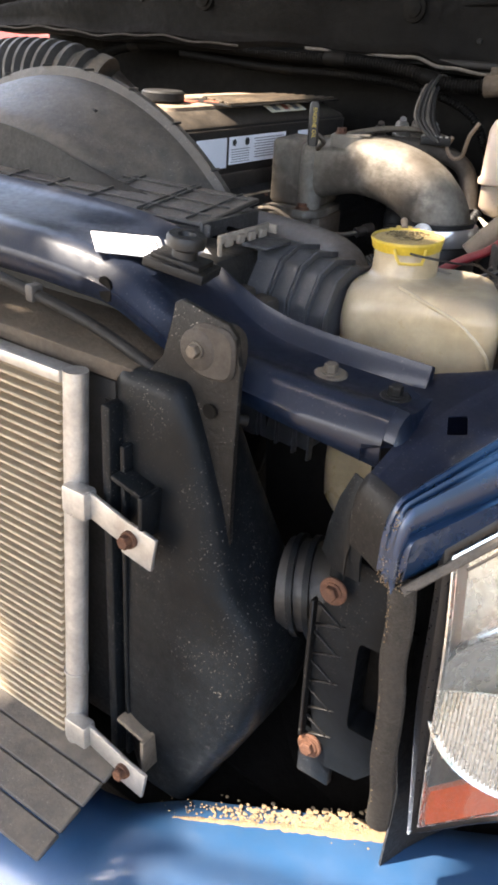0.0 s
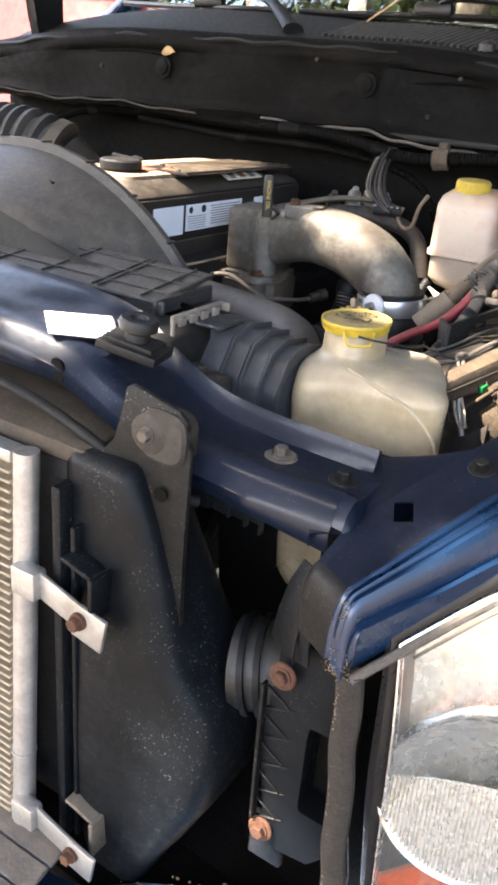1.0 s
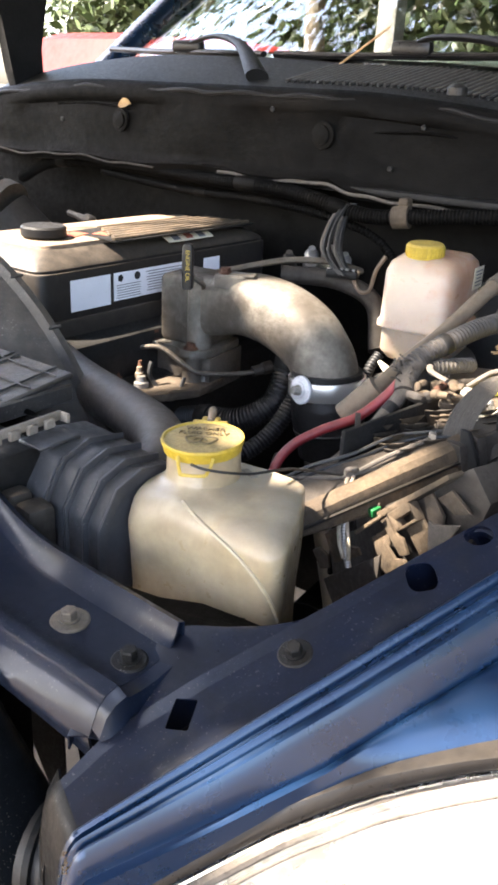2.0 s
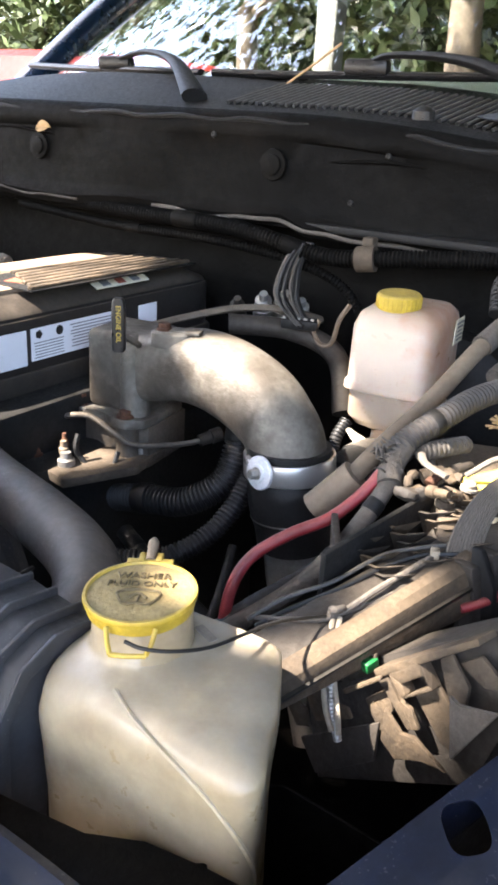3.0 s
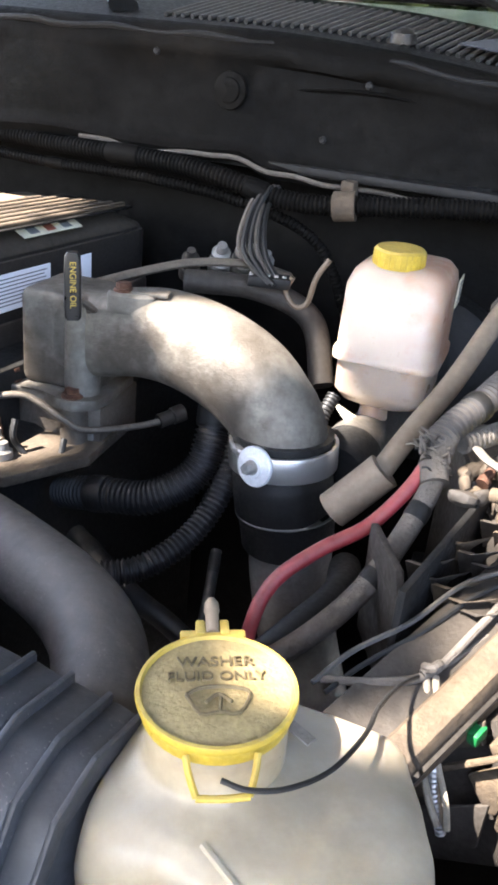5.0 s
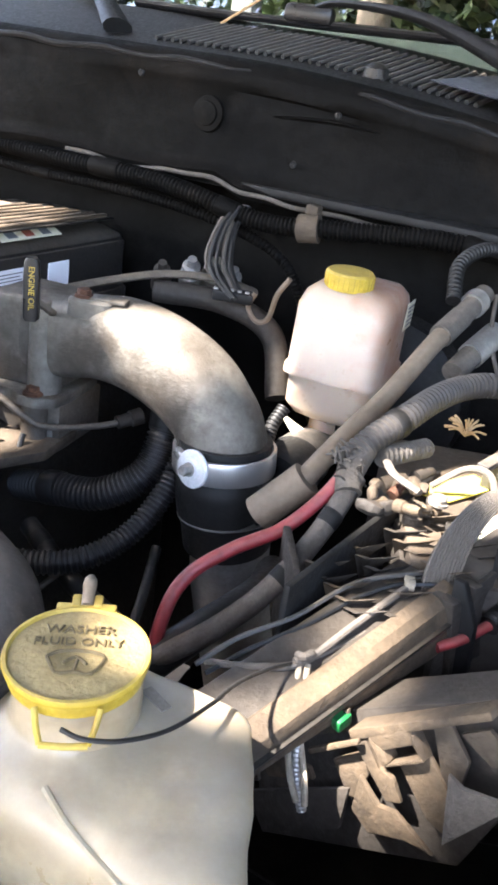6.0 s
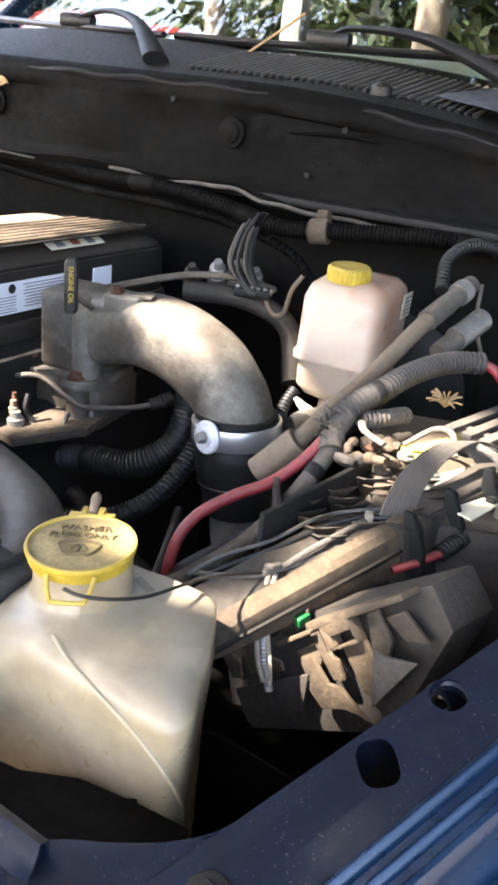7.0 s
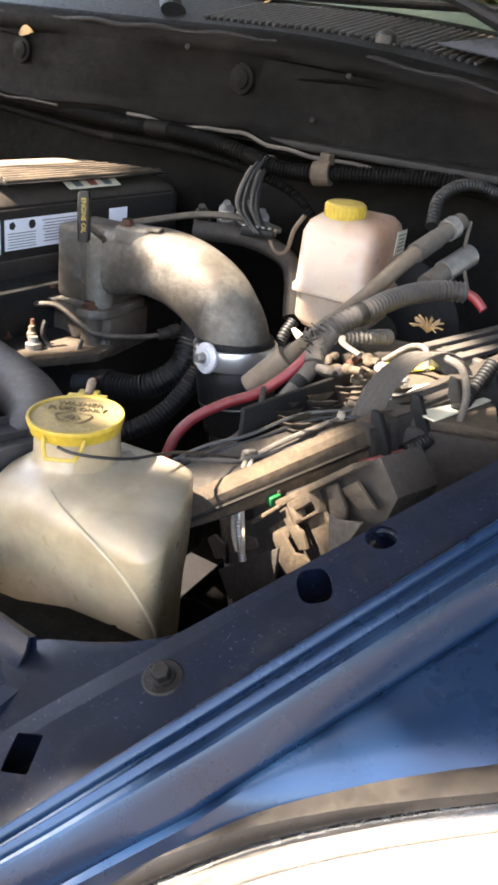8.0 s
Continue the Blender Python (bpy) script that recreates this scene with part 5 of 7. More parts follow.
# ---- engine ----
def engine():
    e = thing("engine", (-.9, 1.4, .6), "diesel engine with a black valve cover dusted brown", "engine")
    b = bmesh.new()
    box(b, (-.90, 1.42, .90), (.42, .70, .60), None, .02)
    box(b, (-.90, 1.42, 1.22), (.34, .62, .10), None, .01)
    part("block", b, BLACK, e, "dirty dark engine block")
    # cover: lower skirt, body, bevelled shoulder and crowned top
    x0, x1, y0, y1 = -1.04, -.788, 1.145, 1.725
    cx, cy, hx, hy = (x0 + x1) / 2, (y0 + y1) / 2, (x1 - x0) / 2, (y1 - y0) / 2
    b = bmesh.new()
    rings(b, [superloop(V(cx, cy, z), hx + g, hy + g, 16, 64) for z, g in ((1.255, .006), (1.292, .006), (1.296, .004), (1.297, 0), (1.366, 0), (1.370, -.001), (1.371, -.004), (1.375, -.004), (1.379, -.007), (1.396, -.040), (1.399, -.047), (1.401, -.055), (1.402, -.09))])
    v = part("valve_cover", b, surface("dusty_cover_side", (0.010, 0.010, 0.011), 0.4, 0, 0.3, 30, 0.08, 300, dust=0.5, dust_color=(0.16, 0.125, 0.09)), e, "black plastic valve cover with a dusty top", sharp=30)
    b = bmesh.new()
    rings(b, [superloop(V(cx, cy - .03, z), hx - g, hy - g - .03, 12, 56) for z, g in ((1.398, .044), (1.4035, .046), (1.405, .05), (1.4055, .08))])
    part("dusty_plate", b, surface("dusty_cover_top", (0.2, 0.14, 0.095), 0.85, 0, 0.4, 30, 0.3, 200, dust=.5, dust_color=(.33, .25, .165), stain=(.13, .05, .035), stain_at=.58), v, "brown dusty cover top")
    for i in range(7):
        b = bmesh.new()
        box(b, (cx + .108 - i * .017, cy + .06 + .004 * (i % 2), 1.4075), (.0095, .36 - .02 * i, .007), None, .0015, 1)
        part("cover_rib", b, RAIL_DUST, v)
    b = bmesh.new()
    box(b, (cx + .058, cy + .06, 1.4052), (.125, .37, .002), None, 0)
    part("rib_bed", b, BLACK, v, "dark grooves between the ribs")
    for i in range(3):
        b = bmesh.new()
        box(b, (-.885 + i * .020, 1.30 + i * .055, 1.4065), (.030, .045, .001), 18, 0)
        part("print_patch", b, INK_RED, v)
    b = bmesh.new()
    prism(b, [V(-.817, 1.44, 1.4005), V(-.797, 1.44, 1.3905), V(-.797, 1.56, 1.3905), V(-.817, 1.56, 1.4005)], (.001, 0, .0015), 0)
    part("warning_label", b, PAPER_DIRTY, v, "small faded warning label")
    for k in range(3):
        b = bmesh.new()
        box(b, (-.8065, 1.465 + k * .034, 1.3972), (.016, .018, .001), Matrix.Rotation(radians(26.5), 3, "Y"), 0)
        part("label_mark", b, INK_RED if k == 1 else INK, v)
    # side labels
    b = bmesh.new()
    box(b, (-.787, 1.247, 1.332), (.0015, .084, .050), None, .0003, 1)
    part("blank_label", b, PAPER, v, "blank white label")
    b = bmesh.new()
    box(b, (-.787, 1.387, 1.334), (.0015, .180, .046), None, .0003, 1)
    d = part("data_label", b, PAPER, v, "white data label with fine grey print")
    b = bmesh.new()
    box(b, (-.787, 1.545, 1.337), (.0015, .045, .038), None, .0003, 1)
    part("blank_label", b, PAPER, v)
    for (y, z, r, sg) in ((1.311, 1.3475, .0065, 5), (1.350, 1.3475, .0068, 20)):
        b = bmesh.new()
        lathe(b, V(-.7862, y, z), V(1, 0, 0), [(r * .45, 0), (r, 0), (r, .0005), (r * .45, .0005)] if sg == 20 else [(0, 0), (r, 0), (r, .0005), (0, .0005)], sg)
        part("printed_mark", b, INK_BLACK, d)
    rng = random.Random(3)
    for k in range(6):
        b = bmesh.new()
        box(b, (-.7862, 1.330, 1.336 - k * .0042), (.0006, .058 - rng.uniform(0, .008), .0012), None, 0)
        part("print_line", b, INK, d)
    for k in range(8):
        b = bmesh.new()
        box(b, (-.7862, 1.420, 1.351 - k * .0046), (.0006, .098 - rng.uniform(0, .012), .0014), None, 0)
        part("print_line", b, INK, d)
    # oil filler cap
    b = bmesh.new()
    lathe(b, V(-.895, 1.245, 1.396), V(0, 0, 1), [(.026, 0), (.026, .010), (.034, .011), (.037, .014), (.037, .026), (.034, .029), (.030, .0285), (0, .0285)], 24)
    part("oil_cap", b, BLACK, e, "round black oil filler cap")
    # lower ledge and brown lines below the cover
    b = bmesh.new()
    box(b, (-.770, 1.28, 1.262), (.05, .26, .012), None, .003)
    box(b, (-.775, 1.40, 1.235), (.05, .40, .02), None, .004)
    part("head_ledge", b, BROWN_STEEL, e, "dusty steel ledge under the cover")
    b = bmesh.new()
    prism(b, [V(-.755, 1.245, 1.180), V(-.66, 1.225, 1.180), V(-.615, 1.32, 1.180), V(-.63, 1.40, 1.180), V(-.76, 1.40, 1.180)], (0, 0, .014), .003)
    part("pump_plate", b, DUST_PLASTIC, e, "flat dusty metal plate beside the head")
    for (x, y, z, r, m) in ((-.690, 1.262, 1.194, .012, ZINC), (-.700, 1.268, 1.206, .007, TAN), (-.705, 1.275, 1.214, .005, RUST), (-.735, 1.25, 1.194, .010, RUST), (-.64, 1.36, 1.194, .008, ZINC)):
        b = bmesh.new()
        lathe(b, V(x, y, z), V(-.05, 0, 1), [(0, 0), (r, 0), (r, .008), (r * .7, .010), (r * .6, .018), (0, .018)], 12)
        part("fitting", b, m, e)
    b = bmesh.new()
    tube(b, [V(-.765, 1.30, 1.243), V(-.735, 1.302, 1.243), V(-.70, 1.318, 1.246), V(-.655, 1.325, 1.226), V(-.635, 1.34, 1.213), V(-.60, 1.40, 1.206), V(-.575, 1.43, 1.212)], .0042, 10, 8)
    part("fuel_line", b, BROWN_STEEL, e, "bent brown steel fuel line")
    b = bmesh.new()
    lathe(b, V(-.585, 1.42, 1.209), V(.5, .8, .2), [(0, 0), (.009, 0), (.009, .018), (.011, .019), (.011, .034), (.008, .036), (0, .036)], 14)
    part("fuel_line_nut", b, DUST_DARK, e)
    b = bmesh.new()
    tube(b, [V(-.690, 1.285, 1.232), V(-.688, 1.278, 1.215), V(-.683, 1.282, 1.20), V(-.66, 1.29, 1.175), V(-.645, 1.30, 1.182), V(-.65, 1.32, 1.205)], .0038, 8, 8)
    part("sensor_lead", b, RUBBER, e)
    b = bmesh.new()
    box(b, (-.772, 1.300, 1.243), (.024, .022, .022), 10, .003)
    part("plug", b, BLACK_SHARP, e)
    # right-hand bits behind the horn: fuel fittings and rail
    b = bmesh.new()
    tube(b, [V(-.70, 1.42, 1.352), V(-.67, 1.50, 1.362), V(-.62, 1.56, 1.374), V(-.56, 1.60, 1.375), V(-.52, 1.64, 1.36)], .010, 10, 8, flat=.5)
    part("flat_bracket", b, BROWN_STEEL, e, "flat dark steel bracket strip")
    for (x, y, z, r, m) in ((-.615, 1.62, 1.375, .013, ALU), (-.585, 1.635, 1.378, .016, ZINC), (-.650, 1.60, 1.365, .012, DUST_DARK), (-.56, 1.645, 1.37, .012, ALU)):
        b = bmesh.new()
        lathe(b, V(x, y, z), V(.3, -.5, .8), [(0, -.03), (r * 1.2, -.03), (r * 1.2, -.01), (r, -.009), (r, .006), (r * .6, .008), (r * .5, .02), (0, .02)], 14)
        part("fuel_fitting", b, m, e)
    b = bmesh.new()
    tube(b, [V(-.64, 1.57, 1.345), V(-.55, 1.60, 1.345), V(-.47, 1.60, 1.32), V(-.43, 1.56, 1.25)], .016, 12, 8)
    part("return_pipe", b, DUST_DARK, e)
    return e


engine()


def dipstick():
    t = thing("oil_dipstick", (-.58, 1.26, 1.20), "black dipstick handle with yellow lettering", "dipstick")
    b = bmesh.new()
    ax = V(-.03, .02, 1).normalized()
    c = V(-.606, 1.2747, 1.366)
    m = basis(ax, (.8, .5, 0))
    loops = [superloop(c + ax * h, w, .0065, 5, 24, 0, m @ V(0, 1, 0), m @ V(1, 0, 0)) for h, w in ((0, .006), (.003, .0085), (.045, .0085), (.062, .0075), (.066, .005))]
    rings(b, loops)
    part("handle", b, BLACK_SHARP, t, "black plastic T handle")
    b = bmesh.new()
    tube(b, [c + V(-.004, .008, .02), V(-.60, 1.30, 1.372), V(-.635, 1.345, 1.355), V(-.66, 1.375, 1.33)], .004, 8, 5)
    part("guide_tube", b, BROWN_STEEL, t)
    cu = bpy.data.curves.new("words", "FONT")
    cu.body, cu.size, cu.extrude, cu.align_y = "ENGINE OIL", .0085, .0003, "CENTER"
    tmp = bpy.data.objects.new("words", cu)
    scene.collection.objects.link(tmp)
    bpy.context.view_layer.update()
    me = bpy.data.meshes.new_from_object(tmp.evaluated_get(bpy.context.evaluated_depsgraph_get()))
    bpy.data.objects.remove(tmp)
    me.materials.clear()
    me.materials.append(YELLOW)
    ob = new("lettering", me)
    ob.parent = t
    out = (V(.58, -.81, 0) - ax * V(.58, -.81, 0).dot(ax)).normalized()
    fx = -ax
    fy = out.cross(fx)
    mm = Matrix((fx, fy, out)).transposed().to_4x4()
    mm.translation = c + ax * .058 + out * .0072
    ob.matrix_parent_inverse = Matrix.Translation(-t.location)
    ob.matrix_basis = mm


dipstick()


def intake_horn():
    t = thing("intake_horn", (-.55, 1.38, 1.2), "cast aluminium intake elbow stained with dust", "intake pipe")
    # base box on the manifold, with half round column
    b = bmesh.new()
    box(b, (-.688, 1.398, 1.306), (.096, .096, .112), 8, .010, 3)
    h = part("base", b, CAST, t, "boxy cast inlet base with a bolted flange", sharp=50)
    b = bmesh.new()
    lathe(b, V(-.655, 1.362, 1.238), V(0, 0, 1), [(0, 0), (.021, 0), (.0205, .106), (.017, .118), (.008, .123), (0, .124)], 24)
    part("bolt_column", b, CAST, t, sharp=60)
    b = bmesh.new()
    prism(b, [V(-.762, 1.352, 1.236), V(-.756, 1.334, 1.236), V(-.738, 1.326, 1.236), V(-.718, 1.330, 1.236), V(-.690, 1.336, 1.236), V(-.668, 1.326, 1.236), V(-.645, 1.328, 1.236), V(-.626, 1.345, 1.236), V(-.625, 1.375, 1.236), V(-.640, 1.45, 1.236), V(-.745, 1.46, 1.236), V(-.760, 1.40, 1.236)], (0, 0, .014), .003)
    part("flange", b, CAST, t, "cast flange with rusty bolts")
    hexbolt(t, (-.654, 1.340, 1.250), (0, 0, 1), .0085, .0125, RUST, label="rusty flange bolt", h=.006)
    hexbolt(t, (-.738, 1.340, 1.250), (0, 0, 1), .0085, 0, RUST, label="rusty flange bolt", h=.014)
    b = bmesh.new()
    box(b, (-.690, 1.400, 1.205), (.115, .105, .062), 8, .004)
    lathe(b, V(-.655, 1.345, 1.17), V(0, 0, 1), [(0, 0), (.016, 0), (.016, .066), (0, .066)], 18)
    part("heater_block", b, BROWN_STEEL, t, "dirty grey block under the flange")
    # elbow
    path = [V(-.690, 1.400, 1.312), V(-.640, 1.396, 1.317), V(-.575, 1.388, 1.331), V(-.515, 1.380, 1.329), V(-.456, 1.368, 1.313), V(-.414, 1.357, 1.284), V(-.399, 1.352, 1.252), V(-.397, 1.352, 1.232)]
    line = smooth_line(path, 7)
    loops = []
    n = len(line) - 1
    for i, (q, s, u) in enumerate(frames(line)):
        k = i / n
        w = .050 - .002 * k
        hgt = .050 - .004 * math.sin(math.pi * min(1, k * 1.6))
        pw = 5 - 3 * min(1, k * 1.5)
        loops.append(superloop(q, w, hgt, pw, 36, 0, s, u))
    b = bmesh.new()
    rings(b, loops)
    part("elbow", b, CAST, t, "cast aluminium elbow", sharp=60)
    # boss with bolt on top
    b = bmesh.new()
    rings(b, [superloop(V(-.590, 1.360, 1.360 + z), .028 - g, .020 - g, 3, 24, 20) for z, g in ((0, 0), (.018, .001), (.021, .004))])
    part("boss", b, CAST, t)
    hexbolt(t, (-.598, 1.353, 1.380), (0, 0, 1), .008, .011, RUST, label="rusty bolt", h=.006)
    b = bmesh.new()
    box(b, (-.572, 1.366, 1.381), (.04, .022, .004), 20, .001)
    part("tab", b, CAST, t)
    # boot and clamps
    bx = [V(-.399, 1.352, 1.272), V(-.397, 1.352, 1.24), V(-.392, 1.354, 1.20), V(-.386, 1.357, 1.16), V(-.380, 1.362, 1.12)]
    b = bmesh.new()
    tube(b, bx[:3] + [V(-.388, 1.356, 1.185)], lambda k: .052 if k < .08 else .0505 if k < .4 else .054 - .002 * abs(k - .7), 32, 6)
    part("boot", b, RUBBER, t, "black rubber boot")
    b = bmesh.new()
    tube(b, [V(-.388, 1.356, 1.183), V(-.386, 1.357, 1.172), V(-.383, 1.36, 1.145)], lambda k: .053 - .002 * k, 32, 4)
    part("lower_boot", b, RUBBER, t)
    b = bmesh.new()
    tube(b, [V(-.388, 1.356, 1.1845), V(-.3878, 1.356, 1.183)], .0555, 32, 2)
    part("wire_ring", b, ALU, t)
    b = bmesh.new()
    lathe(b, V(-.3985, 1.352, 1.264), V(.08, 0, -1), [(.0535, 0), (.0566, 0), (.0572, .001), (.0572, .026), (.0566, .027), (.0535, .027)], 48, caps=False)
    c = part("band_clamp", b, STEEL, t, "shiny steel band clamp", sharp=60)
    a = V(-.25, -.95, .12).normalized()
    p = V(-.4045, 1.297, 1.253)
    b = bmesh.new()
    lathe(b, p, a, [(0, 0), (.0205, 0), (.0208, .003), (.0195, .0048), (.012, .0055), (.011, .0075), (0, .0075)], 32)
    w = part("clamp_washer", b, WHITE_ZINC, c, "bright round washer")
    hexbolt(w, p + a * .007, a, .0062, 0, ZINC, h=.010)
    b = bmesh.new()
    tube(b, [p + V(-.012, .008, 0), p + V(-.022, .012, .004), p + V(-.030, .02, .002)], .007, 10, 4)
    part("clamp_tail", b, ZINC, c)
    b = bmesh.new()
    tube(b, [V(-.380, 1.362, 1.16), V(-.376, 1.365, 1.10), V(-.36, 1.38, 1.0), V(-.30, 1.34, .88)], .046, 28, 6)
    part("lower_pipe", b, ALU, t, "dull aluminium charge pipe")
    return t


intake_horn()


def brake_reservoir():
    t = thing("brake_fluid_reservoir", (-.355, 1.56, 1.2), "white plastic brake fluid tank half in sunlight", "reservoir")
    c = V(-.349, 1.562, 0)
    b = bmesh.new()
    rings(b, [superloop(V(c.x + o, c.y, z - .006), hx * 1.1, hy * 1.08, pw, 44, 4) for z, hx, hy, o, pw in ((1.262, .030, .042, 0, 4), (1.270, .042, .056, 0, 5), (1.282, .050, .062, 0, 6), (1.318, .0505, .063, 0, 6), (1.321, .0565, .070, 0, 6),
              (1.329, .0565, .070, 0, 6), (1.332, .0535, .067, 0, 6), (1.405, .0525, .066, 0, 6), (1.420, .049, .062, .001, 5), (1.430, .040, .052, .003, 4), (1.433, .02, .03, .003, 3))])
    part("tank", b, WHITE_TANK, t, sharp=60)
    b = bmesh.new()
    lathe(b, V(-.352, 1.528, 1.422), V(0, -.05, 1), [(.024, 0), (.0285, .002), (.0285, .019), (.026, .0215), (0, .0225)], 40)
    cap = part("cap", b, YELLOW, t, "yellow ribbed screw cap")
    for i in range(30):
        a = 2 * math.pi * i / 30
        b = bmesh.new()
        box(b, V(-.352 + .0285 * math.cos(a), 1.528 + .0285 * math.sin(a), 1.4325), (.002, .0022, .015), math.degrees(a), .0005, 1)
        part("grip_rib", b, YELLOW, cap)
    b = bmesh.new()
    box(b, (-.2912, 1.600, 1.392), (.0012, .040, .034), 4, .0003, 1)
    lab = part("label", b, PAPER_DIRTY, t, "small printed label")
    for k in range(5):
        b = bmesh.new()
        box(b, (-.2903, 1.600, 1.403 - k * .0055), (.0006, .030 - (k % 3) * .005, .0018), 4, 0)
        part("print_line", b, INK, lab)
    # master cylinder and feet below
    b = bmesh.new()
    tube(b, [V(-.355, 1.46, 1.215), V(-.35, 1.60, 1.215), V(-.345, 1.80, 1.215)], lambda k: .036 if k < .15 else .030, 20, 5)
    m = part("master_cylinder", b, BLACK_GREY, t, "dark cast master cylinder")
    for y in (1.53, 1.59):
        b = bmesh.new()
        lathe(b, V(-.352, y, 1.235), V(0, 0, 1), [(0, 0), (.018, 0), (.016, .03), (0, .03)], 14)
        part("spout", b, WHITE_TANK, t)
    b = bmesh.new()
    prism(b, [V(-.385, 1.475, 1.262), V(-.375, 1.47, 1.255), V(-.345, 1.47, 1.225), V(-.335, 1.475, 1.222), V(-.34, 1.485, 1.24), V(-.365, 1.49, 1.245)], (0, .012, 0), .002)
    part("fin_tab", b, PAPER_DIRTY, t, "bright bent tab")
    b = bmesh.new()
    lathe(b, V(-.352, 1.40, 1.215), V(0, 1, 0), [(0, 0), (.032, 0), (.036, .006), (.036, .06), (.03, .065), (0, .065)], 24)
    part("end_cap", b, BLACK, t)
    b = bmesh.new()
    conduit(b, [V(-.395, 1.50, 1.265), V(-.400, 1.48, 1.24), V(-.395, 1.47, 1.20), V(-.40, 1.5, 1.12)], .009, .005)
    part("conduit", b, RUBBER, t)
    b = bmesh.new()
    lathe(b, V(-.345, 1.72, 1.22), V(0, 1, 0), [(0, 0), (.10, .01), (.125, .03), (.13, .08), (0, .08)], 36)
    part("brake_booster", b, BLACK, t, "round black brake booster")


brake_reservoir()


# ---- hoses and looms ----
def hose_thing(name, label, category, pts, r, material, ribbed=False, per=8, group="", wraps=()):
    t = thing(name, min((Vector(p) for p in pts), key=lambda q: q.z), label, category, group)
    b = bmesh.new()
    if ribbed:
        conduit(b, pts, r)
    else:
        tube(b, pts, r, 16, per)
    part("sleeve", b, material, t)
    line = smooth_line(pts, 10)
    for k, w in wraps:
        i = min(len(line) - 3, max(1, int(k * (len(line) - 1))))
        d = (line[i + 1] - line[i]).normalized() * w / 2
        b = bmesh.new()
        tube(b, [line[i] - d, line[i] - d * .8, line[i] + d * .8, line[i] + d], lambda q: r * (1.08 if .1 < q < .9 else 1.02), 16, raw=True)
        part("tape_wrap", b, FELT if material == FELT else BLACK, t, "black tape wrap")
    return t


rad_hose = hose_thing("radiator_hose", "thick grey dusty radiator hose curving to the radiator", "hose",
           [V(-.95, 1.23, 1.225), V(-.80, 1.155, 1.258), V(-.62, 1.072, 1.270), V(-.47, 1.022, 1.276), V(-.392, .990, 1.276), V(-.350, .948, 1.270), V(-.336, .902, 1.254), V(-.338, .872, 1.232), V(-.345, .845, 1.19)], .030, HOSE, wraps=((.05, .02),))
b_ = bmesh.new()
tube(b_, [V(-.3365, .893, 1.249), V(-.3370, .888, 1.2455), V(-.3375, .883, 1.242)], .0322, 28, 3)
WCB = basis(V(-.001, -.01, -.007), (1, 0, 0))
cband = part("worm_clamp", b_, BROWN_STEEL, rad_hose, "perforated steel worm clamp")
for i_ in range(30):
    a_ = 2 * math.pi * i_ / 30
    b_ = bmesh.new()
    box(b_, V(-.3370, .888, 1.2455) + WCB @ V(math.cos(a_) * .0324, math.sin(a_) * .0324, 0), (.0012, .0026, .0085), WCB @ Matrix.Rotation(a_, 3, "Z"), 0)
    part("slot", b_, BLACK_SHARP, cband)

hose_thing("wiring_loom", "black corrugated loom along the firewall", "cable loom",
           [V(-1.56, 1.72, 1.42), V(-1.40, 1.69, 1.47), V(-1.15, 1.655, 1.487), V(-.90, 1.640, 1.483), V(-.72, 1.635, 1.482), V(-.631, 1.632, 1.474), V(-.53, 1.645, 1.455), V(-.44, 1.655, 1.462), V(-.30, 1.68, 1.475), V(-.20, 1.70, 1.47), V(-.10, 1.72, 1.44)], .0130, FELT, True, wraps=((.12, .04), (.36, .05), (.55, .03), (.86, .05)))
ct = thing("loom_clip", (-.462, 1.665, 1.44), "tan plastic clip on the firewall loom", "clip")
b_ = bmesh.new()
tube(b_, [V(-.475, 1.651, 1.457), V(-.462, 1.652, 1.459), V(-.448, 1.654, 1.461)], .019, 18, 3)
box(b_, V(-.462, 1.66, 1.482), (.018, .02, .016), None, .003)
part("band", b_, DUST_PLASTIC, ct)
hose_thing("thin_loom", "second thin black loom under the firewall pad", "cable loom",
           [V(-1.2, 1.66, 1.468), V(-.95, 1.65, 1.455), V(-.75, 1.65, 1.455), V(-.60, 1.66, 1.44), V(-.5, 1.68, 1.40), V(-.45, 1.70, 1.30)], .008, FELT, True, wraps=((.25, .03), (.62, .03)))

# wire bundle with connector behind the engine
wb = thing("wire_bundle", (-.53, 1.64, 1.30), "hanging bundle of grey wires with a connector", "wires")
rng = random.Random(5)
for i_ in range(9):
    o_ = V(rng.gauss(0, .008), rng.gauss(0, .008), 0)
    b_ = bmesh.new()
    tube(b_, [V(-.565, 1.655, 1.47) + o_, V(-.570, 1.63, 1.44) + o_ * 1.2, V(-.562, 1.605, 1.40) + o_ * 1.6, V(-.540, 1.595, 1.375) + o_ * 1.2, V(-.520, 1.590, 1.362) + o_], .0032, 6, 7)
    part("wire", b_, RUBBER if i_ % 5 else TAPE, wb)
b_ = bmesh.new()
box(b_, V(-.528, 1.588, 1.362), (.055, .03, .014), 20, .003)
part("connector", b_, BLACK, wb)
for i_ in range(5):
    b_ = bmesh.new()
    box(b_, V(-.548 + .010 * i_, 1.574 + .0036 * i_, 1.368), (.006, .006, .008), 20, .001, 1)
    part("pin", b_, ZINC, wb)
b_ = bmesh.new()
tube(b_, [V(-.498, 1.592, 1.372), V(-.505, 1.590, 1.352), V(-.490, 1.588, 1.336), V(-.475, 1.592, 1.342), V(-.468, 1.595, 1.375), V(-.455, 1.60, 1.40)], .0036, 8, 7)
part("loop_wire", b_, TAN, wb)

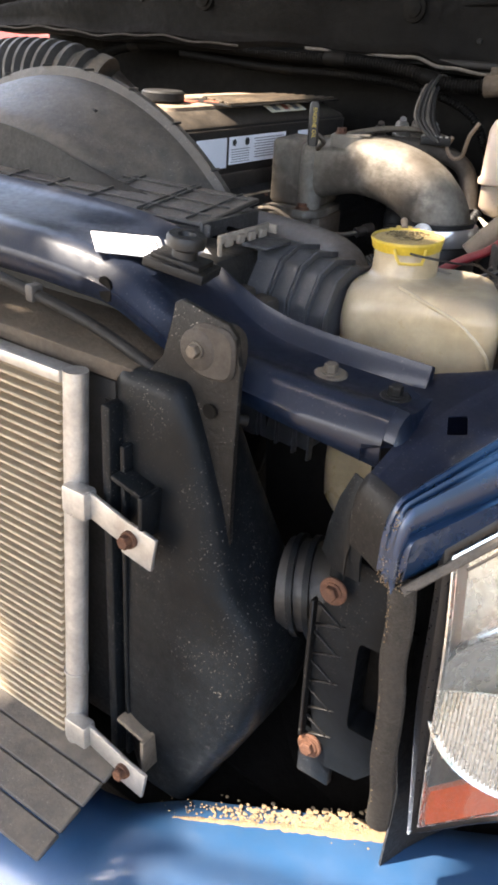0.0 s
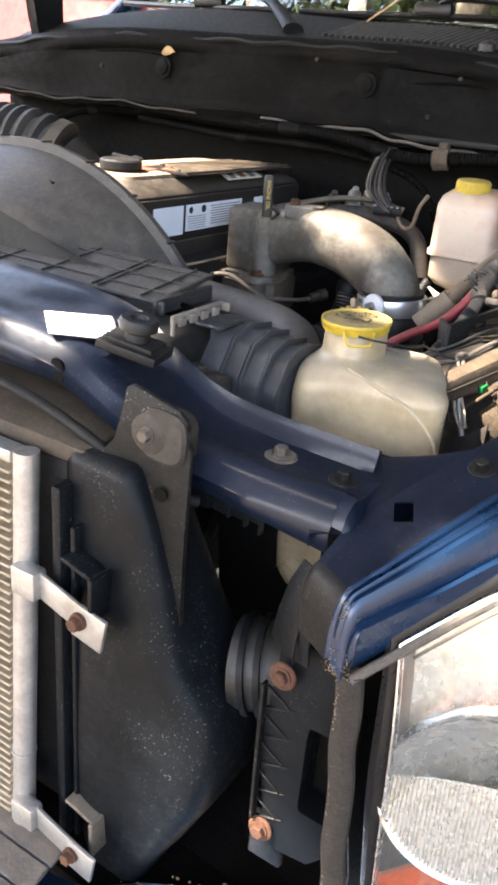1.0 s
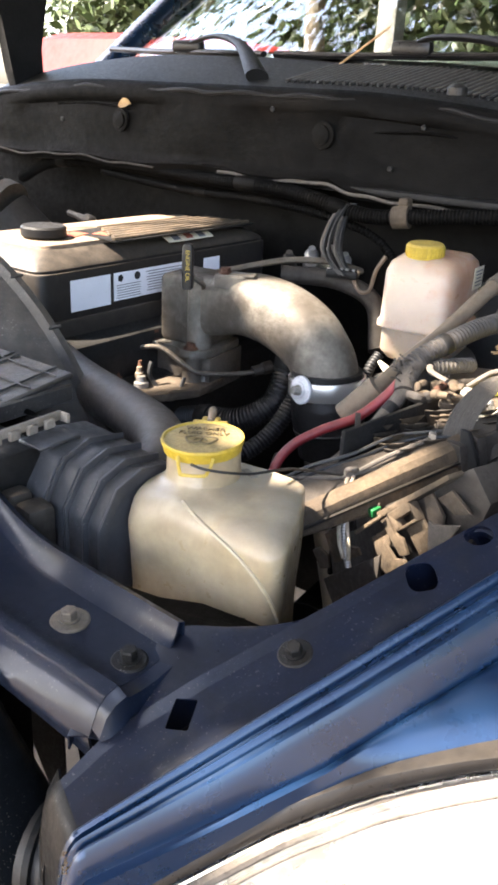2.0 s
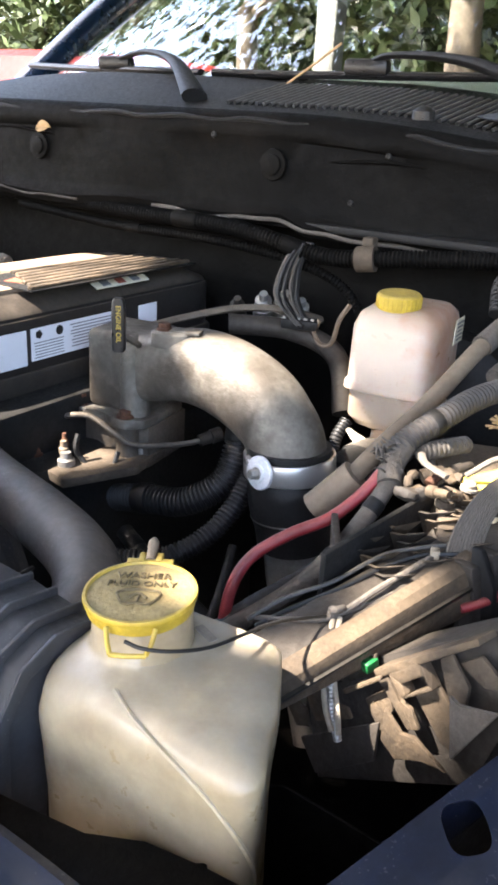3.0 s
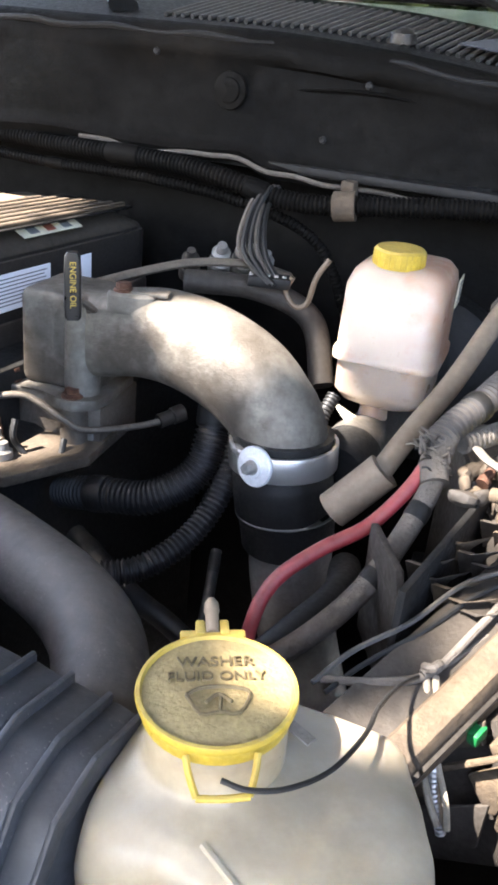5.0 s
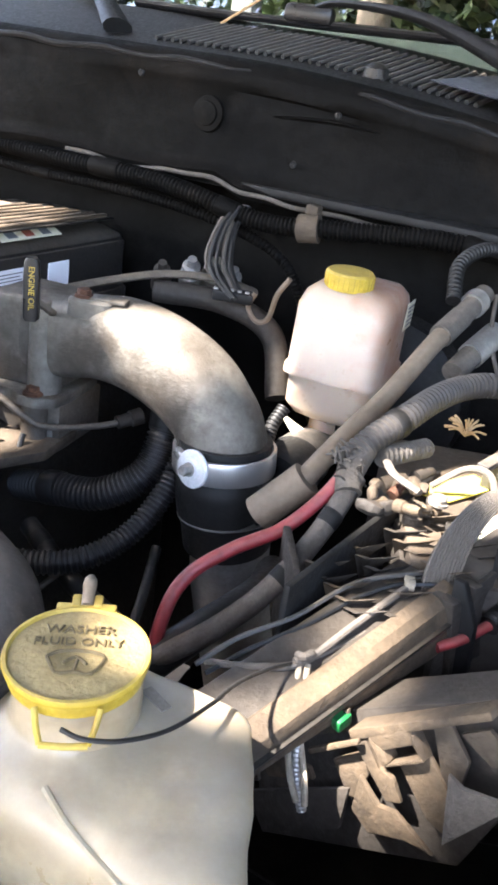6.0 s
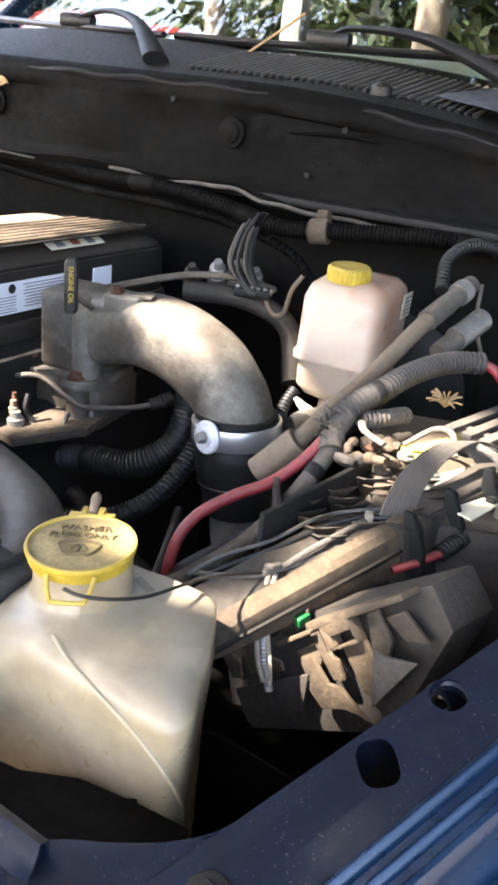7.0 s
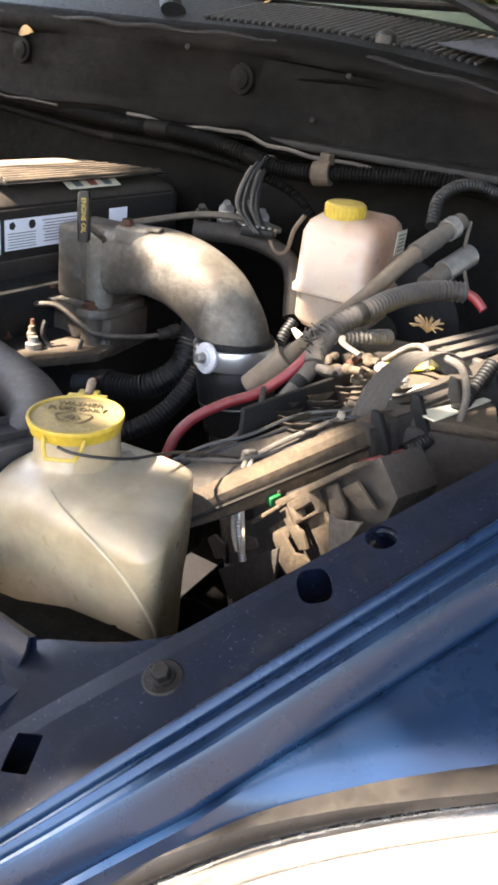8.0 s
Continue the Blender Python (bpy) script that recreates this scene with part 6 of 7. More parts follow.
# black hoses in the dark between horn and tank
for pts_, r_, m_, rb_ in (([V(-.50, 1.40, 1.27), V(-.495, 1.385, 1.235), V(-.50, 1.36, 1.19), V(-.54, 1.33, 1.16), V(-.60, 1.32, 1.15), V(-.66, 1.33, 1.13)], .020, RUBBER, True),
                          ([V(-.46, 1.40, 1.30), V(-.455, 1.36, 1.22), V(-.465, 1.30, 1.16), V(-.50, 1.24, 1.13), V(-.57, 1.20, 1.12), V(-.64, 1.20, 1.10)], .014, RUBBER, True),
                          ([V(-.62, 1.30, 1.10), V(-.52, 1.26, 1.08), V(-.44, 1.25, 1.05), V(-.38, 1.22, 1.0)], .012, RUBBER, False),
                          ([V(-.44, 1.30, 1.14), V(-.42, 1.24, 1.10), V(-.40, 1.16, 1.05)], .006, RUBBER, False)):
    hose_thing("engine_hose", "black engine hose in the shade of the intake", "hose", pts_, r_, m_, rb_, group="black hoses under the intake", wraps=((.12, .022), (.8, .025)))
hose_thing("dipstick_tube", "thin brass coloured tube low in the engine bay", "tube", [V(-.50, 1.27, 1.13), V(-.535, 1.23, 1.09), V(-.57, 1.19, 1.04)], .0035, BROWN_STEEL)

# red cable and grey hose
hose_thing("red_cable", "faded red battery cable bending down behind the tank", "cable",
           [V(-.236, 1.266, 1.320), V(-.248, 1.242, 1.296), V(-.268, 1.212, 1.272), V(-.296, 1.180, 1.257), V(-.320, 1.148, 1.236), V(-.326, 1.122, 1.205), V(-.326, 1.105, 1.13)], .0062, RED)
hose_thing("taped_loom", "grey taped loom bending past the battery", "cable loom",
           [V(-.226, 1.268, 1.318), V(-.232, 1.232, 1.288), V(-.246, 1.190, 1.252), V(-.266, 1.155, 1.222), V(-.30, 1.12, 1.19), V(-.36, 1.09, 1.14)], .0095, TAPE, wraps=((.45, .012), (.2, .014)))
hose_thing("black_hose", "black hose beneath the red cable", "hose",
           [V(-.30, 1.30, 1.17), V(-.285, 1.22, 1.19), V(-.31, 1.13, 1.18), V(-.36, 1.08, 1.12)], .016, RUBBER)
# tan pipe with its sleeve and couplers
tp = thing("coolant_pipe", (-.30, 1.25, 1.2), "dusty tan pipe with a foam sleeve and couplers", "pipe")
b_ = bmesh.new()
tube(b_, [V(-.282, 1.272, 1.285), V(-.265, 1.33, 1.320), V(-.2476, 1.396, 1.351), V(-.231, 1.48, 1.394), V(-.222, 1.53, 1.412)], .0105, 16, 5)
part("pipe", b_, TAN, tp)
b_ = bmesh.new()
tube(b_, [V(-.312, 1.262, 1.250), V(-.293, 1.270, 1.273), V(-.275, 1.278, 1.295)], .0175, 20, 3)
part("foam_sleeve", b_, TAN, tp, "crumbling tan foam sleeve")
for p_, q_, r_ in ((V(-.228, 1.50, 1.402), V(-.219, 1.545, 1.418), .0135), (V(-.219, 1.545, 1.418), V(-.209, 1.60, 1.438), .0125), (V(-.215, 1.57, 1.427), V(-.212, 1.585, 1.432), .0155), (V(-.205, 1.50, 1.365), V(-.193, 1.55, 1.385), .0135), (V(-.197, 1.535, 1.379), V(-.183, 1.59, 1.398), .0155)):
    b_ = bmesh.new()
    tube(b_, [p_, q_], r_, 18, 2)
    part("coupler", b_, TAPE if r_ < .015 else ALU, tp)
hose_thing("vent_hose", "thin black hose rising beside the couplers", "hose", [V(-.235, 1.56, 1.43), V(-.245, 1.60, 1.465), V(-.225, 1.65, 1.482), V(-.19, 1.70, 1.47)], .009, RUBBER, True)
hose_thing("thin_lead", "thin grey wire hanging by the cowl", "wire", [V(-.195, 1.60, 1.44), V(-.185, 1.57, 1.40), V(-.165, 1.55, 1.365), V(-.15, 1.53, 1.36)], .0025, TAPE)
# big corrugated conduit
hose_thing("corrugated_conduit", "dusty corrugated conduit arching over the battery", "conduit",
           [V(-.240, 1.272, 1.326), V(-.226, 1.300, 1.345), V(-.211, 1.332, 1.358), V(-.198, 1.380, 1.368), V(-.184, 1.425, 1.372), V(-.165, 1.456, 1.374), V(-.142, 1.474, 1.374)], .0135, HOSE, True, wraps=((.3, .012),))
hose_thing("conduit_branch", "short corrugated branch under the conduit", "conduit", [V(-.216, 1.300, 1.330), V(-.202, 1.325, 1.330), V(-.188, 1.365, 1.326)], .010, TAPE, True)
hose_thing("red_lead", "red lead at the end of the conduit", "cable", [V(-.145, 1.472, 1.374), V(-.130, 1.476, 1.370), V(-.114, 1.474, 1.358)], .006, RED)
fj = thing("frayed_joint", (-.24, 1.265, 1.31), "frayed tape and wire where the looms meet", "loom joint")
for i_ in range(46):
    a_ = V(rng.uniform(-1, 1), rng.uniform(-1, 1), rng.uniform(-.6, 1)).normalized()
    b_ = bmesh.new()
    c_ = V(-.236, 1.268, 1.326) + V(rng.gauss(0, .006), rng.gauss(0, .008), rng.gauss(0, .006))
    tube(b_, [c_, c_ + a_ * .009 + V(0, 0, .002), c_ + a_ * rng.uniform(.012, .02)], .0011, 5, 3)
    part("strand", b_, TAPE if i_ % 4 else DUST_DARK, fj)
b_ = bmesh.new()
tube(b_, [V(-.226, 1.252, 1.308), V(-.232, 1.266, 1.320), V(-.230, 1.290, 1.338)], .0125, 12, 4)
part("tape_wrap", b_, TAPE, fj)


# ---- battery and fuse box by the fender ----
AL, OU = V(.37, .929, 0).normalized(), V(.929, -.37, 0).normalized()


def fb(s, o, h):
    """A place along the box side: s along, o towards the fender, h above its rising top edge."""
    p = V(-.186, .965, 1.262) + AL * s + OU * o
    p.z += .2 * s + h
    return p


FBM = Matrix((AL, OU * -1, V(0, 0, 1))).transposed()
FBR = FBM @ Matrix.Rotation(radians(-11.3), 3, "Y")


def battery_box():
    t = thing("fuse_box", (-.15, 1.08, 1.0), "dust caked broken fuse box beside the battery", "fuse box")
    # top rail: rounded bar with a flat front
    b = bmesh.new()
    loops = []
    for k in range(13):
        u = k / 12
        s, drop = -.02 + .235 * u, .022 + .034 * u
        loops.append([fb(s, o, h * drop / .03) for o, h in ((-.016, -.026), (-.016, -.003), (-.012, .0015), (-.002, .001), (.004, -.002), (.007, -.008), (.008, -.024), (.005, -.028))])
    rings(b, loops)
    part("top_rail", b, RAIL_DUST, t, "tan dusty top rail", sharp=30)
    b = bmesh.new()
    prism(b, [fb(-.01, .0105, -.0095), fb(.205, .0105, -.0170), fb(.205, .0105, -.0205), fb(-.01, .0105, -.0120)], OU * -.006, .0005)
    part("rail_slit", b, BLACK_SHARP, t, "dark slit along the rail")
    b = bmesh.new()
    box(b, fb(.10, -.034, -.012), (.24, .042, .02), FBR, .003)
    part("lid_edge", b, DUST_DARK, t, "dark dusty lid edge")
    # dark posts at the rail's end
    for s0 in (.196, .222):
        b = bmesh.new()
        prism(b, [fb(s0, .011, .004), fb(s0 + .012, .011, .001), fb(s0 + .040, .013, -.082), fb(s0 + .024, .013, -.078)], OU * -.02, .002)
        part("end_post", b, DUST_DARK, t, "dark end post")
    b = bmesh.new()
    prism(b, [fb(.214, .005, -.004), fb(.31, .005, -.018), fb(.318, .006, -.042), fb(.228, .006, -.034)], OU * -.016, .002)
    part("rear_rail", b, DUST_PLASTIC, t, "brown dusty rear rail")
    # broken front of the box: dark back, dusty tabs and blades standing before it
    def front(u, z, o=0.0):
        return V(-.142 + .95 * u - .31 * o, 1.04 - .31 * u - .95 * o, z)

    def plate(name, pts, o, thick, m, label=""):
        b = bmesh.new()
        prism(b, [front(u, z, o) for u, z in pts], V(.31, .95, 0) * thick, min(.0012, thick * .3))
        return part(name, b, m, t, label)

    plate("body", [(-.082, 1.187), (.016, 1.270), (.1, 1.340), (.125, 1.315), (.095, 1.20), (-.054, 1.09)], -.016, .05, DUST_DARK, "dark dusty box body")
    for pts, o, m in (([(-.066, 1.196), (-.044, 1.217), (-.036, 1.196), (-.013, 1.206), (-.007, 1.199), (-.045, 1.17)], .004, RAIL_DUST), ([(-.081, 1.168), (-.071, 1.178), (-.056, 1.175), (-.051, 1.161), (-.065, 1.152)], .006, DUST_PLASTIC),
                      ([(.001, 1.223), (.022, 1.247), (.029, 1.231), (.024, 1.207), (.018, 1.204)], 0, RAIL_DUST), ([(.027, 1.236), (.044, 1.222), (.056, 1.229), (.087, 1.219), (.066, 1.216), (.043, 1.198), (.027, 1.206)], .008, RAIL_DUST),
                      ([(.015, 1.251), (.023, 1.262), (.036, 1.246), (.047, 1.247), (.057, 1.234), (.047, 1.227)], .004, RAIL_DUST), ([(.045, 1.255), (.063, 1.275), (.074, 1.266), (.088, 1.253), (.085, 1.229), (.072, 1.231)], -.002, RAIL_DUST),
                      ([(.059, 1.295), (.068, 1.304), (.086, 1.287), (.086, 1.263), (.076, 1.258)], -.004, DUST_PLASTIC), ([(.076, 1.302), (.091, 1.317), (.117, 1.304), (.098, 1.295)], -.003, DUST_PLASTIC),
                      ([(-.013, 1.228), (.021, 1.263), (.023, 1.260), (-.010, 1.225)], .012, RAIL_DUST), ([(-.063, 1.139), (.019, 1.213), (.019, 1.175), (-.041, 1.115)], .002, DUST_DARK),
                      ([(-.03, 1.232), (.0, 1.262), (.004, 1.245), (-.022, 1.222)], -.006, DUST_PLASTIC), ([(-.052, 1.215), (-.034, 1.230), (-.03, 1.216), (-.044, 1.204)], -.006, DUST_DARK)):
        plate("broken_tab", pts, o, .004, m)
    plate("lower_rail", [(.010, 1.259), (.091, 1.335), (.094, 1.331), (.014, 1.253)], .006, .02, RAIL_DUST, "tan dusty lower rail")
    for pts in ([(.024, 1.264), (.048, 1.291), (.054, 1.281), (.037, 1.263)], [(.048, 1.291), (.064, 1.275), (.061, 1.277), (.054, 1.281)], [(.064, 1.275), (.040, 1.251), (.043, 1.257), (.061, 1.277)], [(.040, 1.251), (.024, 1.264), (.037, 1.263), (.043, 1.257)]):
        plate("clip_window", pts, .006, .012, RAIL_DUST, "broken square clip")
    b = bmesh.new()
    box(b, (-.142, 1.044, 1.2525), (.013, .008, .010), FBR, .002)
    part("green_fuse", b, GREEN, t, "small green fuse")
    b = bmesh.new()
    prism(b, [front(.082, 1.286, .012), front(.094, 1.289, .02), front(.124, 1.303, .02), front(.091, 1.236, .012)], V(.31, .95, 0) * .003, .001)
    part("grey_shard", b, TAPE, t, "grey plastic shard")
    # ribbed dark wall of the battery tray
    w = thing("battery_tray", (-.05, 1.25, 1.0), "dark dusty ribbed battery tray", "tray")
    b = bmesh.new()
    prism(b, [fb(.20, .0, .0), fb(.46, .0, -.02), fb(.46, .0, -.17), fb(.20, .0, -.17)], OU * .006, .0015)
    part("side_wall", b, DUST_DARK, w, "dark ribbed tray wall")
    for i in range(5):
        b = bmesh.new()
        s = .205 + i * .052
        prism(b, [fb(s - .002, .002, .018), fb(s + .004, .008, .014), fb(s + .010, .022, -.02), fb(s + .024, .022, -.09), fb(s + .032, .014, -.16), fb(s + .024, .004, -.16)], AL * .006, .001)
        part("rib", b, BLACK, w)
    b = bmesh.new()
    box(b, fb(.33, -.012, -.008), (.27, .03, .012), FBR, .003)
    part("wall_top", b, DUST_DARK, w)
    b = bmesh.new()
    box(b, (-.12, 1.30, 1.12), (.16, .36, .02), 21, .004)
    box(b, (-.19, 1.22, 1.22), (.006, .28, .18), -8, .002)
    part("tray_floor", b, BLACK, w)
    bt = thing("battery", (-.115, 1.31, 1.13), "brown dusty car battery with labels and clamps", "battery")
    b = bmesh.new()
    box(b, (-.120, 1.325, 1.213), (.165, .26, .165), 21, .006)
    part("case", b, DUST_DARK, bt, "dark dusty battery case")
    b = bmesh.new()
    box(b, (-.120, 1.325, 1.299), (.155, .25, .014), 21, .004)
    part("lid", b, DUST_PLASTIC, bt, "dust caked battery lid")
    b = bmesh.new()
    prism(b, [V(-.135, 1.225, 1.3085), V(-.060, 1.200, 1.3085), V(-.030, 1.330, 1.3085), V(-.085, 1.345, 1.3085)], (0, 0, .0016), 0)
    lab = part("pale_label", b, PAPER_DIRTY, bt, "pale printed battery label")
    b = bmesh.new()
    prism(b, [V(-.178, 1.30, 1.3085), V(-.150, 1.288, 1.3085), V(-.115, 1.36, 1.3085), V(-.140, 1.375, 1.3085)], (0, 0, .0016), 0)
    part("yellow_label", b, YELLOW_TAG, bt, "yellow warning label")
    for i in range(9):
        b = bmesh.new()
        box(b, V(-.10 + i * .004 + .01 * (i % 2), 1.225 + i * .013, 1.3104), (.045 - .006 * (i % 3), .0022, .0006), 18, 0)
        part("print_line", b, INK, lab)
    # terminal and clamp clutter
    for (x, y, z, r, h, m, ax) in ((-.165, 1.245, 1.306, .010, .018, DUST_PLASTIC, V(0, 0, 1)), (-.178, 1.232, 1.322, .006, .024, RAIL_DUST, V(.8, -.3, .2)), (-.150, 1.265, 1.320, .009, .008, PALE_DUST, V(.1, 0, 1)), (-.135, 1.235, 1.316, .005, .02, DUST_DARK, V(.9, .2, .1)),
                                   (-.205, 1.285, 1.310, .008, .024, DUST_PLASTIC, V(.6, .6, .3)), (-.19, 1.265, 1.313, .006, .018, RUST, V(.2, .7, .4)), (-.12, 1.262, 1.312, .006, .010, ZINC, V(0, 0, 1)), (-.185, 1.325, 1.308, .008, .026, DUST_DARK, V(.4, .9, .1))):
        b = bmesh.new()
        lathe(b, V(x, y, z), ax, [(0, 0), (r, 0), (r, h * .35), (r * .75, h * .4), (r * .75, h * .8), (r * .55, h), (0, h)], 12)
        part("terminal_piece", b, m, bt)
    # rows of slanting vent fins with saw-toothed tips
    for row in range(4):
        for i in range(5):
            b = bmesh.new()
            o = V(-.222 + row * .020 + i * .012, 1.145 + row * .036 - i * .010 + .004 * rng.random(), 1.292 + .006 * row)
            prism(b, [o, o + V(.012, -.008, .004), o + V(.034, .004, .009 + .004 * rng.random()), o + V(.020, .010, -.004), o + V(.006, .012, -.030)], (.003, .002, .001), .0008)
            part("vent_fin", b, (DUST_PLASTIC, RAIL_DUST, DUST_DARK)[(i * 2 + row) % 3], bt)
    b = bmesh.new()
    prism(b, [V(-.262, 1.20, 1.285), V(-.225, 1.135, 1.29), V(-.205, 1.125, 1.20), V(-.235, 1.18, 1.16), V(-.26, 1.205, 1.18)], (.006, .003, 0), .0015)
    part("end_plate", b, DUST_DARK, bt, "brown triangular end plate")
    for i in range(14):
        b = bmesh.new()
        q = V(-.205 + rng.random() * .07, 1.225 + rng.random() * .07, 1.312 + rng.random() * .012)
        bmesh.ops.create_icosphere(b, subdivisions=2, radius=1, matrix=Matrix.Translation(q) @ Matrix.Rotation(rng.uniform(0, 3), 4, "Z") @ Matrix.Diagonal((rng.uniform(.006, .014), rng.uniform(.004, .008), rng.uniform(.004, .008), 1)))
        for vv in b.verts:
            vv.co += V(*noise.noise_vector(vv.co * 160)) * .0022
        part("clamp_piece", b, (DUST_PLASTIC, RAIL_DUST, DUST_DARK)[i % 3], bt)
    # white clip with grey lead
    b = bmesh.new()
    tube(b, [V(-.160, 1.222, 1.345), V(-.185, 1.232, 1.348), V(-.20, 1.26, 1.345)], .0042, 8, 4, flat=.6)
    tube(b, [V(-.165, 1.30, 1.318), V(-.140, 1.31, 1.340), V(-.118, 1.30, 1.345), V(-.105, 1.28, 1.330)], .0032, 8, 6)
    part("clip_lead", b, TAPE, bt, "pale grey clip lead")
    # flat grey ribbon strap
    rb = thing("ribbon_cable", (-.11, 1.2, 1.3), "flat grey ribbed strap arching over the battery", "strap")
    line = smooth_line([V(-.118, 1.160, 1.288), V(-.119, 1.185, 1.325), V(-.110, 1.215, 1.350), V(-.096, 1.245, 1.360), V(-.082, 1.27, 1.352), V(-.072, 1.285, 1.335)], 6)
    b = bmesh.new()
    sheet(b, [[q + V(.72, .69, 0) * (w * .0165) + V(0, 0, -.0012 * w * w) for w in (-1, -.5, 0, .5, 1)] for q in line], .0025)
    part("band", b, TAPE, rb, "flat grey strap")
    for k in range(11):
        b = bmesh.new()
        tube(b, [q + V(.72, .69, 0) * ((k - 5) * .0031) + V(0, 0, .0006) for q in line], .0008, 6, raw=True)
        part("strand", b, TAPE, rb)
    b = bmesh.new()
    tube(b, [V(-.083, 1.262, 1.355), V(-.060, 1.255, 1.350), V(-.045, 1.24, 1.325), V(-.045, 1.225, 1.29)], .004, 8, 6)
    part("strap_tail", b, TAPE, rb)
    # black bars beyond
    bar = thing("hold_down_bar", (-.1, 1.45, 1.31), "black steel battery hold-down bars", "bar")
    for k in range(3):
        b = bmesh.new()
        box(b, V(-.105 + k * .020, 1.425 - k * .006, 1.338), (.012, .20, .007), -14, .0015)
        part("bar", b, BLACK_GREY, bar)
    b = bmesh.new()
    box(b, V(-.095, 1.35, 1.322), (.07, .012, .03), -14, .002)
    part("cross_bar", b, BLACK_GREY, bar)
    box_ = bmesh.new()
    for i in range(26):
        a = V(rng.uniform(-1, 1), rng.uniform(-1, 1), rng.uniform(.2, 1)).normalized()
        tube(box_, [V(-.165, 1.43, 1.325), V(-.165, 1.43, 1.325) + a * .012 + V(0, 0, .004), V(-.165, 1.43, 1.325) + a * .024], .0011, 4, 3)
    dr = thing("dry_grass_tuft", (-.165, 1.43, 1.31), "tuft of dry brown grass on the battery", "grass", kind="stuff")
    part("stalks", box_, DRY_LEAF, dr, kind="stuff")
    # cable ties and leads over the rail
    ti = thing("cable_tie", fb(.08, 0, .0), "pale cable ties and thin leads on the fuse box rail", "cable tie")
    b = bmesh.new()
    tube(b, [V(-.240, 1.03, 1.262), V(-.205, 1.035, 1.272), V(-.178, 1.049, 1.280), V(-.160, 1.09, 1.292), V(-.139, 1.154, 1.301)], .0028, 8, 6)
    tube(b, [V(-.178, 1.049, 1.279), V(-.158, 1.085, 1.284), V(-.135, 1.14, 1.292)], .0018, 6, 6)
    part("lead", b, TAPE, ti)
    for k, (m_, r_) in enumerate(((RUBBER, .0019), (BLACK_GREY, .0020))):
        b = bmesh.new()
        d = V(-.010 * k - .006, .004 * k, .0)
        tube(b, [V(-.228, 1.02, 1.262) + d, V(-.212, 1.05, 1.270 + .003 * k) + d, V(-.185, 1.085, 1.283) + d, V(-.158, 1.13, 1.296 + .003 * (k % 2)) + d, V(-.125, 1.17, 1.306) + d * .5], r_, 6, 6)
        part("loose_lead", b, m_, ti, "thin loose lead")
    b = bmesh.new()
    box(b, V(-.139, 1.154, 1.303), (.008, .010, .008), 20, .001)
    part("tie_head", b, TAPE_PALE, ti)
    b = bmesh.new()
    for d in (0, .006):
        tube(b, [V(-.180 + d, 1.050, 1.279), V(-.175 + d, 1.036, 1.270), V(-.170 + d * 1.4, 1.022, 1.247), V(-.160 + d * 1.8, 1.008, 1.228), V(-.150 + d, 1.003, 1.212)], .0022, 8, 6)
    part("pale_lead", b, TAPE_PALE, ti, "pale braided leads hanging down")
    b = bmesh.new()
    conduit(b, [V(-.163, 1.020, 1.247), V(-.156, 1.012, 1.225), V(-.147, 1.010, 1.200)], .0036, .003, 8)
    part("coil_lead", b, ALU, ti)
    b = bmesh.new()
    tube(b, [V(-.182, 1.045, 1.281), V(-.174, 1.055, 1.285), V(-.176, 1.045, 1.288), V(-.182, 1.049, 1.284)], .003, 8, 4)
    part("knot", b, TAPE, ti)
    b = bmesh.new()
    tube(b, [V(-.139, 1.154, 1.302), V(-.120, 1.165, 1.303), V(-.10, 1.170, 1.298), V(-.09, 1.168, 1.288)], .0022, 6, 6)
    part("tail", b, RUBBER, ti)
    # red lead in conduit along the tray wall
    rl = thing("fused_lead", fb(.21, .02, -.03), "bright red lead entering a small black conduit", "cable")
    b = bmesh.new()
    tube(b, [fb(.195, .008, -.035), fb(.215, .016, -.034), fb(.245, .020, -.036)], .0042, 10, 5)
    part("red_core", b, RED, rl, "bright red insulation")
    b = bmesh.new()
    conduit(b, [fb(.243, .020, -.036), fb(.285, .02, -.030), fb(.33, .012, -.012), fb(.37, .005, .012)], .0085, .0045, 12)
    part("conduit", b, RUBBER, rl)


battery_box()


# ---- wipers, intake ducting, small finds ----
def wipers():
    for name, pts, hub, arm in (("wiper", [V(-.975, 1.965, 1.722), V(-.80, 1.985, 1.722), V(-.60, 2.01, 1.726), V(-.38, 2.04, 1.730), V(-.15, 2.10, 1.735)], V(-.66, 2.00, 1.738), [V(-.66, 2.00, 1.745), V(-.60, 1.985, 1.758), V(-.45, 1.95, 1.745), V(-.28, 1.90, 1.69)]),
                                ("wiper", [V(-1.62, 2.09, 1.735), V(-1.40, 2.04, 1.728), V(-1.20, 2.0, 1.725), V(-1.02, 1.985, 1.722)], V(-1.27, 2.01, 1.738), [V(-1.27, 2.01, 1.745), V(-1.15, 1.97, 1.758), V(-1.02, 1.90, 1.735), V(-.885, 1.785, 1.672)])):
        t = thing(name, pts[0], "black windscreen wiper resting on the glass", "wiper", "windscreen wipers")
        b = bmesh.new()
        tube(b, pts, .011, 10, 6, flat=.7)
        part("blade", b, BLACK_SHARP, t)
        b = bmesh.new()
        tube(b, arm, lambda k: .008 + .016 * k ** 2, 12, 8, flat=.6)
        part("arm", b, BLACK, t)
        b = bmesh.new()
        box(b, hub, (.085, .03, .03), 5, .009)
        part("hub", b, BLACK_SHARP, t)


wipers()


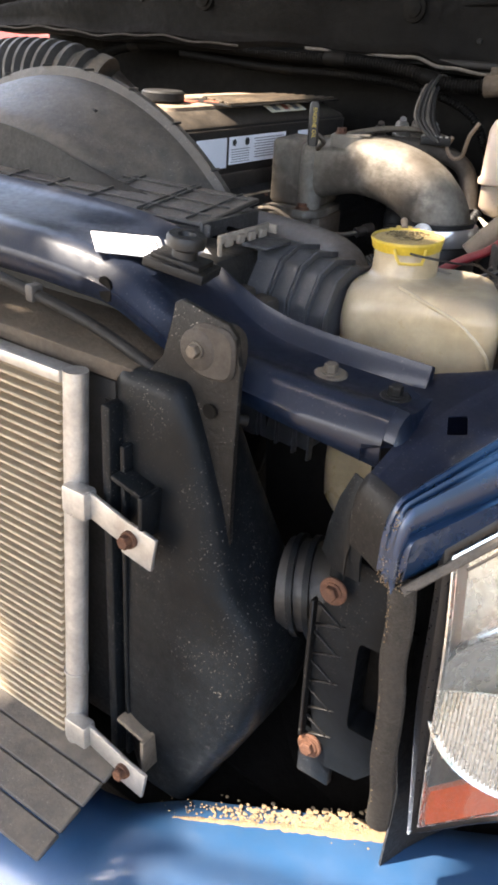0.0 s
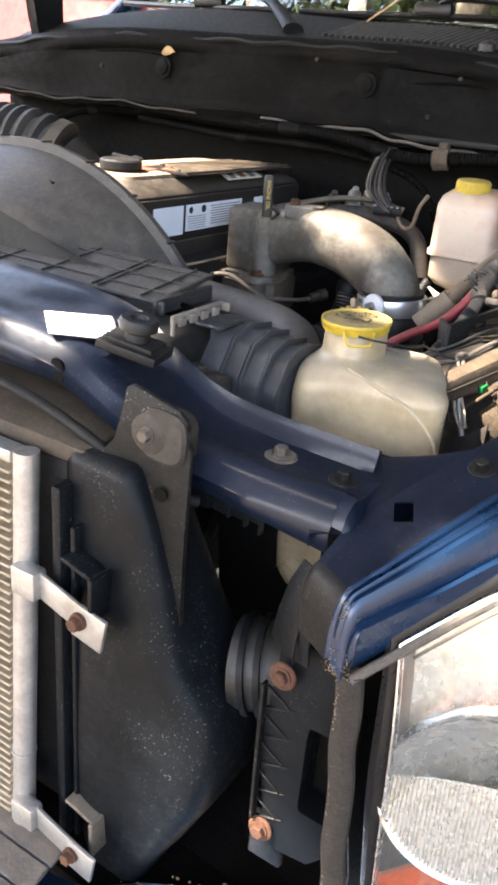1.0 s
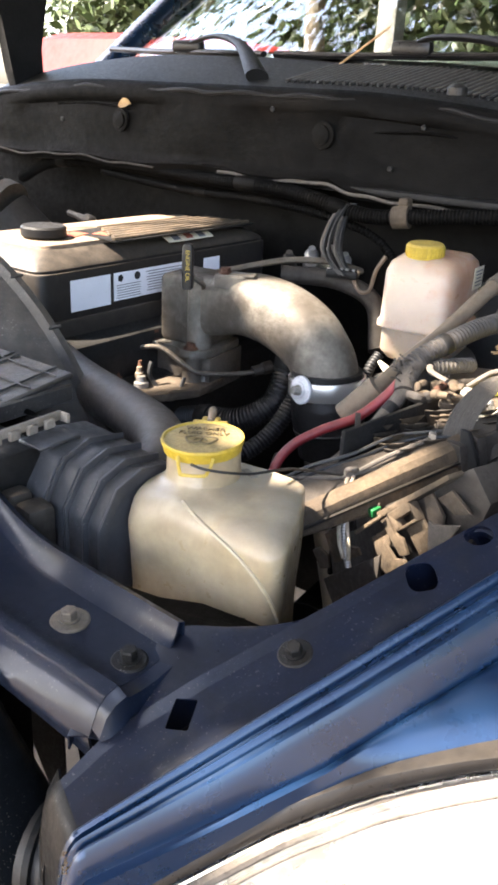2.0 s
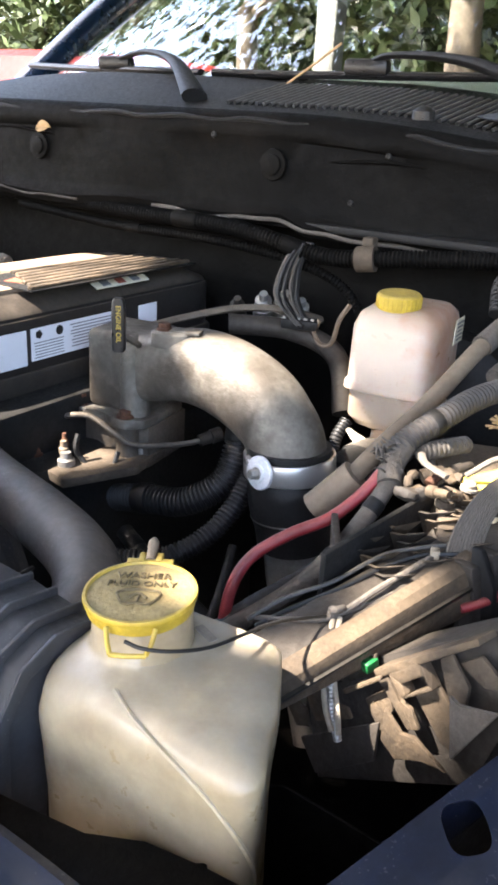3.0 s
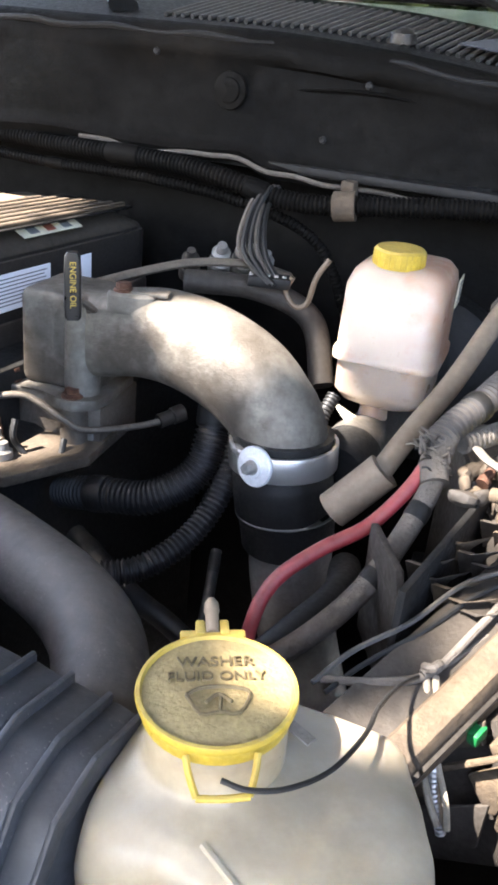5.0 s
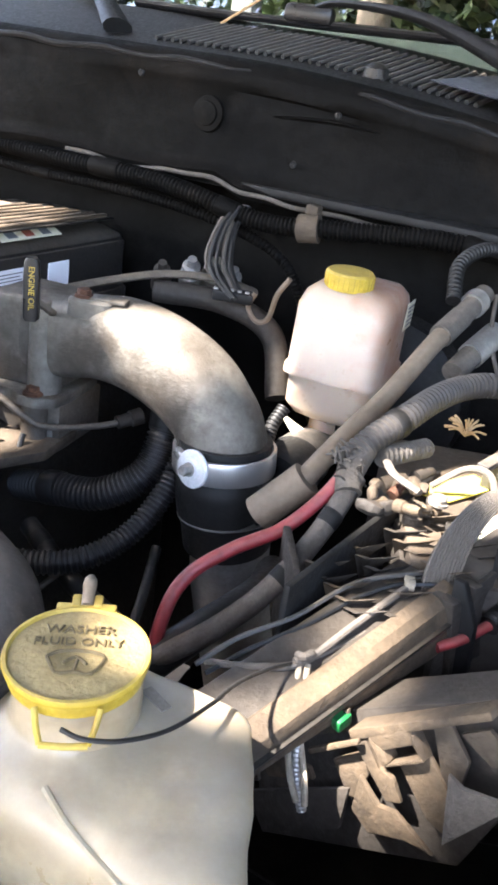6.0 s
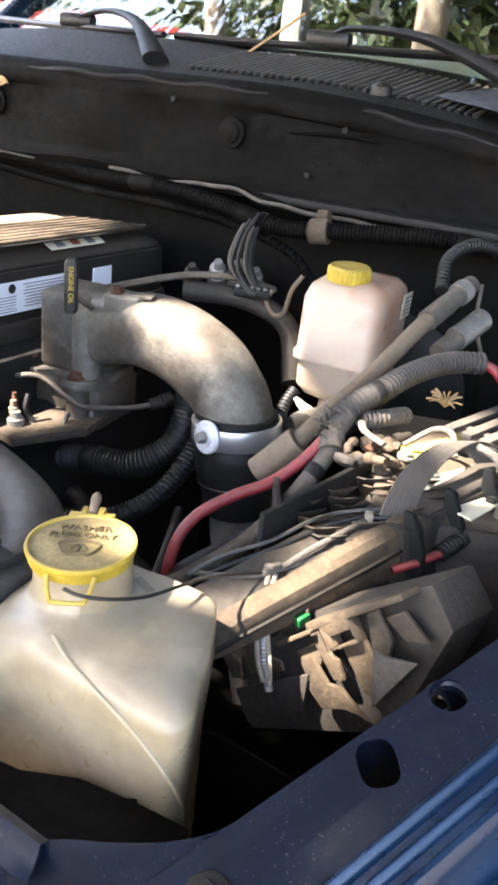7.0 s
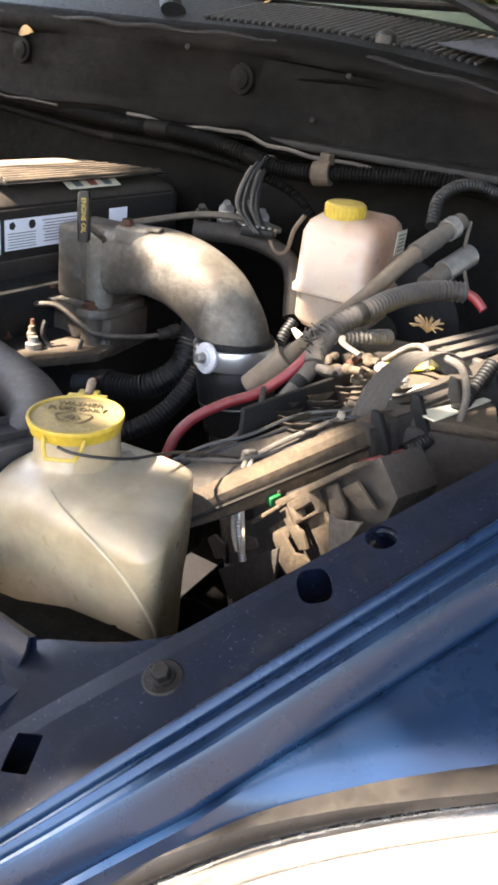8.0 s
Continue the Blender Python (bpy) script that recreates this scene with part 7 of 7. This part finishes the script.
def leaf(c, ax, size, name="dry_leaf"):
    t = thing(name, c, "small curled dry tan leaf", "leaf", "fallen leaves")
    b = bmesh.new()
    a = Vector(ax).normalized()
    s = a.cross(V(0, -.9, .4)).normalized()
    n = s.cross(a)
    rows = []
    for i in range(7):
        k = i / 6
        w = size * .3 * math.sin(math.pi * min(1, k * 1.0)) ** .7 + .0006
        m = Vector(c) + a * (size * (k - .5)) + n * (.006 * math.sin(k * 3))
        rows.append([m - s * w + n * .004, m, m + s * w + n * .005])
    sheet(b, rows, .0008)
    part("blade", b, DRY_LEAF, t)


leaf((-1.10, 1.632, 1.606), (1, .1, .1), .032)
nd_ = thing("pine_needle", (-.75, 1.96, 1.69), "thin orange dry needle caught under the wiper", "needle")
b_ = bmesh.new()
tube(b_, [V(-.80, 1.955, 1.705), V(-.75, 1.96, 1.738), V(-.70, 1.97, 1.775)], .0022, 6, 5)
part("stalk", b_, DRY_LEAF, nd_)

# air intake boot at the far side
ib = thing("intake_boot", (-1.2, 1.3, 1.25), "black ribbed intake boot with a brass clamp bolt", "boot")
b_ = bmesh.new()
conduit(b_, [V(-1.47, 1.33, 1.395), V(-1.34, 1.335, 1.412), V(-1.23, 1.35, 1.408), V(-1.17, 1.37, 1.388)], .075, .022, 28)
part("bellows", b_, BLACK_GREY, ib)
b_ = bmesh.new()
tube(b_, [V(-1.185, 1.364, 1.393), V(-1.165, 1.372, 1.386)], .078, 28, 2)
part("band", b_, BROWN_STEEL, ib)
b_ = bmesh.new()
tube(b_, [V(-1.175, 1.368, 1.39), V(-1.12, 1.41, 1.32), V(-1.10, 1.5, 1.2)], .066, 20, 5)
part("turbo_inlet", b_, DUST_DARK, ib)
af = thing("air_filter_box", (-1.5, 1.3, .9), "black air filter box in the far corner", "box")
b_ = bmesh.new()
box(b_, (-1.52, 1.28, 1.18), (.26, .40, .36), None, .02)
part("body", b_, BLACK, af)
yf = thing("brass_fitting", (-1.07, 1.5, 1.38), "brass coloured hose fitting behind the cover", "fitting")
b_ = bmesh.new()
lathe(b_, V(-1.12, 1.515, 1.392), V(1, -.25, -.05), [(0, -.04), (.006, -.04), (.006, 0), (.007, 0), (.007, .035), (.012, .036), (.012, .055), (.009, .06), (0, .06)], 14)
part("body", b_, BROWN_STEEL, yf)


cb = thing("coolant_bottle", (-1.62, 1.55, 1.2), "dusty coolant bottle with a pale green cap", "bottle")
b_ = bmesh.new()
rings(b_, [superloop(V(-1.64, 1.57, z), hx, hx * .9, 4, 28) for z, hx in ((1.20, .06), (1.22, .075), (1.36, .075), (1.40, .06), (1.415, .035), (1.435, .034))])
part("tank", b_, TAN, cb)
b_ = bmesh.new()
lathe(b_, V(-1.64, 1.57, 1.432), V(0, 0, 1), [(0, 0), (.042, 0), (.044, .004), (.043, .016), (.036, .02), (0, .021)], 24)
part("cap", b_, surface("pale_green_cap", (0.3, 0.33, 0.13), 0.5, 0, 0.2, 40, 0.05, 200, dust=0.4), cb, "pale green dusty cap")


# ---- red truck parked alongside ----
def red_truck():
    t = thing("red_truck", (-4.6, 4.6, 0), "faded red truck with a white mirror parked alongside", "truck")
    b = bmesh.new()
    rings(b, [superloop(V(-4.55, 5.4, z), hx, hy, 6, 40) for z, hx, hy in ((.5, .95, 2.6), (.6, 1.0, 2.7), (1.1, 1.0, 2.7), (1.2, .97, 2.66))])
    part("body", b, RED_PAINT, t, "faded red body")
    b = bmesh.new()
    rings(b, [superloop(V(-4.55, 5.5, z), hx, hy, 5, 40) for z, hx, hy in ((1.18, .95, 1.25), (1.6, .88, 1.0), (1.95, .80, .85), (2.0, .7, .7))])
    part("cab", b, RED_PAINT, t)
    for x, y in ((-3.6, 3.6), (-3.6, 7.0), (-5.5, 3.6), (-5.5, 7.0)):
        b = bmesh.new()
        lathe(b, V(x - .12, y, .38), V(1, 0, 0), [(0, 0), (.22, 0), (.36, .02), (.38, .05), (.38, .19), (.36, .22), (.2, .2), (0, .2)], 32)
        part("tyre", b, RUBBER, t)
    b = bmesh.new()
    rings(b, [superloop(V(-3.45, 4.55, z), hx, hy, 4, 24) for z, hx, hy in ((1.56, .03, .08), (1.59, .05, .11), (1.74, .05, .11), (1.78, .03, .08))])
    tube(b, [V(-3.45, 4.6, 1.55), V(-3.65, 4.7, 1.5)], .03, 8, 3)
    part("mirror", b, WHITE_PAINT, t, "white mirror housing")


red_truck()


# ---- unseen tree added over the front corner, gaps placed to let sun spots through ----
def shade_tree():
    at = V(-4.6, -3.6, 0)
    t = thing("tree", at, "unseen leafy tree added to shade the engine bay", "tree", "trees round the yard")
    b = bmesh.new()
    crown = V(-.35, .95, 1.3) + SUN_DIR * 3.4
    tube(b, [at - V(0, 0, .1), at + V(.1, .05, 1.4), at + V(.3, .2, 2.4), crown + V(-1.5, -1.2, -.5)], lambda k: .2 * (1 - .7 * k), 12, 8)
    part("trunk", b, BARK, t)
    u = SUN_DIR.cross(V(0, 0, 1)).normalized()
    v = u.cross(SUN_DIR)
    for i in range(9):
        a = i * .7
        b = bmesh.new()
        e = crown + u * math.cos(a) * 1.3 + v * math.sin(a) * 1.1
        tube(b, [crown + V(-1.5, -1.2, -.5), (crown + V(-1.2, -.9, .1)).lerp(e, .5), e], lambda q: .02 * (1 - .85 * q), 6, 5)
        part("limb", b, BARK, t)
    gaps = SUN_GAPS
    rg = random.Random(21)
    verts, faces = [], []
    for i in range(76000):
        c = crown + u * rg.uniform(-2.2, 2.2) + v * rg.uniform(-1.9, 1.9) + SUN_DIR * rg.gauss(0, .22)
        s = .13 * rg.uniform(.6, 1.3)
        a = V(rg.uniform(-1, 1), rg.uniform(-1, 1), rg.uniform(-1, .3)).normalized()
        d = a.cross(V(rg.uniform(-1, 1), rg.uniform(-1, 1), rg.uniform(-1, 1))).normalized()
        m = c + a * s * .5
        hit = False
        for g, rad in gaps:
            q = m - g
            if (q - SUN_DIR * q.dot(SUN_DIR)).length < rad + s * .32:
                hit = True
                break
        if hit:
            continue
        k = len(verts)
        verts += [c, m + d * s * .24, c + a * s, m - d * s * .24]
        faces.append((k, k + 1, k + 2, k + 3))
    me = bpy.data.meshes.new("crown")
    me.from_pydata(verts, [], faces)
    me.materials.append(LEAFM)
    ob = new("crown", me)
    ob.parent = t
    ob.matrix_parent_inverse = Matrix.Translation(-at)
    tagged(ob, "dense crown of green leaves, kept clear along chosen sun rays", kind="stuff")


# Places to be sunlit: leaves between each one and the sun are dropped.
SUN_GAPS = [(V(-.30, 1.95, 1.68), .06), (V(-.495, 1.362, 1.37), .034), (V(-.445, 1.355, 1.365), .03), (V(-.438, 1.51, 1.36), .016), (V(-.455, 1.475, 1.36), .015), (V(.05, .70, 1.14), .06), (V(.12, .80, 1.2), .05), (V(-.92, 1.20, 1.41), .06), (V(-.90, 1.36, 1.41), .10), (V(-.92, 1.52, 1.41), .09), (V(-.10, 1.32, 1.32), .06), (V(-.115, 1.03, 1.235), .022), (V(-.165, 1.035, 1.215), .012),
            (V(-.165, 1.235, 1.31), .02), (V(-.478, .702, 1.333), .036), (V(-.66, .70, 1.33), .05), (V(-.66, .55, .92), .02), (V(-.64, .55, .82), .02), (V(-.18, .60, .72), .08), (V(-.12, .65, .74), .07), (V(-.80, 1.20, 1.35), .05), (V(-.115, 1.13, 1.21), .015)]
shade_tree()
